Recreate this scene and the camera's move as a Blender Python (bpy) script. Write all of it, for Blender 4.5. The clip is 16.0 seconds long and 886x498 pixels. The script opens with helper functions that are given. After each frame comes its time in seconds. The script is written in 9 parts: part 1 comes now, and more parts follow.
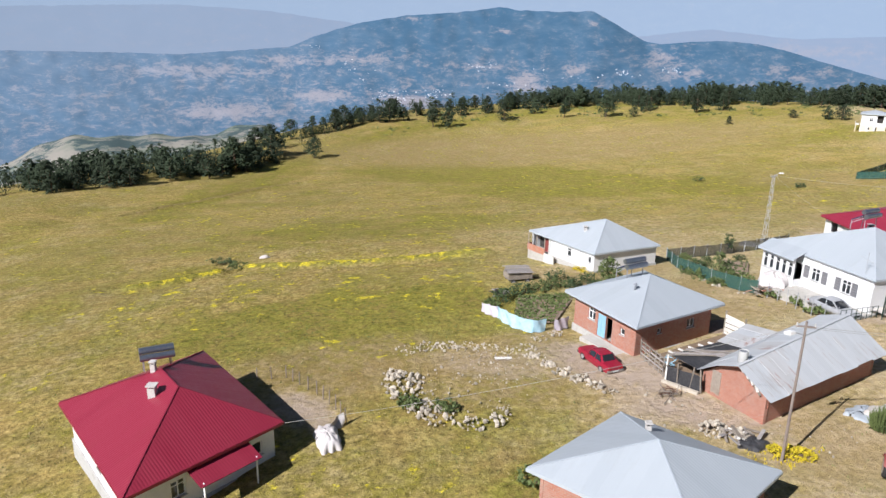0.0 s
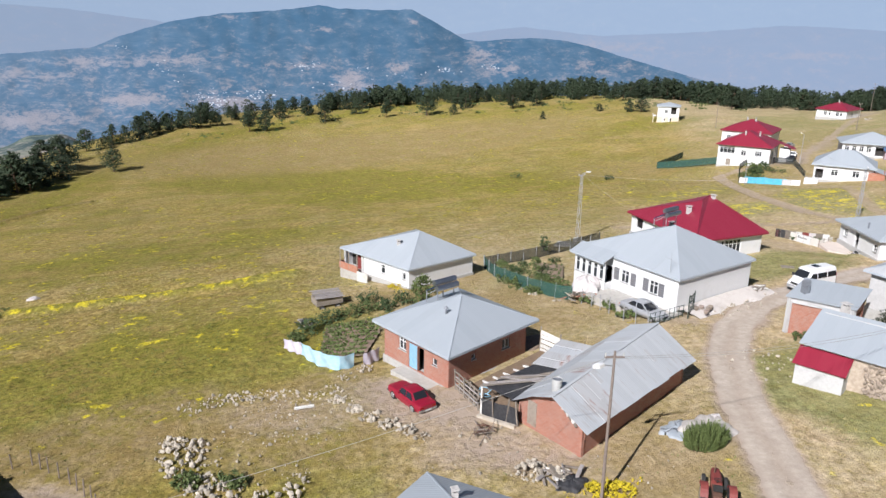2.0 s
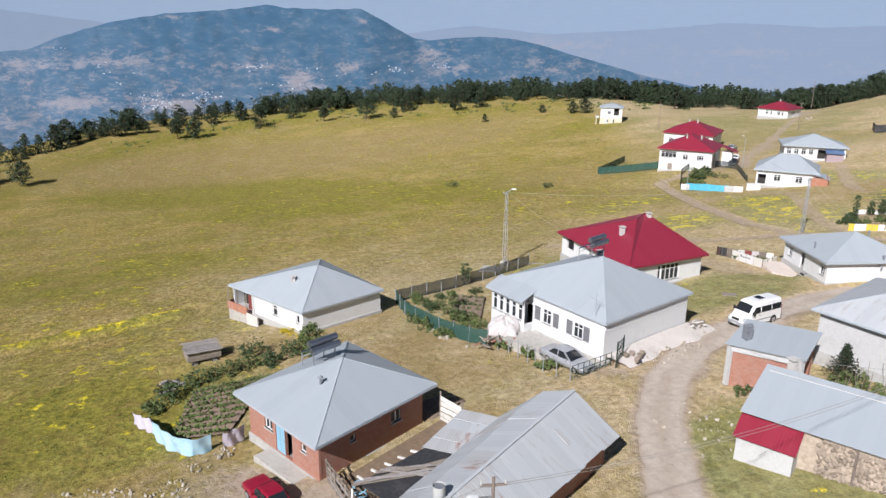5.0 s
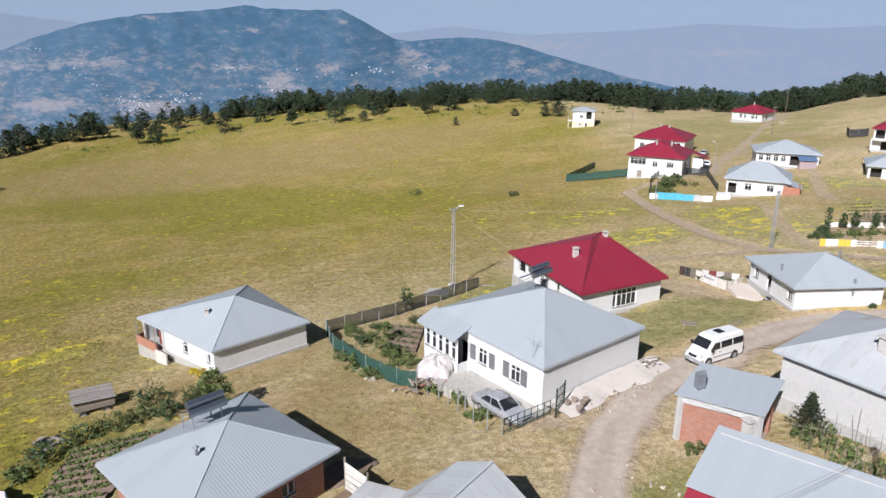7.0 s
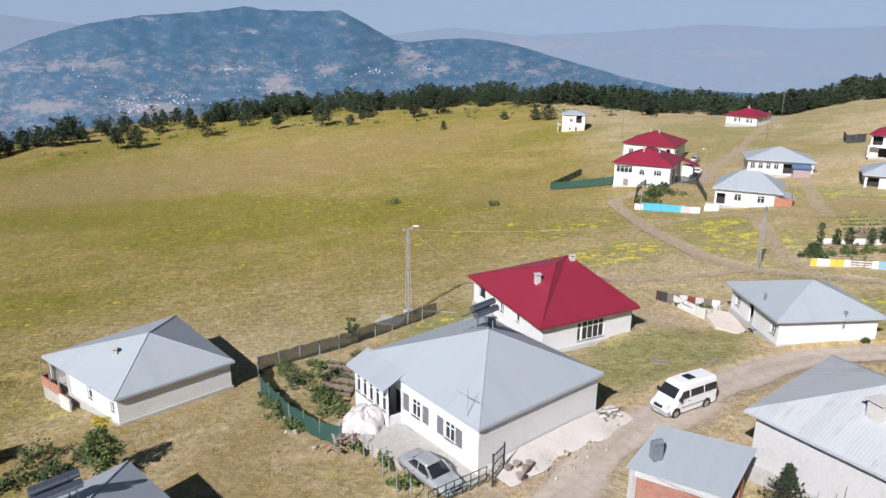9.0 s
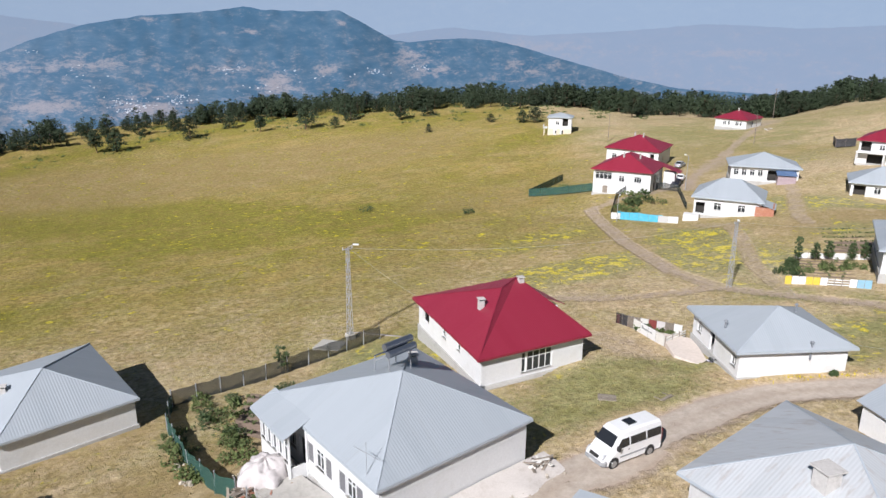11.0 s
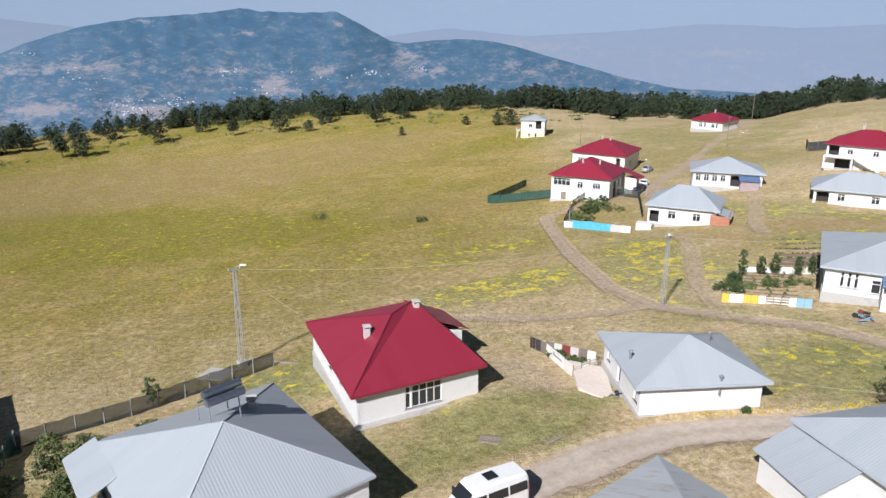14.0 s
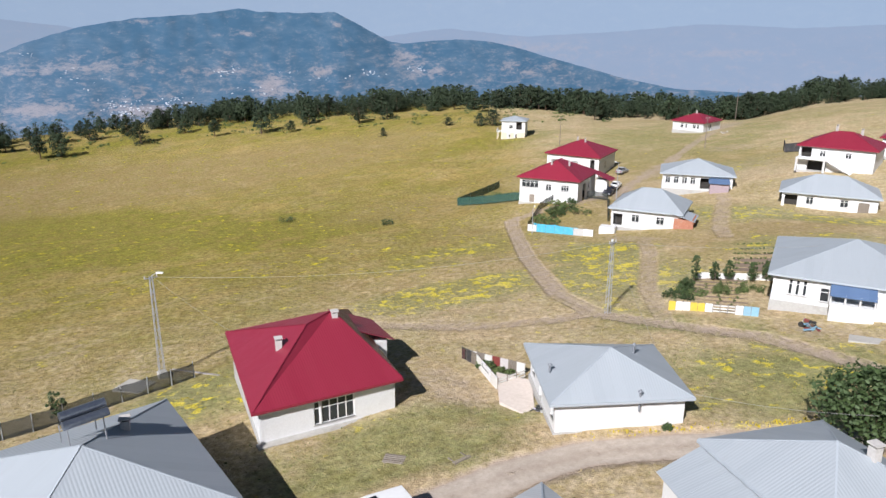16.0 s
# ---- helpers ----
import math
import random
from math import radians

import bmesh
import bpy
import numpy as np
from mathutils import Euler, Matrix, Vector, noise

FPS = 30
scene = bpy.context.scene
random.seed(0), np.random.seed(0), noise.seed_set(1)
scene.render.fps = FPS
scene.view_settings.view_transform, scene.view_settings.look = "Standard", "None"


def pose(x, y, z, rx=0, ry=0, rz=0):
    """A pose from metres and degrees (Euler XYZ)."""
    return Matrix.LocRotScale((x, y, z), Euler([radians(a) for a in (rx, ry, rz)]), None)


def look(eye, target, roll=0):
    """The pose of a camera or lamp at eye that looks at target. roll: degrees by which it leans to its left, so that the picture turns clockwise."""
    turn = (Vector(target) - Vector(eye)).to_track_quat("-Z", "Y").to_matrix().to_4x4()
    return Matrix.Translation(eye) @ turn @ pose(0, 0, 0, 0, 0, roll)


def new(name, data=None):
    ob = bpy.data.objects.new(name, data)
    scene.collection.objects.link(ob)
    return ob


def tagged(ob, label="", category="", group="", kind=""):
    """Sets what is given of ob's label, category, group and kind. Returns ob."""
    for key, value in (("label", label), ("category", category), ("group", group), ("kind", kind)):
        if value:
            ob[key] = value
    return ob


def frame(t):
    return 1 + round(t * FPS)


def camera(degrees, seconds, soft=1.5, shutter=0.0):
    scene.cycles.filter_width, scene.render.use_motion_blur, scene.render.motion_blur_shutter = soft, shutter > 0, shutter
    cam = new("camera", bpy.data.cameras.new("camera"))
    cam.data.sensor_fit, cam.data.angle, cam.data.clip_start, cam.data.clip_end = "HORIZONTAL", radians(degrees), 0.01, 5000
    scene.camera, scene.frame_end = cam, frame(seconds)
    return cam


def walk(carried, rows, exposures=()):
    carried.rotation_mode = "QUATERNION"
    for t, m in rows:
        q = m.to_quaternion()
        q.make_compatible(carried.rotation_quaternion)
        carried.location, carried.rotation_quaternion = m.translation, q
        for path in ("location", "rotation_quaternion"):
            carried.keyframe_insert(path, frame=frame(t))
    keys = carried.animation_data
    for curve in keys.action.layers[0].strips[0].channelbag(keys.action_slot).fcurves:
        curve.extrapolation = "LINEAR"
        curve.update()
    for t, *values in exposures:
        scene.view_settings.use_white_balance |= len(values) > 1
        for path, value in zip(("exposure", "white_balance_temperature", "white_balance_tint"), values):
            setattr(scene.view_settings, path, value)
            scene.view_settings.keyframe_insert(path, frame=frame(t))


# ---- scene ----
cam = camera(63.5, 16.0)
PATH = [
    (0, (1.35, 0.437, 31.619), (1.356, 2.348, 31.029), 1.1),
    (0.5, (2.496, 2.408, 31.761), (2.616, 4.315, 31.17), 1.2),
    (1, (3.431, 4.075, 31.875), (3.662, 5.971, 31.284), 1.1),
    (1.5, (4.457, 5.762, 31.96), (4.799, 7.643, 31.371), 1.0),
    (2, (5.538, 7.407, 31.999), (5.99, 9.265, 31.412), 0.9),
    (2.5, (6.654, 9.082, 32.092), (7.181, 10.92, 31.506), 0.9),
    (3, (7.921, 10.596, 32.26), (8.463, 12.43, 31.674), 0.8),
    (3.5, (9.331, 12.117, 32.346), (9.87, 13.951, 31.759), 0.7),
    (4, (10.733, 13.773, 32.403), (11.274, 15.606, 31.815), 0.7),
    (6.5, (18.938, 21.109, 32.892), (19.553, 22.92, 32.306), 0.5),
    (7, (20.788, 22.613, 32.977), (21.403, 24.424, 32.391), 0.6),
    (7.5, (22.657, 24.054, 33.097), (23.27, 25.865, 32.512), 0.6),
    (8, (24.55, 25.493, 33.18), (25.163, 27.304, 32.595), 0.5),
    (8.5, (26.458, 27.095, 33.195), (27.072, 28.907, 32.612), 0.5),
    (9, (28.313, 28.449, 33.302), (28.926, 30.261, 32.718), 0.5),
    (11.5, (37.863, 32.777, 33.759), (38.473, 34.59, 33.175), 0.4),
    (12, (39.783, 33.316, 33.792), (40.392, 35.129, 33.209), 0.3),
    (12.5, (41.535, 33.8, 33.798), (42.146, 35.613, 33.215), 0.3),
    (13, (43.538, 34.237, 33.783), (44.148, 36.051, 33.2), 0.3),
    (13.5, (45.485, 34.534, 33.855), (46.095, 36.347, 33.272), 0.2),
    (14, (47.318, 34.82, 33.797), (47.929, 36.633, 33.215), 0.2),
    (14.5, (49.206, 35.036, 33.732), (49.817, 36.85, 33.15), 0.2),
    (15, (51.027, 35.095, 33.78), (51.638, 36.908, 33.198), 0.2),
    (15.5, (52.792, 35.131, 33.755), (53.404, 36.944, 33.174), 0.2),
    (16, (54.611, 35.182, 33.662), (55.223, 36.995, 33.081), 0.2),
]
walk(cam, [(t, look(eye, target, roll)) for t, eye, target, roll in PATH], [(0, 0.6), (0.5, 0.68), (1.0, 0.63), (2.0, 0.48), (3.5, 0.38), (9, 0.37), (16, 0.42)])

# ---- daylight ----
SUN_AZ, SUN_EL = radians(43.5), radians(38.0)
world = bpy.data.worlds.new("sky")
scene.world = world
world.use_nodes = True
wn = world.node_tree
wn.nodes.clear()
sky = wn.nodes.new("ShaderNodeTexSky")
sky.sky_type = "NISHITA"
sky.sun_disc = False
sky.sun_elevation = SUN_EL
sky.sun_rotation = radians(226.5)
sky.altitude = 1500.0
sky.dust_density = 0.5
back = wn.nodes.new("ShaderNodeBackground")
back.inputs["Strength"].default_value = 0.036
out = wn.nodes.new("ShaderNodeOutputWorld")
wn.links.new(sky.outputs[0], back.inputs["Color"])
wn.links.new(back.outputs[0], out.inputs["Surface"])
sun = new("sun", bpy.data.lights.new("sun", "SUN"))
sun.data.energy, sun.data.angle, sun.data.color = 5.0, radians(0.6), (0.99, 0.972, 1.0)
sun.matrix_world = look((0, 0, 300), (math.cos(SUN_AZ) * math.cos(SUN_EL), math.sin(SUN_AZ) * math.cos(SUN_EL), 300 - math.sin(SUN_EL)))

# ---- materials ----
def nodes_of(name):
    m = bpy.data.materials.new(name)
    m.use_nodes = True
    t = m.node_tree
    t.nodes.clear()
    o = t.nodes.new("ShaderNodeOutputMaterial")
    b = t.nodes.new("ShaderNodeBsdfPrincipled")
    t.links.new(b.outputs[0], o.inputs["Surface"])
    return m, t, b


def node(t, kind, **values):
    n = t.nodes.new(kind)
    for key, value in values.items():
        n.inputs[key.replace("_", " ")].default_value = value
    return n


def noise_node(t, scale, detail=4.0, rough=0.6, coords=None):
    n = node(t, "ShaderNodeTexNoise", Scale=scale, Detail=detail, Roughness=rough)
    if coords is None:
        coords = t.nodes.new("ShaderNodeTexCoord").outputs["Object"]
    t.links.new(coords, n.inputs["Vector"])
    return n.outputs["Fac"]


def remap(t, value, a, b, c=0.0, d=1.0):
    n = t.nodes.new("ShaderNodeMapRange")
    t.links.new(value, n.inputs["Value"])
    for key, v in (("From Min", a), ("From Max", b), ("To Min", c), ("To Max", d)):
        n.inputs[key].default_value = v
    return n.outputs[0]


def math_node(t, op, a, b):
    n = t.nodes.new("ShaderNodeMath")
    n.operation = op
    for i, v in enumerate((a, b)):
        if isinstance(v, (int, float)):
            n.inputs[i].default_value = v
        else:
            t.links.new(v, n.inputs[i])
    return n.outputs[0]


def blend(t, fac, a, b):
    n = t.nodes.new("ShaderNodeMix")
    n.data_type = "RGBA"
    for sock, v in ((n.inputs[0], fac), (n.inputs[6], a), (n.inputs[7], b)):
        if isinstance(v, (int, float)):
            sock.default_value = v
        elif isinstance(v, tuple):
            sock.default_value = (*v, 1.0)
        else:
            t.links.new(v, sock)
    return n.outputs[2]


def bump(t, bsdf, height, strength, distance):
    n = node(t, "ShaderNodeBump", Strength=strength, Distance=distance)
    t.links.new(height, n.inputs["Height"])
    t.links.new(n.outputs[0], bsdf.inputs["Normal"])


def surface(name, c1, c2, scale=3.0, rough=0.8, metal=0.0, relief=0.02, stain=None, stain_scale=0.4, stain_amount=0.5, vary=0.0):
    """Two tones at a fine scale, a stain at a large one, and a little relief."""
    m, t, b = nodes_of(name)
    fine = noise_node(t, scale, 6.0, 0.65)
    col = blend(t, remap(t, fine, 0.3, 0.7), c1, c2)
    if stain:
        large = noise_node(t, stain_scale, 5.0, 0.7)
        col = blend(t, remap(t, large, 0.52, 0.72, 0.0, stain_amount), col, stain)
    if vary:
        info = t.nodes.new("ShaderNodeObjectInfo")
        hsv = t.nodes.new("ShaderNodeHueSaturation")
        t.links.new(remap(t, info.outputs["Random"], 0, 1, 1 - vary, 1 + vary), hsv.inputs["Value"])
        t.links.new(col, hsv.inputs["Color"])
        col = hsv.outputs[0]
    t.links.new(col, b.inputs["Base Color"])
    b.inputs["Roughness"].default_value = rough
    b.inputs["Metallic"].default_value = metal
    if relief:
        bump(t, b, fine, 0.6, relief)
    return m


def sheet_metal(name, c1, c2, period, rough, metal, stain, depth=0.02, stain_amount=0.4):
    """Corrugated sheet: the ribs run up the slope, the laps across."""
    m, t, b = nodes_of(name)
    uv = t.nodes.new("ShaderNodeUVMap")
    sep = t.nodes.new("ShaderNodeSeparateXYZ")
    t.links.new(uv.outputs[0], sep.inputs[0])
    wave = math_node(t, "SINE", math_node(t, "MULTIPLY", sep.outputs[0], 2 * math.pi / period), 0.0)
    sheet = t.nodes.new("ShaderNodeTexWhiteNoise")
    sheet.noise_dimensions = "1D"
    t.links.new(math_node(t, "FLOOR", math_node(t, "MULTIPLY", sep.outputs[0], 1.2), 0.0), sheet.inputs["W"])
    stretch = node(t, "ShaderNodeMapping", Scale=(2.5, 0.5, 1.0))
    t.links.new(uv.outputs[0], stretch.inputs["Vector"])
    streak = noise_node(t, 1.0, 5.0, 0.65, stretch.outputs[0])
    large = noise_node(t, 0.35, 4.0, 0.6)
    col = blend(t, math_node(t, "ADD", math_node(t, "MULTIPLY", sheet.outputs["Value"], 0.45), math_node(t, "MULTIPLY", streak, 0.5)), c1, c2)
    col = blend(t, remap(t, math_node(t, "MULTIPLY", streak, math_node(t, "ADD", large, 0.5)), 0.55, 0.75, 0.0, stain_amount), col, stain)
    t.links.new(col, b.inputs["Base Color"])
    t.links.new(remap(t, streak, 0.2, 0.8, rough - 0.08, rough + 0.15), b.inputs["Roughness"])
    b.inputs["Metallic"].default_value = metal
    bump(t, b, wave, 0.9, depth)
    return m


def brickwork(name, c1, c2, mortar, width, height):
    """Hollow brick laid in courses, by wall coordinates in metres."""
    m, t, b = nodes_of(name)
    uv = t.nodes.new("ShaderNodeUVMap")
    br = t.nodes.new("ShaderNodeTexBrick")
    t.links.new(uv.outputs[0], br.inputs["Vector"])
    for key, v in (("Scale", 1.0), ("Mortar Size", 0.012), ("Brick Width", width), ("Row Height", height), ("Bias", 0.0), ("Mortar Smooth", 0.2)):
        br.inputs[key].default_value = v
    br.inputs["Color1"].default_value, br.inputs["Color2"].default_value, br.inputs["Mortar"].default_value = (*c1, 1), (*c2, 1), (*mortar, 1)
    large = noise_node(t, 0.9, 5.0, 0.7)
    col = blend(t, remap(t, large, 0.5, 0.75, 0.0, 0.45), br.outputs["Color"], mortar)
    t.links.new(col, b.inputs["Base Color"])
    b.inputs["Roughness"].default_value = 0.9
    bump(t, b, br.outputs["Fac"], -0.6, 0.01)
    return m


def glass(name, tint=(0.02, 0.025, 0.03)):
    m, t, b = nodes_of(name)
    b.inputs["Base Color"].default_value = (*tint, 1)
    b.inputs["Roughness"].default_value = 0.08
    b.inputs["Specular IOR Level"].default_value = 0.6
    return m


GREY_ROOF = sheet_metal("grey_sheet", (0.346, 0.380, 0.412), (0.396, 0.430, 0.462), 0.20, 0.52, 0.10, (0.336, 0.352, 0.368), 0.0034, 0.35)
OLD_ROOF = sheet_metal("weathered_sheet", (0.416, 0.432, 0.448), (0.528, 0.544, 0.560), 0.20, 0.50, 0.1, (0.264, 0.184, 0.144), 0.004, 0.55)
RUST_ROOF = sheet_metal("rusty_sheet", (0.400, 0.400, 0.400), (0.512, 0.512, 0.520), 0.20, 0.55, 0.1, (0.264, 0.104, 0.064), 0.004, 0.95)
RED_ROOF = sheet_metal("red_sheet", (0.225, 0.017, 0.037), (0.262, 0.026, 0.049), 0.20, 0.37, 0.0, (0.232, 0.028, 0.040), 0.0048, 0.35)
BLUE_ROOF = sheet_metal("blue_sheet", (0.080, 0.136, 0.248), (0.112, 0.176, 0.304), 0.24, 0.50, 0.0, (0.160, 0.200, 0.264), 0.004, 0.35)
RED_FASCIA = sheet_metal("red_lean_to_sheet", (0.216, 0.011, 0.029), (0.256, 0.018, 0.040), 0.20, 0.45, 0.0, (0.200, 0.024, 0.032), 0.004, 0.35)
RIDGE_GREY = surface("ridge_flashing", (0.385, 0.425, 0.465), (0.440, 0.480, 0.520), 6.0, 0.5, 0.1, 0.004)
RIDGE_RED = surface("red_flashing", (0.216, 0.016, 0.036), (0.248, 0.022, 0.044), 6.0, 0.5, 0.0, 0.004)
WHITE_WALL = surface("white_render", (0.620, 0.620, 0.620), (0.700, 0.700, 0.698), 7.0, 0.9, 0.0, 0.008, (0.489, 0.470, 0.432), 0.5, 0.35)
GREY_WALL = surface("grey_cement_render", (0.460, 0.455, 0.450), (0.540, 0.535, 0.530), 5.0, 0.92, 0.0, 0.01, (0.336, 0.336, 0.328), 0.6, 0.45)
PLINTH = surface("plinth_cement", (0.368, 0.360, 0.344), (0.464, 0.456, 0.440), 5.0, 0.95, 0.0, 0.015, (0.272, 0.248, 0.216), 0.8, 0.6)
PALE_CEMENT = surface("pale_cement", (0.56, 0.48, 0.42), (0.66, 0.58, 0.52), 3.0, 0.92, 0.0, 0.01, (0.44, 0.38, 0.32), 0.5, 0.4)
CONCRETE = surface("concrete_slab", (0.368, 0.352, 0.320), (0.464, 0.440, 0.408), 3.0, 0.93, 0.0, 0.015, (0.288, 0.264, 0.224), 0.5, 0.6)
BRICK = brickwork("hollow_brick", (0.315, 0.112, 0.074), (0.385, 0.170, 0.116), (0.330, 0.262, 0.220), 0.29, 0.14)
TERRACOTTA = surface("orange_brick_faces", (0.330, 0.130, 0.080), (0.450, 0.210, 0.140), 5.0, 0.9, 0.0, 0.01, (0.380, 0.300, 0.250), 1.5, 0.5)
WINDOW_WHITE = surface("white_window_frame", (0.714, 0.714, 0.714), (0.771, 0.771, 0.771), 9.0, 0.5, 0.0, 0.0)
GLASS = glass("window_glass", (0.030, 0.035, 0.040))
# Shade of unlit interiors put into a colour: behind openings and in flues.
INTERIOR_SHADE = surface("painted_interior_shade", (0.030, 0.027, 0.025), (0.050, 0.045, 0.040), 4.0, 0.95, 0.0, 0.0)
SHUTTER = surface("grey_shutter", (0.128, 0.128, 0.136), (0.176, 0.176, 0.184), 6.0, 0.6, 0.0, 0.004)
BLUE_DOOR = surface("blue_painted_steel", (0.200, 0.384, 0.512), (0.264, 0.448, 0.560), 5.0, 0.55, 0.0, 0.004, (0.280, 0.336, 0.368), 1.2, 0.5)
WOOD_OLD = surface("grey_weathered_wood", (0.176, 0.144, 0.112), (0.304, 0.264, 0.224), 8.0, 0.9, 0.0, 0.012, (0.120, 0.088, 0.064), 1.5, 0.5, vary=0.25)
WOOD_POLE = surface("pole_wood", (0.165, 0.130, 0.112), (0.260, 0.212, 0.180), 9.0, 0.9, 0.0, 0.01, (0.088, 0.064, 0.048), 1.2, 0.5)
PAINT_WHITE_WOOD = surface("whitewashed_board", (0.583, 0.564, 0.526), (0.714, 0.696, 0.658), 6.0, 0.85, 0.0, 0.008, (0.376, 0.329, 0.263), 1.0, 0.5, vary=0.15)
STEEL = surface("galvanised_steel", (0.30, 0.31, 0.33), (0.38, 0.39, 0.41), 8.0, 0.55, 0.25, 0.004)
DARK_STEEL = surface("dark_green_steel", (0.014, 0.036, 0.028), (0.024, 0.056, 0.040), 8.0, 0.6, 0.1, 0.004)
RUSTY_STEEL = surface("rusty_steel", (0.112, 0.056, 0.040), (0.192, 0.104, 0.072), 8.0, 0.85, 0.2, 0.008)
def shade_net(name, c1, c2, cover):
    """Woven net: threads with gaps between them, drawn as a fine weave."""
    m = surface(name, c1, c2, 14.0, 0.9, 0.0, 0.006, c2, 0.7, 0.5)
    b = next(k for k in m.node_tree.nodes if k.type == "BSDF_PRINCIPLED")
    b.inputs["Alpha"].default_value = cover
    return m


NET_GREEN = shade_net("green_shade_net", (0.024, 0.076, 0.060), (0.040, 0.112, 0.088), 0.72)
NET_DARK = shade_net("dark_shade_net", (0.024, 0.032, 0.032), (0.064, 0.072, 0.072), 0.52)
TARP_BLACK = surface("black_sheeting", (0.016, 0.016, 0.019), (0.048, 0.048, 0.052), 5.0, 0.7, 0.0, 0.02, (0.104, 0.096, 0.096), 0.8, 0.6)
TARP_WHITE = surface("white_tarpaulin", (0.48, 0.44, 0.43), (0.60, 0.56, 0.55), 3.0, 0.7, 0.0, 0.03, (0.489, 0.432, 0.395), 0.8, 0.4)
SHEET_GREY = surface("grey_blue_sheeting", (0.264, 0.296, 0.328), (0.360, 0.392, 0.424), 1.6, 0.8, 0.0, 0.03, (0.400, 0.368, 0.336), 0.6, 0.6)
CLOTH_BLUE = surface("pale_blue_cloth", (0.272, 0.464, 0.576), (0.416, 0.576, 0.656), 1.6, 0.85, 0.0, 0.03, (0.560, 0.624, 0.656), 0.6, 0.6)
CLOTH_LILAC = surface("pale_lilac_cloth", (0.448, 0.400, 0.480), (0.544, 0.512, 0.576), 2.5, 0.85, 0.0, 0.03, (0.608, 0.576, 0.608), 0.9, 0.5)
CLOTH_CYAN = surface("bright_cyan_sheeting", (0.056, 0.368, 0.528), (0.112, 0.464, 0.608), 1.4, 0.7, 0.0, 0.02, (0.400, 0.592, 0.656), 0.9, 0.5)
YELLOW_PAINT = surface("yellow_painted_board", (0.576, 0.416, 0.040), (0.640, 0.480, 0.072), 4.0, 0.7, 0.0, 0.006, (0.624, 0.576, 0.360), 0.8, 0.4)
SOLAR_TANK = surface("solar_tank_metal", (0.240, 0.272, 0.336), (0.336, 0.368, 0.432), 6.0, 0.28, 0.85, 0.0)
SOLAR_PANEL = surface("solar_collector_glass", (0.012, 0.026, 0.070), (0.026, 0.048, 0.105), 6.0, 0.18, 0.0, 0.0)
CHIMNEY_WALL = surface("chimney_render", (0.464, 0.440, 0.416), (0.560, 0.536, 0.512), 7.0, 0.9, 0.0, 0.01, (0.240, 0.216, 0.200), 1.5, 0.6)
SOOT = surface("sooty_metal", (0.190, 0.205, 0.230), (0.300, 0.315, 0.340), 6.0, 0.6, 0.4, 0.01, (0.056, 0.048, 0.048), 1.2, 0.6)
STONE = surface("pale_limestone", (0.330, 0.285, 0.225), (0.480, 0.430, 0.360), 4.0, 0.95, 0.0, 0.03, (0.288, 0.248, 0.192), 1.0, 0.5, vary=0.3)
FIELD_STONE = surface("brown_fieldstone", (0.264, 0.208, 0.160), (0.400, 0.336, 0.272), 4.0, 0.95, 0.0, 0.03, (0.192, 0.152, 0.120), 1.5, 0.5, vary=0.3)
BARK = surface("pine_bark", (0.080, 0.052, 0.036), (0.152, 0.096, 0.064), 8.0, 0.95, 0.0, 0.03)
NEEDLES = surface("pine_needles", (0.016, 0.030, 0.014), (0.034, 0.052, 0.022), 0.9, 0.9, 0.0, 0.0, (0.066, 0.086, 0.040), 0.5, 0.4, vary=0.25)
LEAVES = surface("garden_leaves", (0.066, 0.096, 0.026), (0.120, 0.152, 0.046), 2.0, 0.8, 0.0, 0.0, (0.112, 0.152, 0.040), 0.8, 0.5, vary=0.2)
DARK_LEAVES = surface("dark_leaves", (0.026, 0.050, 0.014), (0.056, 0.086, 0.026), 2.0, 0.7, 0.0, 0.0, (0.072, 0.120, 0.032), 0.8, 0.5, vary=0.15)
OLIVE_GRASS = surface("rank_grass", (0.150, 0.130, 0.034), (0.235, 0.195, 0.060), 2.0, 0.95, 0.0, 0.0, (0.120, 0.085, 0.040), 0.6, 0.5)
FLOWERS = surface("yellow_flowers", (0.440, 0.336, 0.012), (0.560, 0.448, 0.024), 3.0, 0.9, 0.0, 0.0, (0.280, 0.288, 0.040), 0.6, 0.5)
STRAW = surface("dry_grass_blades", (0.290, 0.222, 0.095), (0.400, 0.315, 0.145), 1.2, 0.95, 0.0, 0.0, (0.136, 0.152, 0.040), 0.15, 0.7)
BLADES = surface("green_grass_blades", (0.088, 0.120, 0.028), (0.160, 0.176, 0.048), 1.2, 0.95, 0.0, 0.0, (0.224, 0.192, 0.064), 0.2, 0.6)
WOOD_PALE = surface("bleached_boards", (0.250, 0.225, 0.215), (0.360, 0.330, 0.315), 3.0, 0.9, 0.0, 0.006, (0.190, 0.165, 0.150), 1.2, 0.5, vary=0.15)
RUBBER = surface("tyre_rubber", (0.016, 0.016, 0.016), (0.032, 0.030, 0.029), 9.0, 0.9, 0.0, 0.004)
RIM = surface("wheel_rim", (0.320, 0.320, 0.320), (0.416, 0.416, 0.416), 9.0, 0.4, 0.6, 0.0)
CAR_GLASS = glass("car_glass", (0.020, 0.022, 0.026))
CAR_RED = surface("red_car_paint", (0.240, 0.008, 0.026), (0.280, 0.011, 0.032), 3.0, 0.35, 0.0, 0.0, (0.304, 0.024, 0.040), 0.8, 0.3)
CAR_SILVER = surface("silver_car_paint", (0.38, 0.39, 0.415), (0.43, 0.44, 0.465), 3.0, 0.30, 0.30, 0.0)
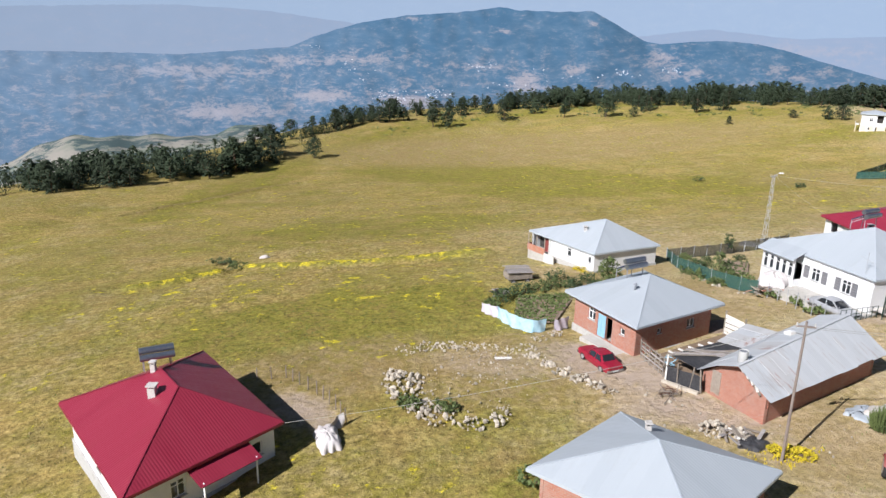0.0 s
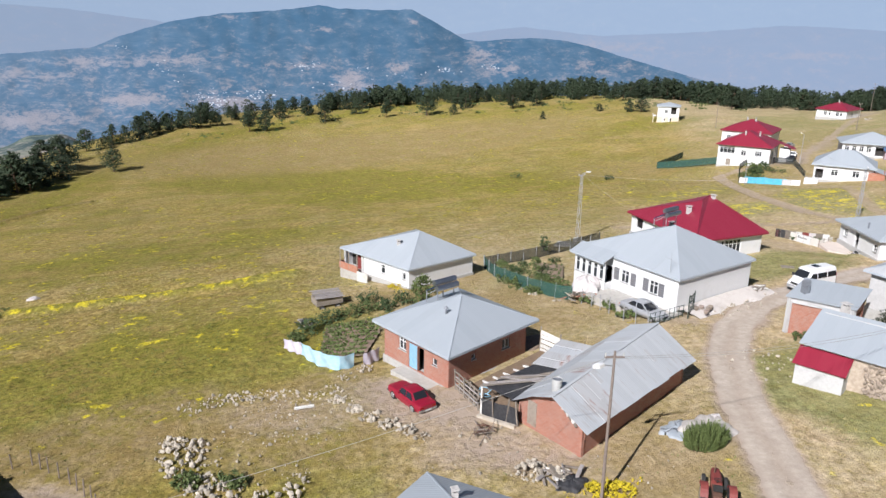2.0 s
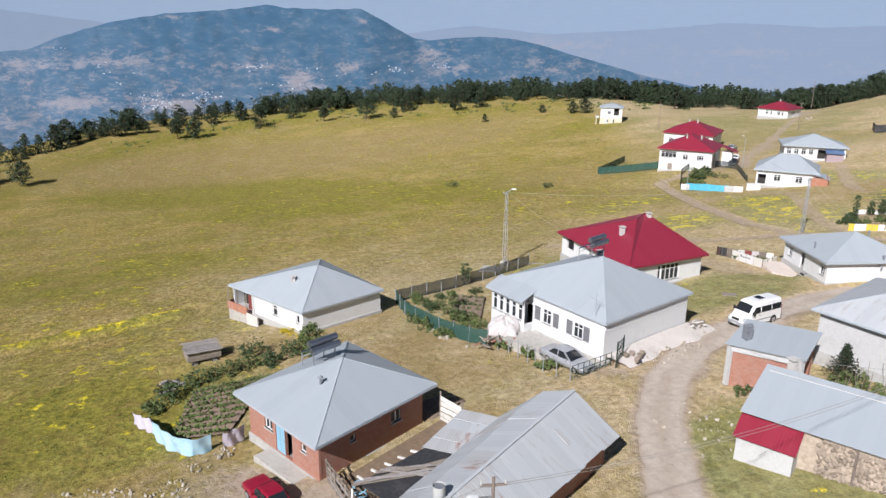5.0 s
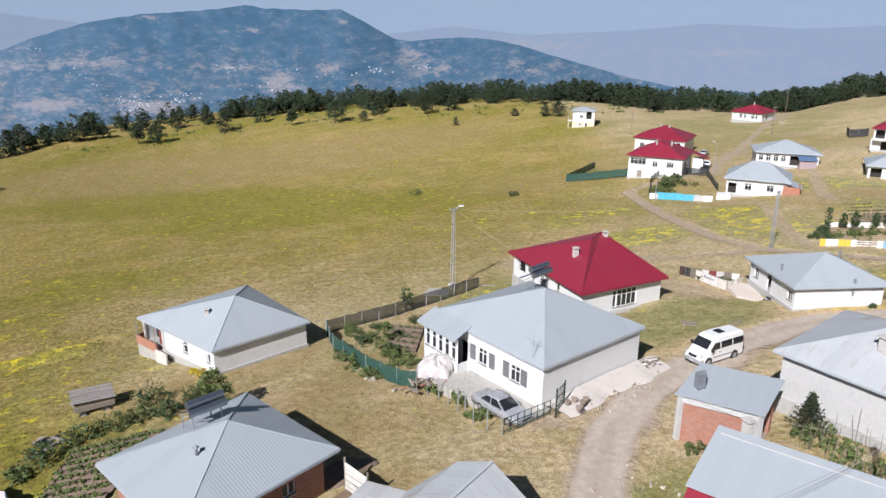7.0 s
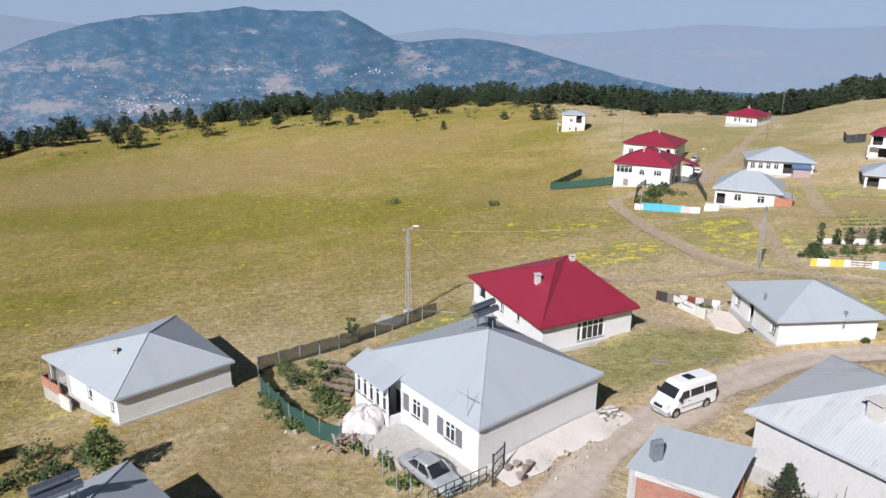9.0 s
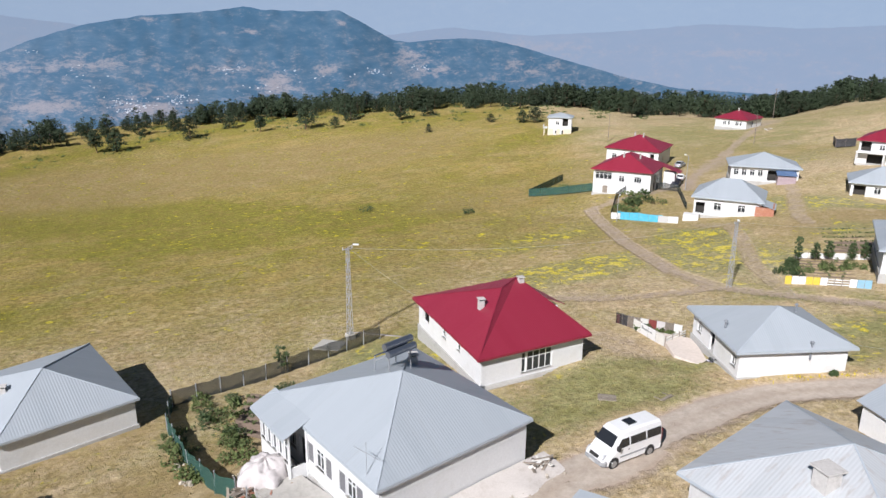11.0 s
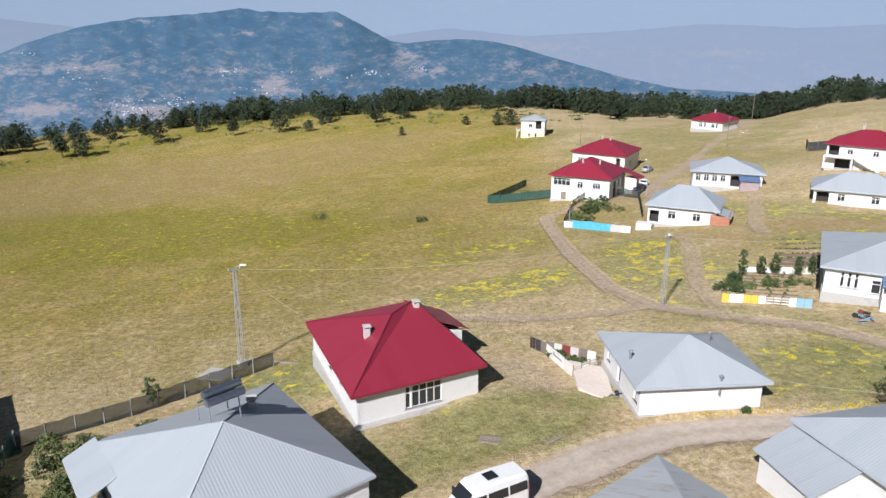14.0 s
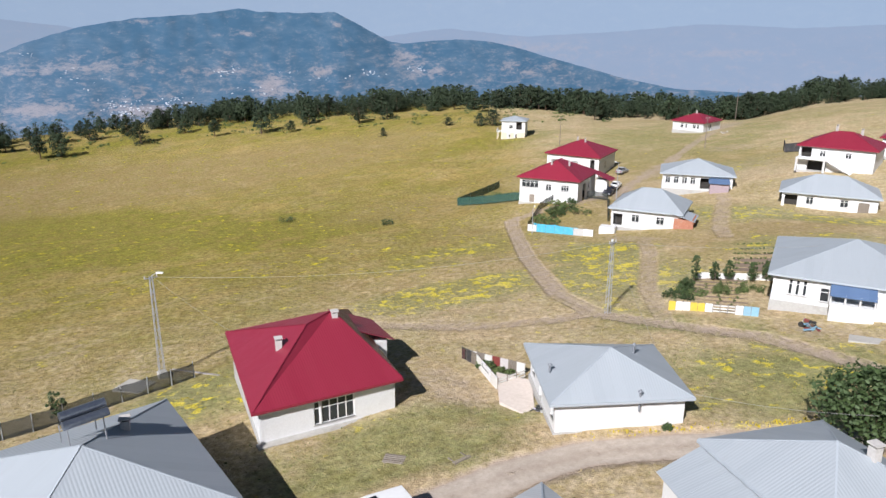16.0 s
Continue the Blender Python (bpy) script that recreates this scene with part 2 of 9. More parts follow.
CAR_WHITE = surface("white_van_paint", (0.714, 0.714, 0.714), (0.771, 0.771, 0.771), 3.0, 0.35, 0.0, 0.0)
CAR_NAVY = surface("dark_blue_car_paint", (0.016, 0.020, 0.036), (0.024, 0.028, 0.048), 3.0, 0.3, 0.2, 0.0)
PLASTIC_GREY = surface("grey_bumper_plastic", (0.240, 0.248, 0.256), (0.304, 0.312, 0.320), 6.0, 0.6, 0.0, 0.0)
CHROME = surface("chrome_trim", (0.440, 0.440, 0.440), (0.496, 0.496, 0.496), 6.0, 0.25, 0.8, 0.0)
LAMP_CLEAR = glass("headlight_lens", (0.440, 0.448, 0.464))
LAMP_RED = glass("tail_light_lens", (0.280, 0.008, 0.008))
TRACTOR_RED = surface("faded_red_enamel", (0.170, 0.032, 0.028), (0.235, 0.056, 0.046), 5.0, 0.6, 0.0, 0.004, (0.112, 0.056, 0.040), 1.5, 0.5)
PIPE = surface("pale_pvc", (0.440, 0.440, 0.424), (0.520, 0.520, 0.504), 5.0, 0.6, 0.0, 0.0)
CABLE = surface("cable_sheath", (0.240, 0.232, 0.216), (0.320, 0.312, 0.288), 5.0, 0.8, 0.0, 0.0)
MUD = surface("trampled_mud", (0.160, 0.108, 0.068), (0.248, 0.176, 0.116), 4.0, 0.95, 0.0, 0.05, (0.120, 0.080, 0.056), 0.8, 0.6)
MAUVE_WALL = surface("mauve_painted_wall", (0.31, 0.24, 0.26), (0.38, 0.30, 0.32), 4.0, 0.9, 0.0, 0.01, (0.25, 0.20, 0.20), 0.6, 0.4)
CREAM_WALL = surface("cream_render", (0.60, 0.52, 0.40), (0.70, 0.62, 0.50), 5.0, 0.9, 0.0, 0.01, (0.50, 0.43, 0.34), 0.6, 0.4)
SOIL = surface("garden_soil", (0.160, 0.112, 0.082), (0.250, 0.186, 0.140), 5.0, 0.95, 0.0, 0.04, (0.080, 0.056, 0.040), 1.0, 0.5)
GRAVEL = surface("pale_gravel", (0.432, 0.392, 0.360), (0.560, 0.520, 0.488), 14.0, 0.95, 0.0, 0.03, (0.336, 0.288, 0.240), 1.5, 0.5, vary=0.2)

# ---- ground ----
HILL = (-5.56, -16.27, 9.72, 8.07, -5.44, 6.55, 7.2, 1.05, -4.38, 2.13, 4.22, -2.21, 1.36, -4.98, 0.18)
MID = (35.0, 28.0)


def ridge_at(az):
    """How far from the middle of the village the hilltop rolls over, by bearing in degrees."""
    return np.interp(az, (-180, -90, -45, -28, -10, 5, 25, 40, 60, 100, 180), (110, 110, 165, 225, 335, 385, 415, 360, 300, 150, 110))


def hill_z(x, y):
    x, y = np.asarray(x, float), np.asarray(y, float)
    dx, dy = x - MID[0], y - MID[1]
    d, az = np.hypot(dx, dy), np.degrees(np.arctan2(dx, dy))
    top = ridge_at(az)
    k = np.minimum(1.0, top / np.maximum(d, 1e-6))
    px, py = MID[0] + dx * k, MID[1] + dy * k
    py = np.maximum(py, 8.0)
    px = np.clip(px, -95.0, 300.0)
    u, v = (px - 60) / 120, (py - 170) / 160
    z, n = 0.0, 0
    for i in range(5):
        for j in range(5 - i):
            z = z + HILL[n] * u**i * v**j
            n += 1
    z = z + 2.3 * np.exp(-((px - 163) ** 2 + (py - 145) ** 2) / 968)
    z = z - 2.3 * np.exp(-((px - 207) ** 2 + (py - 230) ** 2) / 700)
    z = z - 2.3 * np.exp(-((px - 160) ** 2 + (py - 122) ** 2) / 200)
    z = z + 1.5 * np.exp(-((px - 118) ** 2 + (py - 164) ** 2) / 150)
    rise = np.clip((d - 250) / 90, 0, 1)
    z = z - np.interp(az, (-180, 18, 24, 28.5, 33.5, 38.4, 43, 47.3, 51.4, 60, 180), (0, 0, 0.6, 2.0, 6.2, 8.0, 10.2, 6.4, 7.6, 9, 0)) * rise * rise * (3 - 2 * rise)
    over = np.maximum(d - top, 0)
    z = z - np.where(over < 130, 0.0011 * over**2, 18.6 + 0.27 * (over - 130))
    roll = 1 + 0.035 * np.sin(az * 0.9 + d * 0.012) + 0.02 * np.sin(az * 2.3 - d * 0.02)
    z = z + (46 * np.exp(-(((az + 17.0) / 4.5) ** 2)) + 90 * np.exp(-(((az + 29) / 11) ** 2))) * np.exp(-(((d - 930) / 230) ** 2)) * roll
    return z


def gz(x, y):
    return float(hill_z(x, y))


def along(x, y, line):
    """Distance from a line of points."""
    best = np.full(np.shape(x), 1e9)
    for (ax, ay), (bx, by) in zip(line, line[1:]):
        s = np.clip(((x - ax) * (bx - ax) + (y - ay) * (by - ay)) / ((bx - ax) ** 2 + (by - ay) ** 2), 0, 1)
        best = np.minimum(best, np.hypot(x - ax - s * (bx - ax), y - ay - s * (by - ay)))
    return best


def band(dist, half, soft):
    return np.clip((half + soft - dist) / (2 * soft), 0, 1)


def blob(x, y, cx, cy, rx, ry, turn=0.0):
    c, s = math.cos(radians(turn)), math.sin(radians(turn))
    a, b = (x - cx) * c + (y - cy) * s, -(x - cx) * s + (y - cy) * c
    return np.clip(1.6 - 1.2 * np.sqrt((a / rx) ** 2 + (b / ry) ** 2), 0, 1)


ROAD = ((-10, -260), (8, -150), (22, -60), (27, -20), (29, 8), (31, 22), (33.4, 35.5), (35.6, 41), (37.9, 47.4), (42.2, 55.6), (46.8, 61.3), (52.2, 65.6), (57.6, 68.2), (65.7, 70.8), (71.7, 72.4), (77.8, 72.8), (83.7, 71.3), (88, 69.9), (100, 66), (125, 60))
TRACK = ((141, 166), (126, 160), (109, 156), (99.5, 128), (94.3, 108.5), (94.2, 99.5), (98, 93), (104, 85.5), (107, 74), (108, 64))
SIDE_TRACK = ((60, 110), (71.5, 108), (79.5, 102.3), (89, 99.8), (94, 100))
CROSS_TRACK = ((119, 128), (115.5, 120.7), (104.3, 104.7), (98.9, 93.6))
FAR_TRACK = ((134, 158), (142, 168.5), (167, 188), (194, 211), (220, 232), (226, 245), (222, 258))
LANE = ((129, 121), (131.5, 125.3), (138, 133), (144.6, 140.4), (153.4, 153.1), (156, 166))
BANKS = (((-72.3, 160.1), (-65.8, 172.9), (-57.7, 186.7), (-51.3, 203.9), (-42.8, 213.5)), ((-39.9, 90), (-34.9, 92.2), (-30.2, 96.4)), ((-26.2, 97.5), (-14.3, 96.4), (-2.4, 96.9), (7.6, 99.4)))


def ground_masks(x, y):
    d_road = along(x, y, ROAD)
    road = band(d_road, 2.15, 0.7) * (0.76 + 0.24 * band(np.abs(d_road - 0.95), 0.42, 0.35))

    def ruts(line, apart, strength):
        d = along(x, y, line)
        return strength * np.maximum(band(np.abs(d - apart), 0.3, 0.45), 0.72 * band(d, apart, 0.5))

    road = np.maximum.reduce([road, 0.85 * blob(x, y, 61, 68.6, 7.5, 3.0, 18), 0.85 * blob(x, y, 49.5, 63.2, 5.0, 2.6, 40), 0.8 * blob(x, y, 70, 71.2, 6, 2.2, 12)])
    tracks = np.maximum.reduce([ruts(TRACK, 1.05, 0.86), ruts(SIDE_TRACK, 0.95, 0.76), ruts(CROSS_TRACK, 0.8, 0.70), ruts(FAR_TRACK, 1.2, 0.84), ruts(LANE, 1.0, 0.74)])
    yards = np.maximum.reduce([1.1 * blob(x, y, -9.0, 49.5, 5.5, 2.6, -48), 1.15 * blob(x, y, 16, 54.5, 9.5, 5.0, -50), 1.1 * blob(x, y, 20, 46.5, 7.5, 3.4, -20), 0.8 * blob(x, y, 6, 56.5, 8, 4.5, -30), 0.75 * blob(x, y, 79.5, 104, 7, 2.2, -40), 0.7 * blob(x, y, 38, 116.5, 6, 1.6, 25), 0.8 * blob(x, y, 73, 88, 3.0, 8, 8), blob(x, y, 19.5, 48, 6, 3.0, -30), 0.62 * blob(x, y, 11.5, 57.5, 6, 3.2, -40), 0.9 * blob(x, y, 45, 65, 4.5, 2.5, 20), 0.8 * blob(x, y, 60, 69.5, 4, 2.4, 10), 0.7 * blob(x, y, 110, 84.5, 6, 3.5, -55), 0.6 * blob(x, y, 72, 92, 4, 9, 10), 0.6 * blob(x, y, 48, 106, 6, 2, 0), 0.7 * blob(x, y, 187, 190, 10, 8), 0.85 * blob(x, y, 158, 180, 14, 5, 40), 0.9 * blob(x, y, 222, 233, 12, 6, 30), 0.8 * blob(x, y, 118, 129, 6, 3, -45), 0.55 * blob(x, y, 140, 168, 9, 5, 40), 0.6 * blob(x, y, 24, 41.5, 5, 2.5, 20), 0.5 * blob(x, y, 3, 50, 6, 4, -40)])
    dirt = np.maximum.reduce([road, tracks, 0.57 * yards])
    lush = np.maximum.reduce([0.95 * blob(x, y, 14, 224, 58, 26, -30), 0.8 * blob(x, y, 50, 186, 60, 24, 0), 0.7 * blob(x, y, 72, 178, 35, 20, 20), 1.1 * blob(x, y, -7, 70, 22, 12, 12), 0.8 * blob(x, y, 67, 79, 13, 6, 15), 0.5 * blob(x, y, 100, 92, 12, 6, -40), 0.6 * blob(x, y, 54, 96, 10, 9, 20), 0.65 * blob(x, y, 100, 76, 18, 9, -20), 1.0 * blob(x, y, 46, 49, 8, 7, 40), 0.6 * blob(x, y, 120, 330, 60, 18, -10), 0.75 * blob(x, y, 8, 38, 7, 5, 30), 0.45 * blob(x, y, 2, 50, 15, 8, -10), 0.55 * blob(x, y, 30, 38.5, 5, 4, 30), 0.4 * blob(x, y, -16, 62, 14, 9, 20), 1.0 * blob(x, y, 48, 44, 7, 8, 40), 0.6 * blob(x, y, -10, 130, 40, 18, 10), 0.6 * blob(x, y, 150, 260, 30, 16), 0.55 * blob(x, y, 195, 220, 75, 45, 35), 0.45 * blob(x, y, 260, 200, 60, 50)])
    brown = np.maximum.reduce([blob(x, y, 32, 74, 11, 8, 35), 0.35 * blob(x, y, 44, 120, 34, 12, 4), 0.8 * blob(x, y, 22, 84, 12, 5, 30), 0.7 * blob(x, y, 30, 60, 5, 4, 30), 0.6 * blob(x, y, 100, 185, 30, 18), 0.95 * blob(x, y, -10, 55.5, 14, 7.5, 25), 0.8 * blob(x, y, 29.5, 42.5, 8, 6, 40), 0.85 * blob(x, y, 5, 54, 10, 5.5, -30), 0.7 * blob(x, y, 10, 62, 7, 3, 20), 0.7 * blob(x, y, 135, 118, 20, 10, 0), 0.3 * blob(x, y, 20, 130, 36, 8, 8), 0.5 * blob(x, y, 112, 140, 42, 30, 10), 0.42 * blob(x, y, 150, 190, 50, 40, 20), 0.95 * blob(x, y, 40, 280, 100, 40, 4)])
    flower = np.maximum.reduce([0.95 * blob(x, y, 84, 117, 15, 7, 8), blob(x, y, 110, 124, 9, 9, 0), 0.9 * blob(x, y, 84, 70.8, 5, 1.4, -14), 0.36 * blob(x, y, -6, 88, 28, 12, 8), 0.32 * blob(x, y, -28, 84, 16, 12, 10), 0.25 * blob(x, y, 0, 110, 30, 14, 5), 0.9 * blob(x, y, 150, 121, 16, 4, -40), 0.22 * blob(x, y, 70, 150, 50, 22, 8), 0.25 * blob(x, y, -20, 150, 40, 30, 10), 0.6 * blob(x, y, 99, 78, 13, 6, -20), 0.2 * blob(x, y, 20, 185, 70, 30, 5), 0.7 * blob(x, y, 55, 96, 14, 5, 15), 0.9 * blob(x, y, 104, 112, 13, 12, 0), 0.75 * blob(x, y, 140, 132, 12, 8, -40), 0.6 * blob(x, y, 135, 110, 18, 8, -30), 0.6 * blob(x, y, 165, 165, 18, 9, 20), 0.6 * blob(x, y, 108, 78, 12, 7, -30), 0.55 * blob(x, y, 92, 140, 20, 10, 20)])
    brown = np.maximum(brown, 1.5 * band(along(x, y, BANKS[0]), 0.55, 0.7))
    for line in BANKS[1:]:
        flower = np.maximum(flower, 1.1 * band(along(x, y, line), 1.1, 1.6))
    flower = flower * (1 - np.clip(dirt * 2, 0, 1))
    pasture = np.clip(np.maximum((25 - x) / 24, (y - 96) / 40 * np.clip((128 - x + 0.25 * (y - 100)) / 90, 0, 1)), 0, 1)
    scrub = np.clip(1 - np.abs(np.hypot(x - MID[0], y - MID[1]) - ridge_at(np.degrees(np.arctan2(x - MID[0], y - MID[1]))) + 30) / 34, 0, 1) * (y > 150) * (np.degrees(np.arctan2(x - MID[0], y - MID[1])) < 32)
    lush = np.maximum(lush, 0.75 * scrub)
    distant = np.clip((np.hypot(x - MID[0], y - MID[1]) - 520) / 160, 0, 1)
    west = np.clip((45 - x) / 60, 0, 1)
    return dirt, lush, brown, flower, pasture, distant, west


def spaced(core_a, core_b, step, far_a, far_b, grow):
    mid = list(np.arange(core_a, core_b + 1e-6, step))
    low, high, s, v = [], [], step, core_a
    while v > far_a:
        s *= grow
        v -= s
        low.append(v)
    s, v = step, core_b
    while v < far_b:
        s *= grow
        v += s
        high.append(v)
    return np.array(low[::-1] + mid + high)


gx, gy = spaced(-30, 122, 0.5, -1500, 1600, 1.028), spaced(30, 112, 0.5, -300, 1700, 1.016)
X, Y = np.meshgrid(gx, gy)
Z = hill_z(X, Y)


def rough_noise(x, y):
    """Sums of slow waves: hummocks and old plough lines, a few centimetres high."""
    z = np.zeros_like(x)
    r = np.random.RandomState(4)
    for k in range(26):
        wl = 1.6 * 1.22**k
        a = r.uniform(0, 2 * math.pi)
        z += 0.0045 * wl**0.62 * np.sin((x * math.cos(a) + y * math.sin(a)) * 2 * math.pi / wl + r.uniform(0, 6.28))
    return z


masks = ground_masks(X, Y)
flat = 1 - 0.75 * np.clip(masks[0] * 1.2, 0, 1)
near = np.exp(-(np.maximum(np.hypot(X - 40, Y - 70) - 150, 0) / 300))
Z = Z + rough_noise(X, Y) * flat * near
for line in BANKS:
    dist = along(X, Y, line)
    Z = Z + 0.35 * np.exp(-((dist / 1.6) ** 2)) - 0.4 * np.exp(-(((dist - 2.2) / 1.2) ** 2))
nx, ny = len(gx), len(gy)
idx = np.arange(nx * ny).reshape(ny, nx)
quads = np.stack([idx[:-1, :-1], idx[:-1, 1:], idx[1:, 1:], idx[1:, :-1]], -1).reshape(-1, 4)
gm = bpy.data.meshes.new("ground")
gm.from_pydata(np.stack([X, Y, Z], -1).reshape(-1, 3).tolist(), [], quads.tolist())
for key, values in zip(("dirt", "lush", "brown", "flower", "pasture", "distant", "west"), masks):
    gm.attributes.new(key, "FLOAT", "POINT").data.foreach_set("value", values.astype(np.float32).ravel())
gm.polygons.foreach_set("use_smooth", [True] * len(gm.polygons))
ground = tagged(new("ground", gm), "dry golden hilltop meadow with green patches and dirt tracks", "ground", kind="structure")


def meadow():
    m, t, b = nodes_of("meadow")
    co = t.nodes.new("ShaderNodeNewGeometry").outputs["Position"]

    def mask(key):
        n = t.nodes.new("ShaderNodeAttribute")
        n.attribute_name = key
        return n.outputs["Fac"]

    def ragged(value, noise_value, amount):
        return remap(t, math_node(t, "ADD", value, math_node(t, "MULTIPLY", math_node(t, "SUBTRACT", noise_value, 0.5), amount)), 0.3, 0.7)

    def moved(x, y):
        n = node(t, "ShaderNodeMapping", Location=(x, y, 0.0))
        t.links.new(co, n.inputs["Vector"])
        return n.outputs[0]

    def both(a, ka, b_, kb):
        return math_node(t, "ADD", math_node(t, "MULTIPLY", a, ka), math_node(t, "MULTIPLY", b_, kb))

    fine, tuft, mottle = noise_node(t, 7.0, 5, 0.7, co), noise_node(t, 1.5, 6, 0.65, co), noise_node(t, 0.6, 6, 0.66, co)
    patch, wide = noise_node(t, 0.16, 7, 0.64, co), noise_node(t, 0.03, 5, 0.62, co)
    green, pale, clump = noise_node(t, 0.075, 7, 0.62, moved(40, 9)), noise_node(t, 0.105, 7, 0.66, moved(-17, 63)), noise_node(t, 0.62, 4, 0.6, moved(8, -31))
    straw = blend(t, remap(t, tuft, 0.34, 0.66), (0.304, 0.228, 0.134), (0.418, 0.322, 0.206))
    hay = blend(t, remap(t, tuft, 0.34, 0.66), (0.262, 0.186, 0.060), (0.372, 0.278, 0.100))
    straw = blend(t, remap(t, mask("pasture"), 0.2, 0.9), straw, hay)
    olive = blend(t, remap(t, mottle, 0.36, 0.64), (0.160, 0.130, 0.042), (0.268, 0.214, 0.080))
    grown = math_node(t, "ADD", both(patch, 0.65, wide, 0.7), math_node(t, "MULTIPLY", mask("pasture"), 0.06))
    grass = blend(t, remap(t, grown, 0.58, 0.80), straw, olive)
    sprout = blend(t, remap(t, mottle, 0.36, 0.64), (0.108, 0.106, 0.016), (0.208, 0.190, 0.034))
    sprout = blend(t, remap(t, mask("pasture"), 0.1, 0.7), blend(t, remap(t, mottle, 0.36, 0.64), (0.132, 0.134, 0.050), (0.222, 0.216, 0.092)), sprout)
    grass = blend(t, math_node(t, "MULTIPLY", remap(t, both(green, 0.7, mottle, 0.3), 0.48, 0.62, 0.0, 0.8), remap(t, mask("pasture"), 0.0, 0.8, 0.45, 1.0)), grass, sprout)
    grass = blend(t, math_node(t, "MULTIPLY", ragged(mask("lush"), patch, 1.4), 0.9), grass, sprout)
    brown = blend(t, remap(t, tuft, 0.3, 0.7), (0.195, 0.142, 0.066), (0.276, 0.206, 0.104))
    grass = blend(t, math_node(t, "MULTIPLY", ragged(mask("brown"), patch, 1.4), 0.85), grass, brown)
    dry = math_node(t, "MULTIPLY", remap(t, both(pale, 0.75, tuft, 0.25), 0.49, 0.62, 0.0, 0.75), math_node(t, "MULTIPLY", remap(t, mask("lush"), 0.1, 0.7, 1.0, 0.2), remap(t, mask("pasture"), 0.2, 0.9, 1.0, 0.45)))
    grass = blend(t, dry, grass, blend(t, remap(t, mottle, 0.35, 0.65), (0.305, 0.232, 0.140), (0.430, 0.338, 0.222)))
    tussock = remap(t, both(noise_node(t, 1.05, 4, 0.6, moved(3, 77)), 0.7, clump, 0.3), 0.44, 0.56, 0.0, 0.74)
    grass = blend(t, math_node(t, "MULTIPLY", tussock, remap(t, mask("pasture"), 0.0, 0.7, 0.35, 1.0)), grass, blend(t, remap(t, patch, 0.40, 0.62), (0.190, 0.134, 0.046), (0.170, 0.148, 0.026)))
    weeds = remap(t, both(clump, 0.55, tuft, 0.45), 0.55, 0.64, 0.0, 0.70)
    grass = blend(t, math_node(t, "MULTIPLY", weeds, remap(t, patch, 0.44, 0.60, 0.05, 1.0)), grass, (0.120, 0.118, 0.030))
    grass = blend(t, math_node(t, "MULTIPLY", ragged(mask("flower"), patch, 1.0), 0.75), grass, sprout)
    yellow = blend(t, remap(t, fine, 0.35, 0.65), (0.270, 0.235, 0.030), (0.600, 0.480, 0.026))
    chance = math_node(t, "ADD", both(mask("flower"), 0.135, mask("pasture"), 0.022), both(both(clump, 0.7, tuft, 0.3), 1.0, math_node(t, "SUBTRACT", patch, 0.5), 0.35))
    grass = blend(t, remap(t, chance, 0.640, 0.690, 0.0, 0.95), grass, yellow)
    worn = math_node(t, "MULTIPLY", remap(t, mask("pasture"), 0.0, 1.0, 0.40, 0.0), math_node(t, "MULTIPLY", remap(t, mask("lush"), 0.15, 0.75, 1.0, 0.1), remap(t, both(patch, 0.5, tuft, 0.5), 0.45, 0.58)))
    bare = blend(t, math_node(t, "MULTIPLY", worn, remap(t, mask("brown"), 0.1, 0.6, 1.0, 0.2)), grass, (0.450, 0.365, 0.268))
    speck = remap(t, both(fine, 0.5, mottle, 0.5), 0.56, 0.66, 0.0, 0.45)
    bare = blend(t, speck, bare, (0.094, 0.082, 0.035))
    dust = blend(t, remap(t, tuft, 0.3, 0.7), (0.300, 0.254, 0.212), (0.400, 0.345, 0.293))
    dust = blend(t, remap(t, patch, 0.45, 0.70, 0.0, 0.55), dust, (0.262, 0.212, 0.168))
    soil = blend(t, remap(t, tuft, 0.3, 0.7), (0.262, 0.200, 0.152), (0.360, 0.286, 0.228))
    dust = blend(t, remap(t, mask("dirt"), 0.64, 0.78), soil, dust)
    dust = blend(t, remap(t, mask("dirt"), 0.76, 0.96, 0.42, 0.0), dust, (0.262, 0.208, 0.160))
    trodden = ragged(mask("dirt"), math_node(t, "ADD", math_node(t, "MULTIPLY", tuft, 0.5), math_node(t, "MULTIPLY", clump, 0.5)), 1.1)
    col = blend(t, trodden, bare, dust)
    grain = t.nodes.new("ShaderNodeHueSaturation")
    blades = math_node(t, "ADD", math_node(t, "MULTIPLY", noise_node(t, 1.9, 6, 0.82, co), 0.65), math_node(t, "MULTIPLY", fine, 0.35))
    lift = math_node(t, "ADD", 1.0, math_node(t, "MULTIPLY", math_node(t, "SUBTRACT", blades, 0.5), math_node(t, "MULTIPLY", remap(t, trodden, 0.0, 1.0, 1.0, 0.25), math_node(t, "MULTIPLY", remap(t, mask("pasture"), 0.0, 0.8, 3.4, 5.4), remap(t, mask("brown"), 0.2, 0.8, 1.0, 0.6)))))
    lift = math_node(t, "MULTIPLY", lift, remap(t, mask("west"), 0.0, 1.0, 1.36, 1.14))
    t.links.new(lift, grain.inputs["Value"])
    t.links.new(col, grain.inputs["Color"])
    col = grain.outputs[0]
    # Haze is painted into the far hill: greyer, bluer fields and groves.
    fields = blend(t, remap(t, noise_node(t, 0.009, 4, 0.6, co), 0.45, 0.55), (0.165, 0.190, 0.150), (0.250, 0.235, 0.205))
    hazy_groves = blend(t, remap(t, noise_node(t, 0.022, 9, 0.75, co), 0.47, 0.53), fields, (0.060, 0.090, 0.092))
    col = blend(t, mask("distant"), col, hazy_groves)
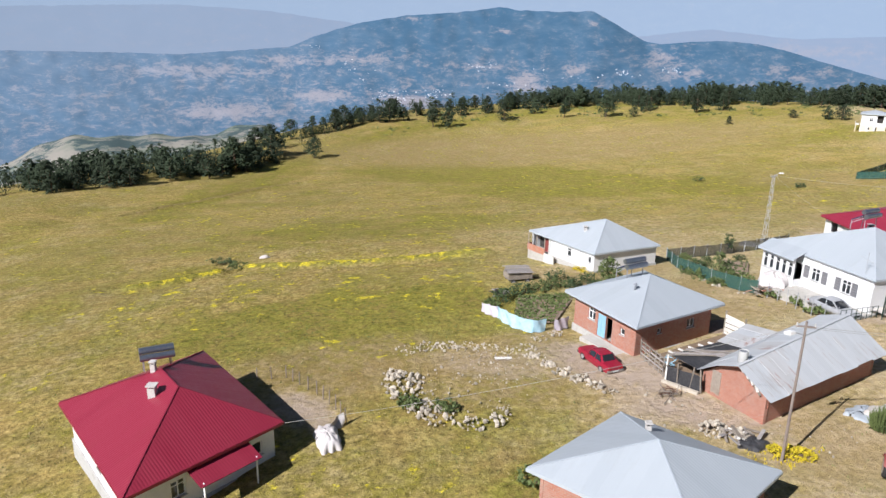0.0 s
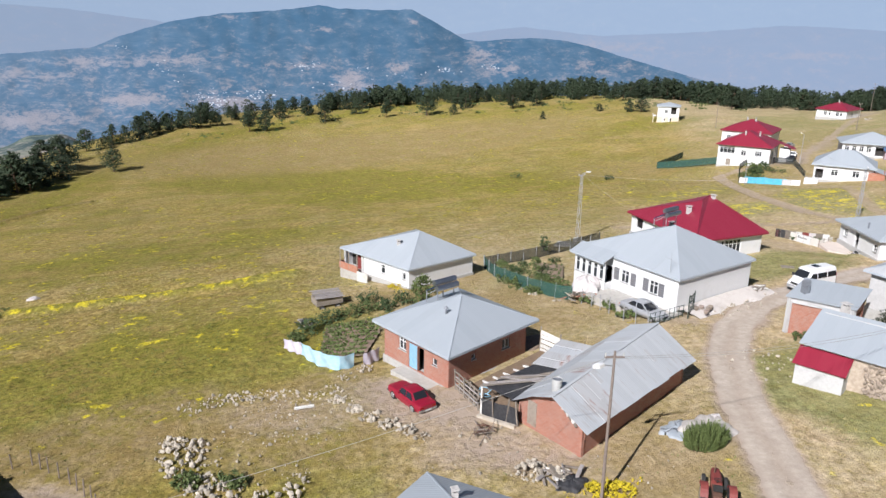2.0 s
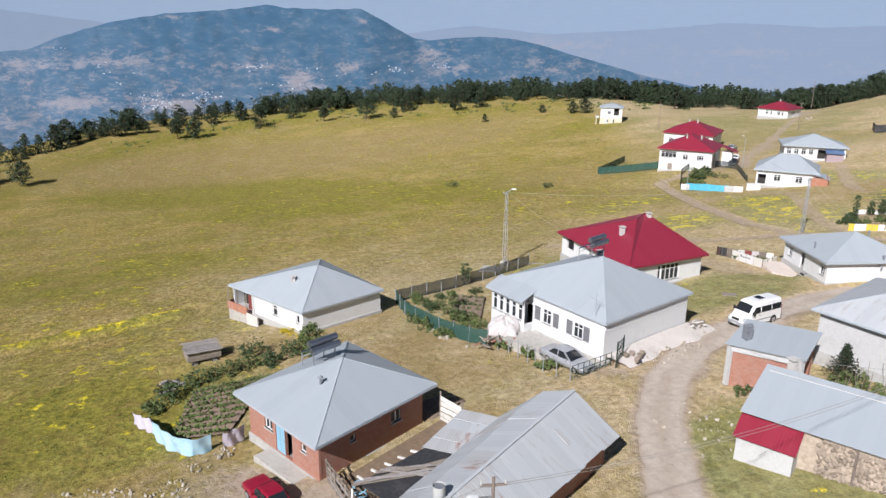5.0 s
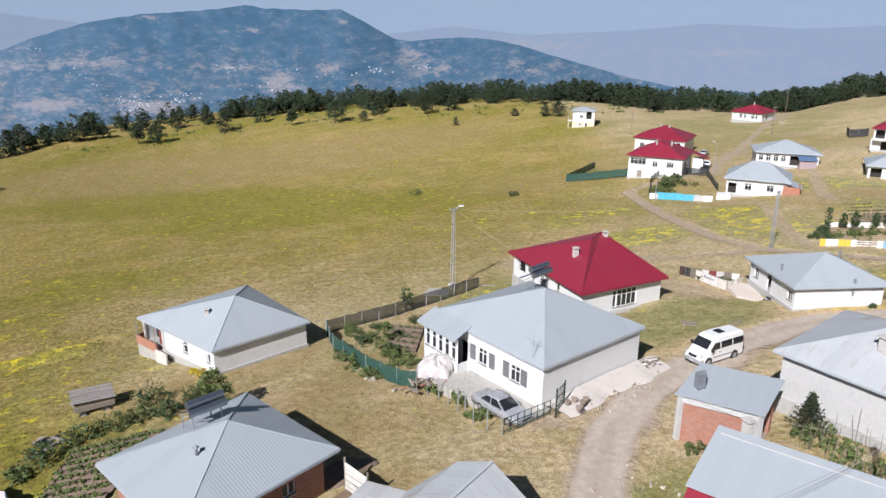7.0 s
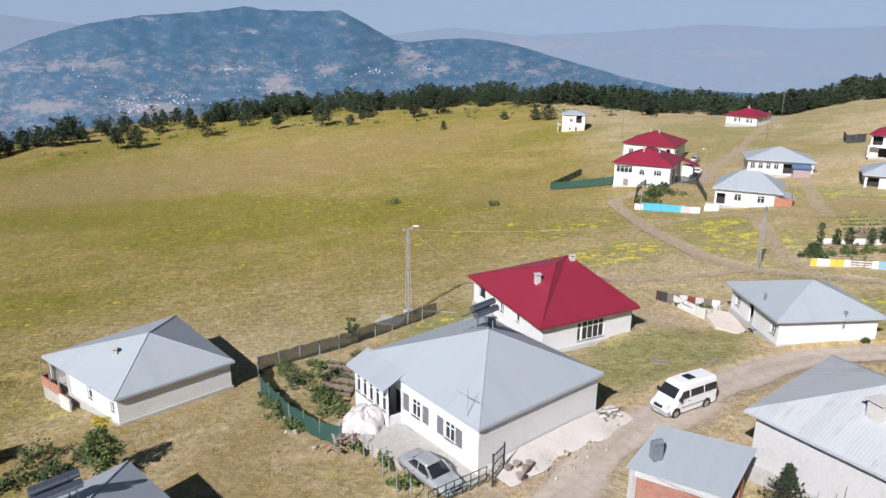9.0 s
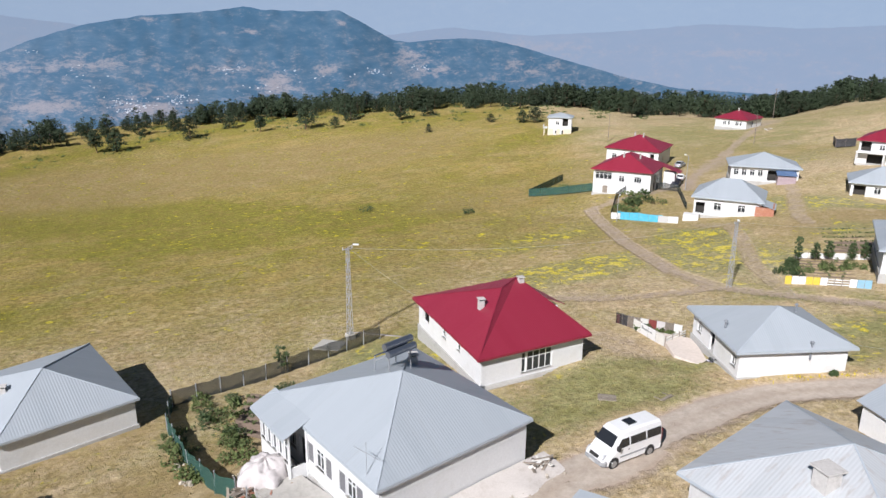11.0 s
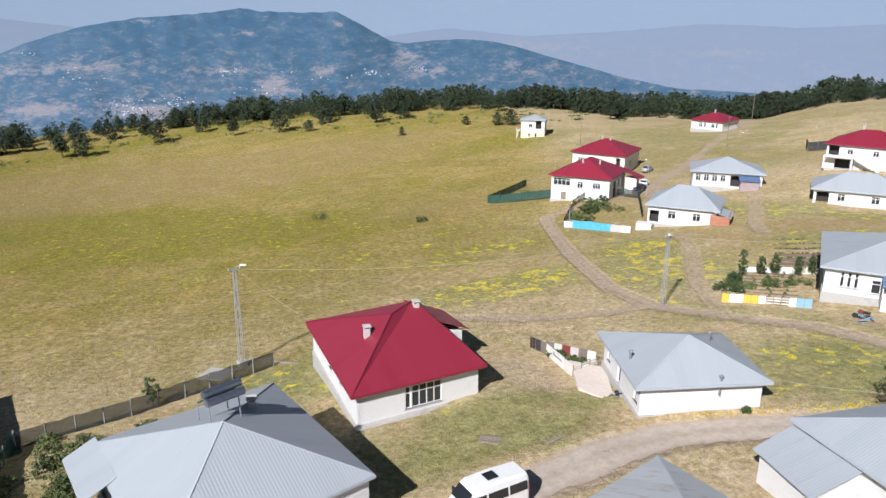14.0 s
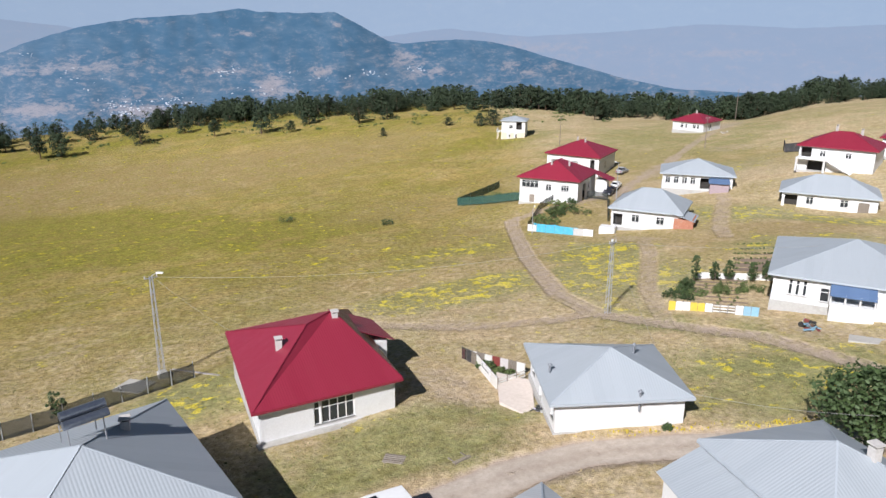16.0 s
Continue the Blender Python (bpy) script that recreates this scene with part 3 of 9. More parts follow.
    t.links.new(col, b.inputs["Base Color"])
    b.inputs["Roughness"].default_value = 0.97
    b.inputs["Specular IOR Level"].default_value = 0.12
    height = math_node(t, "ADD", math_node(t, "MULTIPLY", fine, 0.4), math_node(t, "ADD", math_node(t, "MULTIPLY", tuft, 0.8), math_node(t, "MULTIPLY", mottle, 1.2)))
    height = math_node(t, "MULTIPLY", height, remap(t, trodden, 0.0, 1.0, 1.0, 0.12))
    bump(t, b, height, 0.9, 0.2)
    return m


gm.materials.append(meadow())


# ---- distance ----
def mountain(name, label, skyline, foot, d_foot, d_top, rows, colours, rough_m, seed, lit, clearings=()):
    """A far range as real relief: bearing by bearing from its foot up to its skyline."""
    az = np.linspace(-80, 100, 640)
    top = np.interp(az, [a for a, e in skyline], [e for a, e in skyline])
    verts = []
    eye = Vector((35, 25, 33))
    for r in range(rows + 1):
        s = r / rows
        for a, e in zip(az, top):
            e += 0.05 * noise.fractal(Vector((a * 1.3, 3.0, seed)), 0.9, 2.1, 5)
            n1 = noise.fractal(Vector((a * 0.11, s * 2.2, seed)), 0.9, 2.1, 6)
            n2 = noise.fractal(Vector((a * 0.45, s * 5.0, seed + 9)), 0.8, 2.1, 4)
            el = foot + (e - foot) * s + (0.10 * n1 + 0.06 * n2) * min(1, 3 * s) * min(1.0, 0.35 + 3 * (1 - s))
            d = d_foot + (d_top - d_foot) * s**0.85 + rough_m * (n1 + 0.5 * n2)
            verts.append((eye.x + d * math.sin(radians(a)), eye.y + d * math.cos(radians(a)), eye.z + d * math.tan(radians(el))))
    n = len(az)
    faces = [(r * n + i, r * n + i + 1, (r + 1) * n + i + 1, (r + 1) * n + i) for r in range(rows) for i in range(n - 1)]
    me = bpy.data.meshes.new(name)
    me.from_pydata(verts, [], faces)
    me.polygons.foreach_set("use_smooth", [True] * len(me.polygons))
    lay = np.array([(a, 2.1 * (foot + (e - foot) * r / rows), seed) for r in range(rows + 1) for a, e in zip(az, top)], np.float32)
    me.attributes.new("lay", "FLOAT_VECTOR", "POINT").data.foreach_set("vector", lay.ravel())
    open_ = np.zeros(len(lay), np.float32)
    for a0, e0, wa, we, amount in clearings:
        open_ = np.maximum(open_, amount * np.exp(-(((lay[:, 0] - a0) / wa) ** 2) - (((lay[:, 1] / 2.1 - e0) / we) ** 2)))
    me.attributes.new("clearing", "FLOAT", "POINT").data.foreach_set("value", open_.astype(np.float32))
    m, t, b = nodes_of(name)
    at = t.nodes.new("ShaderNodeAttribute")
    at.attribute_name = "lay"
    clear = t.nodes.new("ShaderNodeAttribute")
    clear.attribute_name = "clearing"
    warp = node(t, "ShaderNodeTexNoise", Scale=0.6, Detail=4.0)
    t.links.new(at.outputs["Vector"], warp.inputs["Vector"])
    push = t.nodes.new("ShaderNodeVectorMath")
    push.operation = "MULTIPLY_ADD"
    t.links.new(warp.outputs["Color"], push.inputs[0])
    push.inputs[1].default_value = (1.6, 1.1, 0.0)
    t.links.new(at.outputs["Vector"], push.inputs[2])
    co = push.outputs[0]
    wide, mid, fine, dots = noise_node(t, 0.30, 6, 0.6, co), noise_node(t, 0.95, 8, 0.68, co), noise_node(t, 3.0, 6, 0.72, co), noise_node(t, 8.0, 4, 0.75, co)
    # Aerial haze is painted into these land colours as blue and pallor.
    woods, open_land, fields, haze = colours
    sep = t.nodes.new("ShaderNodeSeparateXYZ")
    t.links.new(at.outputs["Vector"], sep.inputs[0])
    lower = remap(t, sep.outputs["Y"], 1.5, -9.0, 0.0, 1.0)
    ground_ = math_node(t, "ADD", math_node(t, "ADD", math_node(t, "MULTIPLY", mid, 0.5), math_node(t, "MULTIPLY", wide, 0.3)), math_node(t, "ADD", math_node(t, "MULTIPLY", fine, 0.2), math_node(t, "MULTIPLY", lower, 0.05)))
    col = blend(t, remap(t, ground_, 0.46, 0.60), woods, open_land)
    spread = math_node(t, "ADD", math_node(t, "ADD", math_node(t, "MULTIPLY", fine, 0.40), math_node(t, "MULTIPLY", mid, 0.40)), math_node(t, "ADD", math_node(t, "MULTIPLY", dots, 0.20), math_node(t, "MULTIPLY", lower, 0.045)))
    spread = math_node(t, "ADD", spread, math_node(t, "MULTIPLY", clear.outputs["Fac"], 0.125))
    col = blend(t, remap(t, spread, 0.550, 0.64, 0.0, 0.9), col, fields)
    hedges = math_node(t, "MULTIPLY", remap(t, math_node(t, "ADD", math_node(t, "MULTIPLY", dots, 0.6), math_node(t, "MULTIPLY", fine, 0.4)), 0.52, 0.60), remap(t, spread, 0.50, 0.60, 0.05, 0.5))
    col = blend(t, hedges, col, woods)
    # More haze colour is blended in towards the left and up the slope.
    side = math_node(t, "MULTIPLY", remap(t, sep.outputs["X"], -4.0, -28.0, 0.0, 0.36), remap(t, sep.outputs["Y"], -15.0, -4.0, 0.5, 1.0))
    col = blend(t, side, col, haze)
    # The slopes glow with their own colour; only the lit share takes sunlight.
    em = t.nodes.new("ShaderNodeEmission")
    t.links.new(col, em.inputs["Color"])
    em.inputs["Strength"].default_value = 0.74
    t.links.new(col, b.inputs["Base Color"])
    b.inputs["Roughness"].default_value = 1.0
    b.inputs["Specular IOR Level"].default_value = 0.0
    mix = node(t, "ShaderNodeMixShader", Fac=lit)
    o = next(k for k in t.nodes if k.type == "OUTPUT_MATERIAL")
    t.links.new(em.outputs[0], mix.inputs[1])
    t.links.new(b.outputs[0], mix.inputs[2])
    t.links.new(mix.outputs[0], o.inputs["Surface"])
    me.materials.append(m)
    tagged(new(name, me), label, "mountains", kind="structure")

    def spot(a, el):
        """The point of the slope at a bearing and an elevation."""
        i = int(np.clip((a + 80) / 180 * 639, 0, 639))
        k = min(range(rows + 1), key=lambda r: abs(math.degrees(math.atan2(verts[r * n + i][2] - 33, math.hypot(verts[r * n + i][0] - 35, verts[r * n + i][1] - 25))) - el))
        return Vector(verts[k * n + i])

    return spot


MASSIF = ((-80, -2.6), (-45, -1.9), (-30, -2.0), (-20, -2.2), (-12.3, -1.58), (-10.6, -0.87), (-7, 0.25), (-3.3, 0.85), (1.3, 1.21), (3.7, 1.55), (5.3, 1.33), (8.6, 1.28), (10.7, 1.38), (12.3, 0.58), (13.4, -0.05), (14.7, -0.72), (15.8, -0.86), (17.9, -0.66), (20.4, -0.55), (22.6, -0.74), (24.7, -1.2), (27.2, -1.92), (29.7, -2.56), (32.6, -3.3), (36.3, -4.0), (44, -4.2), (100, -4.5))
RANGE = ((-80, 2.4), (-30, 2.3), (-20, 2.6), (-12, 2.5), (-7, 2.8), (-1, 2.9), (10, 2.6), (21, 2.9), (28, 2.7), (36, 3.0), (44, 2.9), (49, 2.9), (60, 2.7), (100, 2.7))
MIDDLE = ((-80, -0.6), (-45, 0.3), (-30, 0.9), (-20, 1.25), (-14, 1.0), (-9, 0.4), (-2, -0.5), (6, -1.0), (14, -0.4), (19, 0.25), (25, -0.35), (32, 0.1), (38, 0.6), (44, 0.3), (52, 0.7), (60, 0.3), (100, 0.4))
CLEARINGS = ((-10.2, -5.2, 2.2, 0.45, 1.0), (-17.5, -6.4, 3.6, 0.55, 1.0), (-3.4, -5.6, 2.2, 0.6, 0.9), (-19, -3.4, 5.0, 0.5, 0.75), (-12, -2.6, 4.0, 0.45, 0.6), (16.0, -2.0, 1.5, 0.5, 0.9), (17.5, -3.0, 1.6, 0.3, 0.8), (5.9, -4.0, 1.1, 0.8, 1.0), (9.5, -2.9, 1.0, 0.4, 0.6), (4.1, -0.3, 0.8, 0.22, 0.8), (10.8, 0.5, 0.5, 0.25, 0.8), (2.0, -2.8, 3.0, 0.35, 0.55), (-6.5, -2.3, 3.0, 0.6, 0.5), (-2.5, 0.6, 1.2, 0.2, 0.5), (25, -2.6, 2.5, 0.5, 0.4))
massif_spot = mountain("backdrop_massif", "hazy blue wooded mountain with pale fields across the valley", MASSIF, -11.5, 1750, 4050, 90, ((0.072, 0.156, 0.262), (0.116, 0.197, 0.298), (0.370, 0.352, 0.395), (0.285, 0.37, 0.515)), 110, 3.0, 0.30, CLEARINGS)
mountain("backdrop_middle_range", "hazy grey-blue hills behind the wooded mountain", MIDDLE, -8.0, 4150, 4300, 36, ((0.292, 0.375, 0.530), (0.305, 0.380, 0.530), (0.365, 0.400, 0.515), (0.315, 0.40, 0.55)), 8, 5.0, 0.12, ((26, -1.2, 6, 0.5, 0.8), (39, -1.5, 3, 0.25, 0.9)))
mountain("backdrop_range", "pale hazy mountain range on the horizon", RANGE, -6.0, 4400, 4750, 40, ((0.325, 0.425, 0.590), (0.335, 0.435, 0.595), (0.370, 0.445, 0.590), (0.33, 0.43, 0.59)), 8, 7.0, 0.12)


def far_village():
    """White specks of houses on the slopes across the valley."""
    rs = random.Random(12)
    bm = bmesh.new()
    for az, el, wa, we, n in ((-4.6, -5.3, 1.5, 0.65, 70), (-1.4, -5.0, 1.3, 0.4, 34), (2.8, -2.8, 1.1, 0.18, 22), (-10.3, -1.6, 0.4, 0.12, 8), (13.7, -3.1, 0.7, 0.2, 16), (16.9, -2.7, 0.6, 0.2, 14), (9.0, -3.4, 2.5, 0.5, 14), (-8.0, -3.2, 2.5, 0.8, 14), (5.0, -4.4, 2.0, 0.4, 12)):
        for _ in range(n):
            c = massif_spot(az + rs.gauss(0, wa * 0.6), el + rs.gauss(0, we * 0.6)) + Vector((rs.uniform(-9, 9), rs.uniform(-3, 3), rs.uniform(-2, 2)))
            w, d, h = rs.uniform(1.6, 4), rs.uniform(1.6, 4), rs.uniform(0.5, 2.2)
            vs = [bm.verts.new(c + Vector((sx * w, sy * d, z))) for z in (-4, h) for sx, sy in ((-1, -1), (1, -1), (1, 1), (-1, 1))]
            for f in ((4, 5, 6, 7), (0, 1, 5, 4), (1, 2, 6, 5), (2, 3, 7, 6), (3, 0, 4, 7)):
                bm.faces.new([vs[k] for k in f])
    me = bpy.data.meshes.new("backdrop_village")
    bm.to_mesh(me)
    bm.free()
    # Haze is painted into the white walls as grey-blue tones.
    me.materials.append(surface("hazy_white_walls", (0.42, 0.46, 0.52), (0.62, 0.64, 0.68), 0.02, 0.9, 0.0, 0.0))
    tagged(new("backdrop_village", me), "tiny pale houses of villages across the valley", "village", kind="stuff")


far_village()


# ---- building blocks ----
def thing(name, label, category, at=(0, 0, 0), turn=0.0, group=""):
    """An empty at a thing's base, to carry its parts."""
    ob = new(name)
    ob.empty_display_size = 0.2
    ob.matrix_world = pose(*at, 0, 0, turn)
    return tagged(ob, label, category, group)


def part(name, bm, material, parent, label="", smooth=False, kind=""):
    me = bpy.data.meshes.new(name)
    bm.to_mesh(me)
    bm.free()
    me.materials.append(material)
    if smooth:
        me.polygons.foreach_set("use_smooth", [True] * len(me.polygons))
    ob = new(name, me)
    ob.parent = parent
    return tagged(ob, label, kind=kind)


def share(name, me, parent, m, label=""):
    """A piece on shared mesh data, at the pose m under its parent."""
    ob = new(name, me)
    ob.parent = parent
    ob.matrix_basis = m
    return tagged(ob, label)


def single(name, bm, material, label, category, at=(0, 0, 0), turn=0.0, group="", smooth=False, kind=""):
    """A thing that is one plain mesh."""
    me = bpy.data.meshes.new(name)
    bm.to_mesh(me)
    bm.free()
    me.materials.append(material)
    if smooth:
        me.polygons.foreach_set("use_smooth", [True] * len(me.polygons))
    ob = new(name, me)
    ob.matrix_world = pose(*at, 0, 0, turn)
    return tagged(ob, label, category, group, kind)


def hull_box(bm, corners):
    """Eight corners: four below, four above, both counter-clockwise."""
    v = [bm.verts.new(c) for c in corners]
    for f in ((3, 2, 1, 0), (4, 5, 6, 7), (0, 1, 5, 4), (1, 2, 6, 5), (2, 3, 7, 6), (3, 0, 4, 7)):
        bm.faces.new([v[i] for i in f])
    return v


def box(bm, x0, y0, z0, x1, y1, z1, m=None):
    c = [(x0, y0, z0), (x1, y0, z0), (x1, y1, z0), (x0, y1, z0), (x0, y0, z1), (x1, y0, z1), (x1, y1, z1), (x0, y1, z1)]
    return hull_box(bm, [m @ Vector(p) for p in c] if m else c)


def beam(bm, a, b, w, h=None, up=(0, 0, 1)):
    """A square bar from a to b."""
    a, b, h = Vector(a), Vector(b), h or w
    d = (b - a).normalized()
    s = d.cross(Vector(up))
    s = s.normalized() if s.length > 1e-4 else Vector((1, 0, 0))
    n = s.cross(d).normalized()
    s, n = s * w / 2, n * h / 2
    hull_box(bm, [a - s - n, a + s - n, b + s - n, b - s - n, a - s + n, a + s + n, b + s + n, b - s + n])


def tube(bm, a, b, r0, r1=None, sides=10, cap=True):
    a, b, r1 = Vector(a), Vector(b), r0 if r1 is None else r1
    d = (b - a).normalized()
    s = d.cross(Vector((0, 0, 1)))
    s = s.normalized() if s.length > 1e-4 else Vector((1, 0, 0))
    n = s.cross(d)
    rings = []
    for p, r in ((a, r0), (b, r1)):
        rings.append([bm.verts.new(p + (s * math.cos(k * 2 * math.pi / sides) + n * math.sin(k * 2 * math.pi / sides)) * r) for k in range(sides)])
    for k in range(sides):
        j = (k + 1) % sides
        bm.faces.new((rings[0][k], rings[0][j], rings[1][j], rings[1][k]))
    if cap:
        bm.faces.new(rings[0][::-1])
        bm.faces.new(rings[1])


def uv_face(bm, verts, uvs):
    layer = bm.loops.layers.uv.verify()
    f = bm.faces.new(verts)
    for loop, uv in zip(f.loops, uvs):
        loop[layer].uv = uv
    return f


def slope(bm, pts, thick=0.06):
    """A roof slope from its eave points (the first two) upwards, ribbed up the slope, with an underside and edges."""
    p = [Vector(q) for q in pts]
    e = (p[1] - p[0]).normalized()
    nrm = (p[1] - p[0]).cross(p[2] - p[0]).normalized()
    w = nrm.cross(e)
    top = [bm.verts.new(q) for q in p]
    uv_face(bm, top, [((q - p[0]).dot(e), (q - p[0]).dot(w)) for q in p])
    low = [bm.verts.new(q - Vector((0, 0, thick))) for q in p]
    uv_face(bm, low[::-1], [(0, 0)] * len(p))
    for i in range(len(p)):
        j = (i + 1) % len(p)
        uv_face(bm, (top[i], low[i], low[j], top[j]), [(0, 0)] * 4)


def inset(quad, d):
    """A quadrilateral (counter-clockwise) moved inwards by d on all sides."""
    lines = []
    for i in range(4):
        a, b = Vector(quad[i]), Vector(quad[(i + 1) % 4])
        u = (b - a).normalized()
        lines.append((a + Vector((-u.y, u.x)) * d, u))
    out_ = []
    for i in range(4):
        (a, u), (b, v) = lines[i - 1], lines[i]
        s = (b - a).cross(v) / u.cross(v)
        out_.append(a + u * s)
    return out_


def wall_panel(bm, length, z0, z1, holes, thick=0.22):
    """A wall along +x from the origin, its outer face at y = 0, with openings cut through: (u0, u1, v0, v1)."""
    us = sorted({0.0, length, *(h[0] for h in holes), *(h[1] for h in holes)})
    vs = sorted({z0, z1, *(h[2] for h in holes), *(h[3] for h in holes)})
    layer = bm.loops.layers.uv.verify()
    for ua, ub in zip(us, us[1:]):
        for va, vb in zip(vs, vs[1:]):
            um, vm = (ua + ub) / 2, (va + vb) / 2
            if any(h[0] < um < h[1] and h[2] < vm < h[3] for h in holes):
                continue
            start = len(bm.faces)
            box(bm, ua, 0, va, ub, thick, vb)
            bm.faces.ensure_lookup_table()
            for f in list(bm.faces)[start:]:
                for loop in f.loops:
                    c = loop.vert.co
                    loop[layer].uv = (c.x + c.y, c.z)
    bmesh.ops.remove_doubles(bm, verts=bm.verts, dist=1e-4)


def place(bm, m):
    bmesh.ops.transform(bm, matrix=m, verts=bm.verts)
    return bm


def window_part(parent, m, w, h, panes, frame_mat, label="", depth=0.10, bar=0.08):
    bm = bmesh.new()
    rows = ((bar, h * 0.68), (h * 0.68 + bar * 0.8, h - bar)) if h > 1.0 else ((bar, h - bar),)
    holes = [(w * k / panes + bar * (1 if k == 0 else 0.5), w * (k + 1) / panes - bar * (1 if k == panes - 1 else 0.5), a, b) for k in range(panes) for a, b in rows]
    wall_panel(bm, w, 0, h, holes, 0.07)
    bmesh.ops.translate(bm, vec=(0, depth, 0), verts=bm.verts)
    win = part("window", place(bm, m), frame_mat, parent, label)
    for k in range(panes):
        bm = bmesh.new()
        box(bm, w * k / panes + 0.03, depth + 0.03, 0.03, w * (k + 1) / panes - 0.03, depth + 0.045, h - 0.03)
        part("pane", place(bm, m), GLASS, win)
    bm = bmesh.new()
    box(bm, -0.08, -0.06, -0.07, w + 0.08, depth, 0.0)
    part("sill", place(bm, m), PLINTH, win)
    return win


def door_part(parent, m, w, h, material, label="", leaves=1):
    bm = bmesh.new()
    box(bm, 0, 0.06, 0, w, 0.12, h)
    for k in range(leaves):
        x0, x1 = w * k / leaves + 0.06, w * (k + 1) / leaves - 0.06
        for z0, z1 in ((0.12, h * 0.45), (h * 0.52, h - 0.1)):
            box(bm, x0, 0.035, z0, x1, 0.062, z1)
    d = part("door", place(bm, m), material, parent, label)
    bm = bmesh.new()
    tube(bm, (w - 0.14, 0.0, h * 0.48), (w - 0.14, 0.05, h * 0.48), 0.03, sides=8)
    part("door_handle", place(bm, m), STEEL, d)
    return d


def chimney_part(parent, x, y, z, w, h, material=None, cap=True):
    bm = bmesh.new()
    box(bm, x - w / 2, y - w / 2, z - 1.2, x + w / 2, y + w / 2, z + h)
    stack = part("chimney", bm, material or CHIMNEY_WALL, parent)
    if cap:
        bm = bmesh.new()
        box(bm, x - w * 0.30, y - w * 0.30, z + h, x + w * 0.30, y + w * 0.30, z + h + 0.14)
        part("flue", bm, INTERIOR_SHADE, stack)
        bm = bmesh.new()
        box(bm, x - w * 0.66, y - w * 0.66, z + h + 0.14, x + w * 0.66, y + w * 0.66, z + h + 0.22)
        part("cap", bm, material or CHIMNEY_WALL, stack)
    return stack


SIDES = {"front": 0, "right": 1, "back": 2, "left": 3}


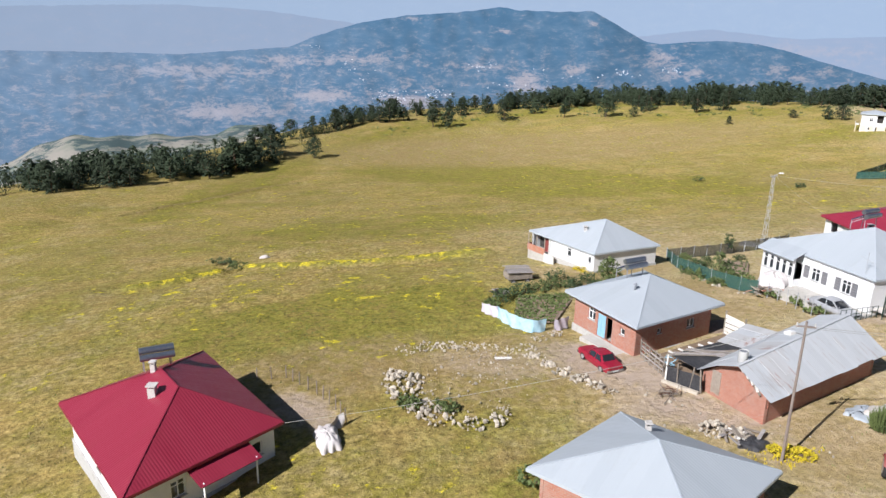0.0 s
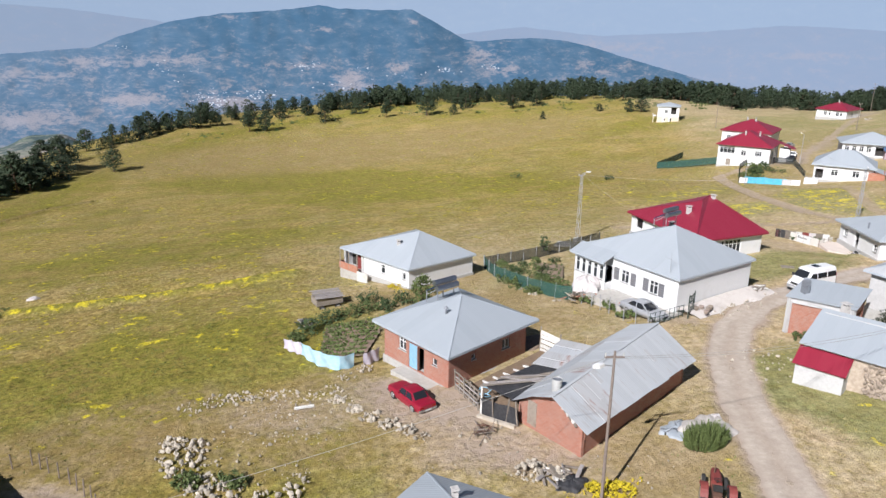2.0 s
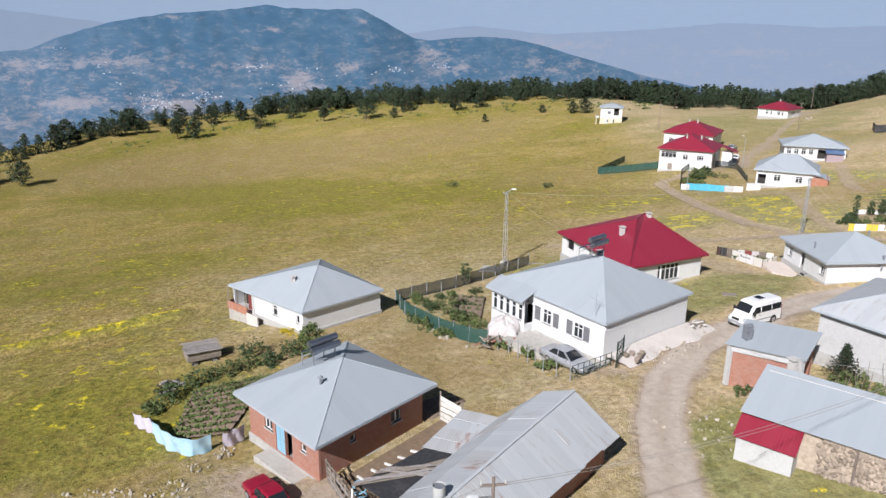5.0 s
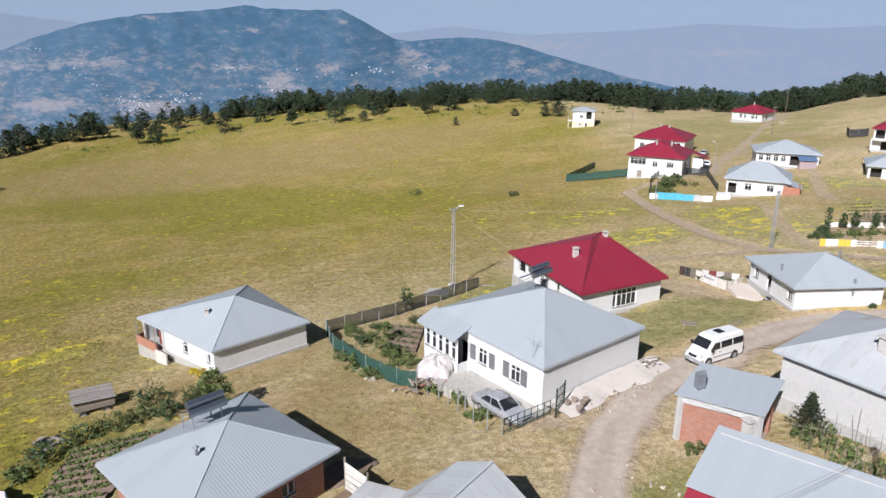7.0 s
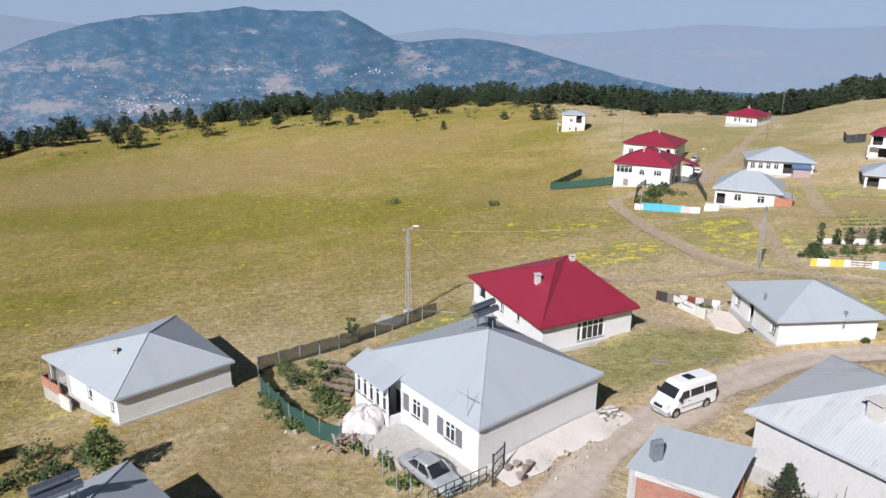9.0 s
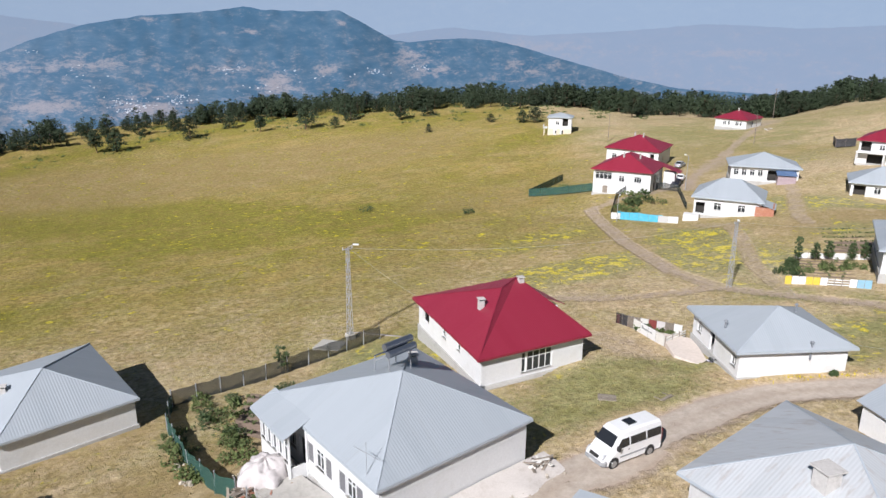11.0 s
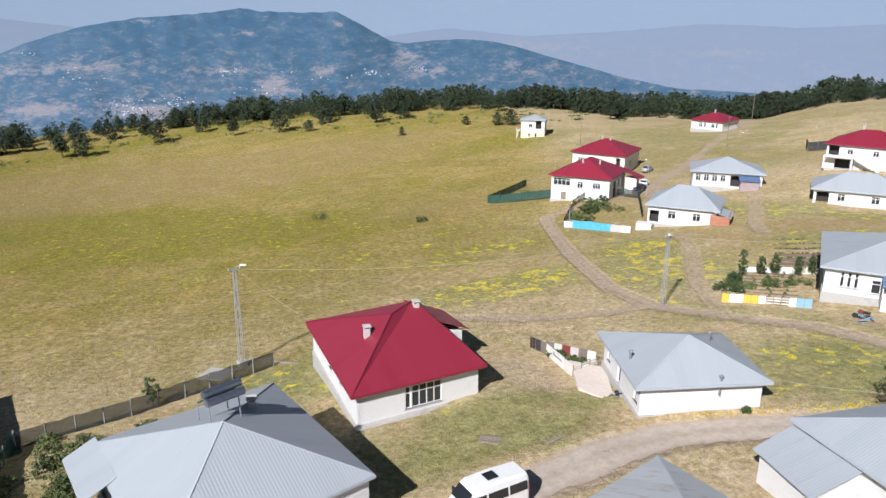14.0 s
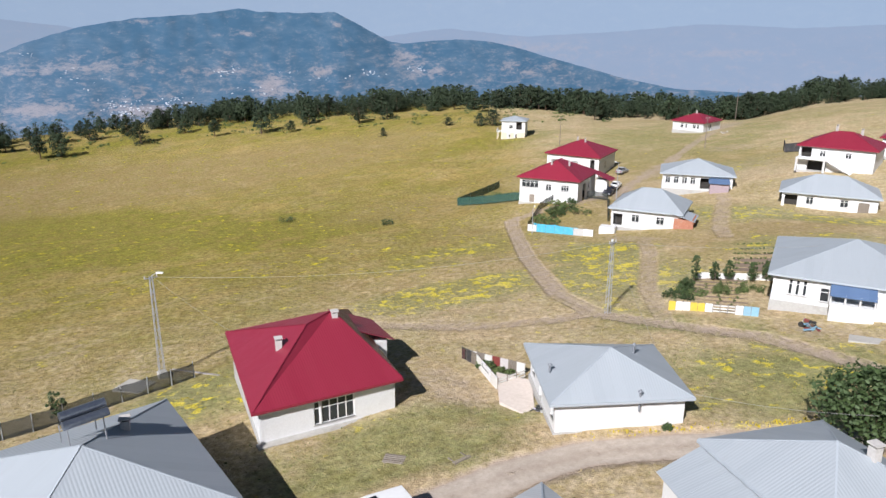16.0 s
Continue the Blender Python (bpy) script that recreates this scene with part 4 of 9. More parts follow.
def house(label, quad, ze, rise, base, walls, roof, ridge, over=0.55, ridge_along="", ridge_len=0.0, openings=(), shutters=(), side_walls=None, plinth=0.35, chimneys=(), name="house", group="village houses", apex=None, ends=None):
    """A house with a hipped sheet roof. quad: the eave's corners F, R, B, L, counter-clockwise; ze: the eave's height; base: the floor's."""
    cx, cy = sum(p[0] for p in quad) / 4, sum(p[1] for p in quad) / 4
    hs = thing(name, label, "house", (cx, cy, base), group=group)
    q = [Vector((p[0] - cx, p[1] - cy)) for p in quad]
    top = ze - base
    e = [Vector((p.x, p.y, top)) for p in q]
    c = Vector((apex[0] - cx, apex[1] - cy, apex[2] - base)) if apex else Vector((0, 0, top + rise))
    if ridge_along == "x":
        d = ((e[1] - e[0]) + (e[2] - e[3])) / 4 * ridge_len
    else:
        d = ((e[3] - e[0]) + (e[2] - e[1])) / 4 * ridge_len
    d.z = 0
    a, b = c - d, c + d
    if ends:
        a, b = (Vector((p[0] - cx, p[1] - cy, p[2] - base)) for p in ends)
        slopes = ((e[0], e[1], b), (e[0], b, a), (e[1], e[2], b), (e[2], e[3], b), (e[3], e[0], a), (e[3], a, b))
        hips = ((e[0], a), (e[3], a), (e[1], b), (e[2], b), (a, b))
    elif ridge_along == "x":
        slopes = ((e[0], e[1], b, a), (e[1], e[2], b), (e[2], e[3], a, b), (e[3], e[0], a))
        hips = ((e[0], a), (e[3], a), (e[1], b), (e[2], b), (a, b))
    elif ridge_along == "y":
        slopes = ((e[0], e[1], a), (e[1], e[2], b, a), (e[2], e[3], b), (e[3], e[0], a, b))
        hips = ((e[0], a), (e[1], a), (e[2], b), (e[3], b), (a, b))
    else:
        slopes = tuple((e[i], e[(i + 1) % 4], c) for i in range(4))
        hips = tuple((p, c) for p in e)
    rf = None
    for s in slopes:
        bm = bmesh.new()
        slope(bm, s)
        sl = part("roof_slope", bm, roof, hs)
        rf = rf or sl
    for p, r in hips:
        if (r - p).length > 0.2:
            bm = bmesh.new()
            beam(bm, p.lerp(r, 0.01) + Vector((0, 0, 0.03)), r + Vector((0, 0, 0.03)), 0.11, 0.02)
            part("ridge_cap", bm, ridge, rf)
    for i in range(4):
        p, r = e[i], e[(i + 1) % 4]
        bm = bmesh.new()
        lift = Vector((0, 0, -0.13))
        beam(bm, p + lift, r + lift, 0.05, 0.17)
        part("fascia", bm, ridge, rf)
    w = inset(q, over)
    sidew = side_walls or {}
    for i in range(4):
        p, r = w[i], w[(i + 1) % 4]
        length = (r - p).length
        ang = math.degrees(math.atan2(r.y - p.y, r.x - p.x))
        m = pose(p.x, p.y, 0, 0, 0, ang)
        holes = []
        for side, at, width, sill, height, kind in openings:
            if SIDES[side] == i:
                u = at * length - width / 2
                holes.append((max(0.05, u), min(length - 0.05, u + width), sill, sill + height))
        bm = bmesh.new()
        wall_panel(bm, length, 0.0, top + over * rise / max(1.0, (q[1] - q[0]).length / 2) * 0.6, holes)
        part("wall", place(bm, m), sidew.get(("front", "right", "back", "left")[i], walls), hs)
        for side, at, width, sill, height, kind in openings:
            if SIDES[side] != i:
                continue
            om = m @ pose(at * length - width / 2, 0, sill)
            if kind.startswith("w"):
                window_part(hs, om, width, height, int(kind[1:]), WINDOW_WHITE)
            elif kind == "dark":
                # A near-black panel inside the opening; its colour stands for the room's shade.
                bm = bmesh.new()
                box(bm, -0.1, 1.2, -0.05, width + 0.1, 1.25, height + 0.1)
                part("recess", place(bm, om), INTERIOR_SHADE, hs, "near-black panel painted as the unlit room behind the opening")
            elif kind == "shutter":
                bm = bmesh.new()
                rows = int(height / 0.12)
                zig = [(0.03 + 0.05 * (k % 2), height * k / rows) for k in range(rows + 1)] + [(0.12, height), (0.12, 0)]
                ends = [[bm.verts.new((x, y, z)) for y, z in zig] for x in (0, width)]
                for k in range(len(zig)):
                    j = (k + 1) % len(zig)
                    bm.faces.new((ends[0][k], ends[1][k], ends[1][j], ends[0][j]))
                bm.faces.new(ends[0])
                bm.faces.new(ends[1][::-1])
                part("shutter", place(bm, om), SHUTTER, hs, "closed dark grey shutter")
            elif kind == "blue":
                door_part(hs, om, width, height, BLUE_DOOR, "pale blue steel door", 2)
            else:
                door_part(hs, om, width, height, WOOD_OLD)
    if plinth:
        o = inset(q, over - 0.12)
        bm = bmesh.new()
        hull_box(bm, [(p.x, p.y, -2.2) for p in o] + [(p.x, p.y, 0.12) for p in o])
        part("plinth", bm, PLINTH, hs)
    for u, v, size, h in chimneys:
        p = q[0] + (q[1] - q[0]) * u + (q[3] - q[0]) * v
        z = top
        for sl in slopes:
            n = (sl[1] - sl[0]).cross(sl[2] - sl[0]).normalized()
            zz = sl[0].z - (n.x * (p.x - sl[0].x) + n.y * (p.y - sl[0].y)) / n.z
            z = zz if sl is slopes[0] else min(z, zz)
        chimney_part(hs, p.x, p.y, z, size, h)
    return hs


# ---- houses of the village, each with its own roof ----
big_house = house("white village house with a large grey metal hip roof", ((43.4, 65.7), (55.15, 70.2), (50.7, 83.7), (38.7, 79.0)), 9.1, 3.0, 5.3, WHITE_WALL, GREY_ROOF, RIDGE_GREY, over=0.3,
    openings=(("left", 0.40, 0.75, 1.2, 1.4, "shutter"), ("left", 0.488, 1.1, 1.2, 1.4, "w2"), ("left", 0.575, 0.75, 1.2, 1.4, "shutter"), ("left", 0.70, 0.75, 1.2, 1.4, "shutter"), ("left", 0.775, 1.1, 1.2, 1.4, "w2"), ("left", 0.85, 0.75, 1.2, 1.4, "shutter"), ("left", 0.32, 1.0, 0.3, 2.2, "dark"), ("left", 0.05, 0.8, 1.1, 1.6, "w2"), ("left", 0.13, 0.8, 1.1, 1.6, "w2"), ("left", 0.21, 0.8, 1.1, 1.6, "w2")),
    chimneys=((0.70, 0.60, 0.5, 0.55),), apex=(47.0, 73.2, 12.4))
white_house = house("small white house with a grey metal roof and brick balcony", ((20.1, 83.8), (29.4, 88.1), (24.3, 100.6), (13.3, 94.2)), 5.6, 2.6, 3.1, WHITE_WALL, GREY_ROOF, RIDGE_GREY, over=0.32,
    openings=(("left", 0.93, 0.55, 0.9, 0.9, "w1"), ("left", 0.62, 0.8, 0.8, 1.1, "w1"), ("left", 0.16, 3.2, 0.1, 2.15, "dark")), apex=(22.6, 89.6, 8.5), chimneys=((0.27, 0.40, 0.4, 0.35),))
house("orange brick house with a grey corrugated hip roof", ((17.8, 55.5), (27.35, 61.4), (22.4, 70.5), (13.2, 64.2)), 8.08, 2.1, 4.75, BRICK, GREY_ROOF, RIDGE_GREY, over=0.78, apex=(20.85, 63.3, 10.1),
    openings=(("left", 0.30, 1.0, 1.4, 1.1, "w2"), ("left", 0.47, 1.1, 0.2, 2.2, "blue"), ("left", 0.59, 0.85, 0.2, 2.2, "dark"), ("left", 0.80, 0.6, 1.5, 0.6, "w1"), ("front", 0.30, 0.5, 1.7, 0.5, "w1"), ("front", 0.72, 1.0, 1.4, 0.9, "w2")))
red_house = house("white house with a wine-red metal hip roof", ((56.25, 82.95), (68.1, 84.9), (66.9, 100.9), (55.1, 98.9)), 7.3, 3.1, 4.3, WHITE_WALL, RED_ROOF, RIDGE_RED, ends=((61.4, 90.4, 10.6), (63.9, 92.5, 10.75)),
    openings=(("front", 0.405, 0.5, 0.45, 1.95, "w1"), ("front", 0.56, 2.7, 0.45, 1.95, "w4"), ("left", 0.68, 0.7, 1.45, 0.9, "w1"), ("left", 0.45, 0.9, 1.3, 1.2, "w2"), ("left", 0.14, 1.6, 1.1, 1.5, "dark")), chimneys=((0.27, 0.38, 0.5, 0.75), (0.70, 0.47, 0.5, 0.75)))
house("low white house with a patched grey metal roof", ((76.3, 75.65), (86.8, 73.25), (89.3, 82.2), (79.0, 85.9)), 8.4, 2.2, 5.7, WHITE_WALL, GREY_ROOF, RIDGE_GREY,
    openings=(("left", 0.90, 0.9, 0.8, 1.0, "w2"), ("left", 0.45, 0.9, 0.1, 2.0, "dark"), ("left", 0.15, 0.9, 0.8, 1.1, "w2")), apex=(82.6, 78.3, 10.8))
house("plastered house under a broad grey metal roof", ((61.7, 47.3), (73.2, 51.6), (69.75, 63.9), (58.4, 59.5)), 11.3, 2.6, 7.6, GREY_WALL, OLD_ROOF, RIDGE_GREY,
    openings=(("front", 0.4, 1.2, 0.9, 1.2, "w2"), ("back", 0.5, 1.2, 0.9, 1.2, "w2")), chimneys=((0.27, 0.5, 0.9, 0.8),))
near_red_house = house("white house with a bright red corrugated hip roof", ((-16.4, 34.7), (-9.1, 43.4), (-18.0, 54.2), (-25.4, 45.4)), 5.9, 3.0, 2.9, WHITE_WALL, RED_ROOF, RIDGE_RED, ridge_along="y", ridge_len=0.23, apex=(-17.07, 44.62, 8.4),
    openings=(("front", 0.86, 0.9, 1.0, 1.0, "w1"), ("front", 0.3, 1.0, 0.9, 1.2, "w2"), ("left", 0.5, 1.0, 0.9, 1.2, "w2")), chimneys=((0.40, 0.47, 0.5, 0.6), (0.49, 0.65, 0.35, 0.6)))
house("brick house with a pale grey metal hip roof", ((13.9, 28.6), (20.6, 34.9), (13.0, 41.1), (6.3, 34.8)), 8.4, 1.9, 5.5, BRICK, GREY_ROOF, RIDGE_GREY, openings=(("left", 0.5, 1.0, 0.9, 1.1, "w2"),), chimneys=((0.70, 0.66, 0.3, 0.3),))
house("white house with a ribbed grey metal roof by the lane", ((80.7, 55.6), (90.2, 54.6), (90.0, 65.4), (81.1, 66.0)), 10.4, 2.3, 7.2, WHITE_WALL, GREY_ROOF, RIDGE_GREY,
    openings=(("back", 0.5, 1.1, 0.9, 1.1, "w2"),), chimneys=((0.62, 0.40, 0.5, 0.8),))
garden_house = house("white house with a grey roof and a blue porch roof", ((109.4, 91.4), (120.6, 79.9), (132.0, 90.9), (120.8, 102.4)), 9.7, 2.7, 6.6, WHITE_WALL, GREY_ROOF, RIDGE_GREY,
    openings=(("front", 0.115, 0.42, 0.9, 1.7, "w1"), ("front", 0.16, 0.42, 0.9, 1.7, "w1"), ("front", 0.205, 0.42, 0.9, 1.7, "w1"), ("front", 0.44, 1.5, 1.3, 0.8, "w3"), ("front", 0.33, 0.9, 0.6, 1.5, "w1"), ("left", 0.5, 1.2, 0.9, 1.2, "w2")))
tower_house = house("two-storey cream and white house with a small grey roof", ((150.4, 259.4), (158.2, 255.0), (162.4, 261.9), (154.6, 266.3)), 5.1, 1.3, -1.5, WHITE_WALL, GREY_ROOF, RIDGE_GREY, over=0.5,
    openings=(("front", 0.36, 0.9, 1.0, 1.0, "w1"), ("front", 0.63, 0.6, 0.1, 2.0, "dark"), ("front", 0.40, 1.2, 4.0, 1.2, "w2"), ("front", 0.74, 1.9, 3.6, 2.6, "dark"), ("left", 0.5, 1.2, 4.0, 1.3, "w2")))
front_red_house = house("white house with a red hip roof above a garden", ((124.5, 157.9), (133.9, 166.8), (124.3, 175.9), (114.9, 167.0)), 5.5, 3.0, 0.1, WHITE_WALL, RED_ROOF, RIDGE_RED, ridge_along="x", ridge_len=0.2,
    openings=(("left", 0.18, 3.6, 3.2, 1.5, "w4"), ("left", 0.50, 1.2, 2.9, 1.3, "w2"), ("left", 0.22, 1.1, 0.2, 1.6, "door"), ("left", 0.78, 1.6, 3.0, 1.2, "w3"), ("front", 0.35, 2.0, 0.6, 3.6, "dark"), ("front", 0.62, 0.9, 2.6, 1.4, "w2")), chimneys=((0.45, 0.32, 0.28, 0.9), (0.30, 0.55, 0.28, 0.9)))
house("white house with a red hip roof behind another", ((144.9, 184.7), (155.9, 194.8), (146.8, 206.5), (135.8, 196.4)), 4.8, 3.0, 0.0, WHITE_WALL, RED_ROOF, RIDGE_RED,
    openings=(("left", 0.15, 1.3, 2.0, 1.3, "w2"), ("left", 0.33, 1.3, 2.0, 1.3, "w2"), ("left", 0.55, 1.6, 2.0, 1.3, "w3"), ("left", 0.88, 1.1, 1.4, 2.6, "dark"), ("front", 0.4, 1.2, 1.6, 1.4, "w2")), chimneys=((0.42, 0.42, 0.28, 0.8), (0.6, 0.62, 0.28, 0.9)))
house("small far white house with a red hip roof", ((203.8, 222.4), (215.5, 228.2), (210.8, 239.0), (199.1, 233.2)), 6.6, 2.4, 3.6, WHITE_WALL, RED_ROOF, RIDGE_RED,
    openings=(("left", 0.3, 1.1, 0.9, 1.3, "w2"), ("left", 0.44, 0.7, 0.9, 1.3, "w1"), ("left", 0.70, 1.1, 0.9, 1.3, "w2"), ("left", 0.82, 0.7, 0.9, 1.3, "w1"), ("front", 0.4, 1.0, 0.2, 2.0, "dark")), chimneys=((0.45, 0.5, 0.3, 0.8),))
valley_house = house("white house with a grey hip roof and brick wing", ((117.9, 136.7), (126.6, 128.2), (134.3, 136.1), (125.6, 144.6)), 5.7, 2.8, 2.3, WHITE_WALL, GREY_ROOF, RIDGE_GREY, ridge_along="x", ridge_len=0.25,
    openings=(("front", 0.36, 1.3, 1.2, 1.3, "w2"), ("front", 0.72, 1.3, 1.2, 1.3, "w2"), ("front", 0.10, 1.5, 0.4, 2.0, "dark")))
porch_house = house("white house with a glazed porch and grey roof", ((139.1, 152.8), (150.4, 144.5), (156.3, 152.6), (145.0, 160.9)), 7.4, 2.4, 4.2, WHITE_WALL, GREY_ROOF, RIDGE_GREY,
    openings=(("front", 0.08, 1.0, 1.2, 1.3, "w2"), ("front", 0.20, 1.0, 1.2, 1.3, "w2"), ("front", 0.32, 1.0, 1.2, 1.3, "w2"), ("front", 0.44, 1.0, 1.2, 1.3, "w2"), ("front", 0.62, 1.9, 0.4, 2.1, "dark")))
house("long white house with a grey roof and open porch", ((148.9, 132.1), (159.9, 120.9), (167.0, 127.9), (156.0, 139.1)), 7.4, 2.6, 4.4, WHITE_WALL, GREY_ROOF, RIDGE_GREY, ridge_along="x", ridge_len=0.3,
    openings=(("front", 0.30, 1.2, 1.0, 1.3, "w2"), ("front", 0.66, 1.3, 1.0, 1.3, "w2"), ("front", 0.86, 1.6, 0.2, 1.9, "door"), ("front", 0.10, 2.0, 0.3, 2.1, "dark")))
upper_red_house = house("two-storey white house with a red hip roof", ((166.9, 147.8), (174.8, 135.7), (184.9, 142.3), (177.0, 154.4)), 12.4, 2.6, 7.3, WHITE_WALL, RED_ROOF, RIDGE_RED, ridge_along="x", ridge_len=0.2,
    openings=(("front", 0.10, 1.9, 2.8, 1.9, "dark"), ("front", 0.32, 1.1, 3.1, 1.1, "w2"), ("front", 0.66, 1.1, 3.1, 1.1, "w2"), ("front", 0.26, 3.4, 0.1, 2.0, "dark")), chimneys=((0.4, 0.5, 0.35, 1.0), (0.7, 0.6, 0.35, 1.0)))
house("white house with a red roof at the slope's top", ((187.0, 146.5), (194.8, 134.4), (204.9, 141.0), (197.1, 153.1)), 13.2, 2.4, 9.2, WHITE_WALL, RED_ROOF, RIDGE_RED, openings=(("front", 0.4, 1.1, 1.2, 1.2, "w2"), ("front", 0.7, 1.1, 1.2, 1.2, "w2")), chimneys=((0.4, 0.4, 0.35, 1.0),))


# ---- barns and sheds ----
rnd = random.Random(11)


def sheet(bm, corners, thick=0.04):
    slope(bm, corners, thick)


def long_barn():
    """The gabled brick byre with its weathered sheets, part by part."""
    a, b, c, d = Vector((23.7, 43.8, 7.95)), Vector((36.55, 52.1, 7.95)), Vector((30.5, 57.1, 7.3)), Vector((21.15, 50.3, 6.95))
    base = 5.75
    hs = thing("barn", "long brick byre with a weathered corrugated gable roof", "barn", (28.7, 50.1, base))
    o = Vector((28.7, 50.1, base))
    rn, rf = Vector((22.35, 46.05, 9.35)), Vector((34.7, 54.6, 9.95))
    kn, kf = Vector((21.75, 48.2, 8.35)), Vector((33.2, 56.2, 9.25))
    n = 7
    for tier, p in enumerate(((a, b, rf, rn), (kf, kn, rn, rf), (c, d, kn, kf))):
        for k in range(n):
            e0, e1 = p[0].lerp(p[1], k / n), p[0].lerp(p[1], (k + 1) / n)
            u0, u1 = p[3].lerp(p[2], k / n), p[3].lerp(p[2], (k + 1) / n)
            lift = Vector((0, 0, 0.012 * (k % 2) + rnd.uniform(-0.01, 0.02) - 0.03 * (tier == 2)))
            jog = (e0 - u0).normalized() * (rnd.uniform(-0.05, 0.12) + (0.22 if tier == 0 else 0.06))
            bm = bmesh.new()
            slope(bm, [q - o + lift for q in (e0 + jog, e1 + jog, u1, u0)], 0.03)
            part("roof_sheet", bm, RUST_ROOF if (k * 7 + tier * 3) % 6 == 1 else OLD_ROOF, hs)
    bm = bmesh.new()
    beam(bm, rn - o + Vector((0, 0, 0.03)), rf - o + Vector((0, 0, 0.03)), 0.2, 0.03)
    part("ridge_cap", bm, OLD_ROOF, hs)
    for u, v, length, wid in ((0.22, 0.35, 1.7, 0.45), (0.30, 0.62, 1.2, 0.35), (0.72, 0.35, 1.2, 0.35)):
        e, top = a.lerp(b, u), rn.lerp(rf, u)
        up, al = (top - e), (b - a).normalized()
        p0 = e + up * v - o + Vector((0, 0, 0.07))
        bm = bmesh.new()
        slope(bm, [p0, p0 + al * wid, p0 + al * wid + up.normalized() * length, p0 + up.normalized() * length], 0.02)
        part("patch", bm, RUST_ROOF, hs, "rusty patch sheet")
    q = inset([(p.x - o.x, p.y - o.y) for p in (a, b, c, d)], 0.42)
    tops = (2.15, 1.5, 1.2, 1.15)
    for i in range(4):
        p, r = q[i], q[(i + 1) % 4]
        length = (r - p).length
        m = pose(p.x, p.y, 0, 0, 0, math.degrees(math.atan2(r.y - p.y, r.x - p.x)))
        holes = []
        bm = bmesh.new()
        wall_panel(bm, length, -0.8, tops[i], holes, 0.25)
        if i in (1, 3):
            layer = bm.loops.layers.uv.verify()
            for y in (0.0, 0.25):
                vs = [bm.verts.new((x, y, z)) for x, z in (((0, 1.5), (length, 1.5), (length * 0.68, 3.3), (length * 0.38, 4.0), (0, 2.15)) if i == 1 else ((0, 1.15), (length, 1.15), (length, 2.1), (length * 0.62, 3.35), (length * 0.30, 2.45)))]
                uv_face(bm, vs if y == 0 else vs[::-1], [(v.co.x, v.co.z) for v in vs])
        part("wall", place(bm, m), BRICK, hs)
        if i == 3:
            dm = m @ pose(0.95, -0.09, -0.05)
            bm = bmesh.new()
            for k in range(5):
                box(bm, 0.9 * k / 5 + 0.005, 0.05, 0, 0.9 * (k + 1) / 5 - 0.005, 0.09, 1.83)
            part("door", place(bm, dm), WOOD_OLD, hs, "grey plank door")
            for k in range(9):
                bm = bmesh.new()
                t0 = k / 9
                beam(bm, (length * 0.62 + length * 0.36 * t0, -0.24, 3.12 - 1.22 * t0), (length * 0.62 + length * 0.36 * t0 - 0.3, -0.14, 3.38 - 1.22 * t0 + rnd.uniform(-0.1, 0.1)), 0.16, 0.07)
                part("rafter_end", place(bm, m), PAINT_WHITE_WOOD if k % 2 else WOOD_OLD, hs)
    bm = bmesh.new()
    c0 = Vector((23.2, 47.3, 8.7)) - o
    tube(bm, c0 + Vector((0, 0, -0.2)), c0 + Vector((0, 0, 1.25)), 0.35, 0.34, 14)
    bmesh.ops.delete(bm, geom=[f for f in bm.faces if len(f.verts) > 4 and f.calc_center_median().z > c0.z + 0.8], context="FACES")
    ch = part("stovepipe", bm, PIPE, hs, "wide pale tin chimney", smooth=True)
    bm = bmesh.new()
    tube(bm, c0 + Vector((0, 0, 0.2)), c0 + Vector((0, 0, 1.18)), 0.30, 0.30, 14)
    part("flue", bm, SOOT, ch, "sooty dark flue opening")
    return hs


long_barn()


def mono_roof(hs, o, pts, strips, material, name="roof_sheet"):
    """A single slope, eave points first, laid in strips."""
    p = [Vector(q) - o for q in pts]
    for k in range(strips):
        bm = bmesh.new()
        lift = Vector((0, 0, 0.008 * (k % 2)))
        slope(bm, [p[0].lerp(p[1], k / strips) + lift, p[0].lerp(p[1], (k + 1) / strips) + lift, p[3].lerp(p[2], (k + 1) / strips) + lift, p[3].lerp(p[2], k / strips) + lift], 0.05)
        part(name, bm, material, hs)


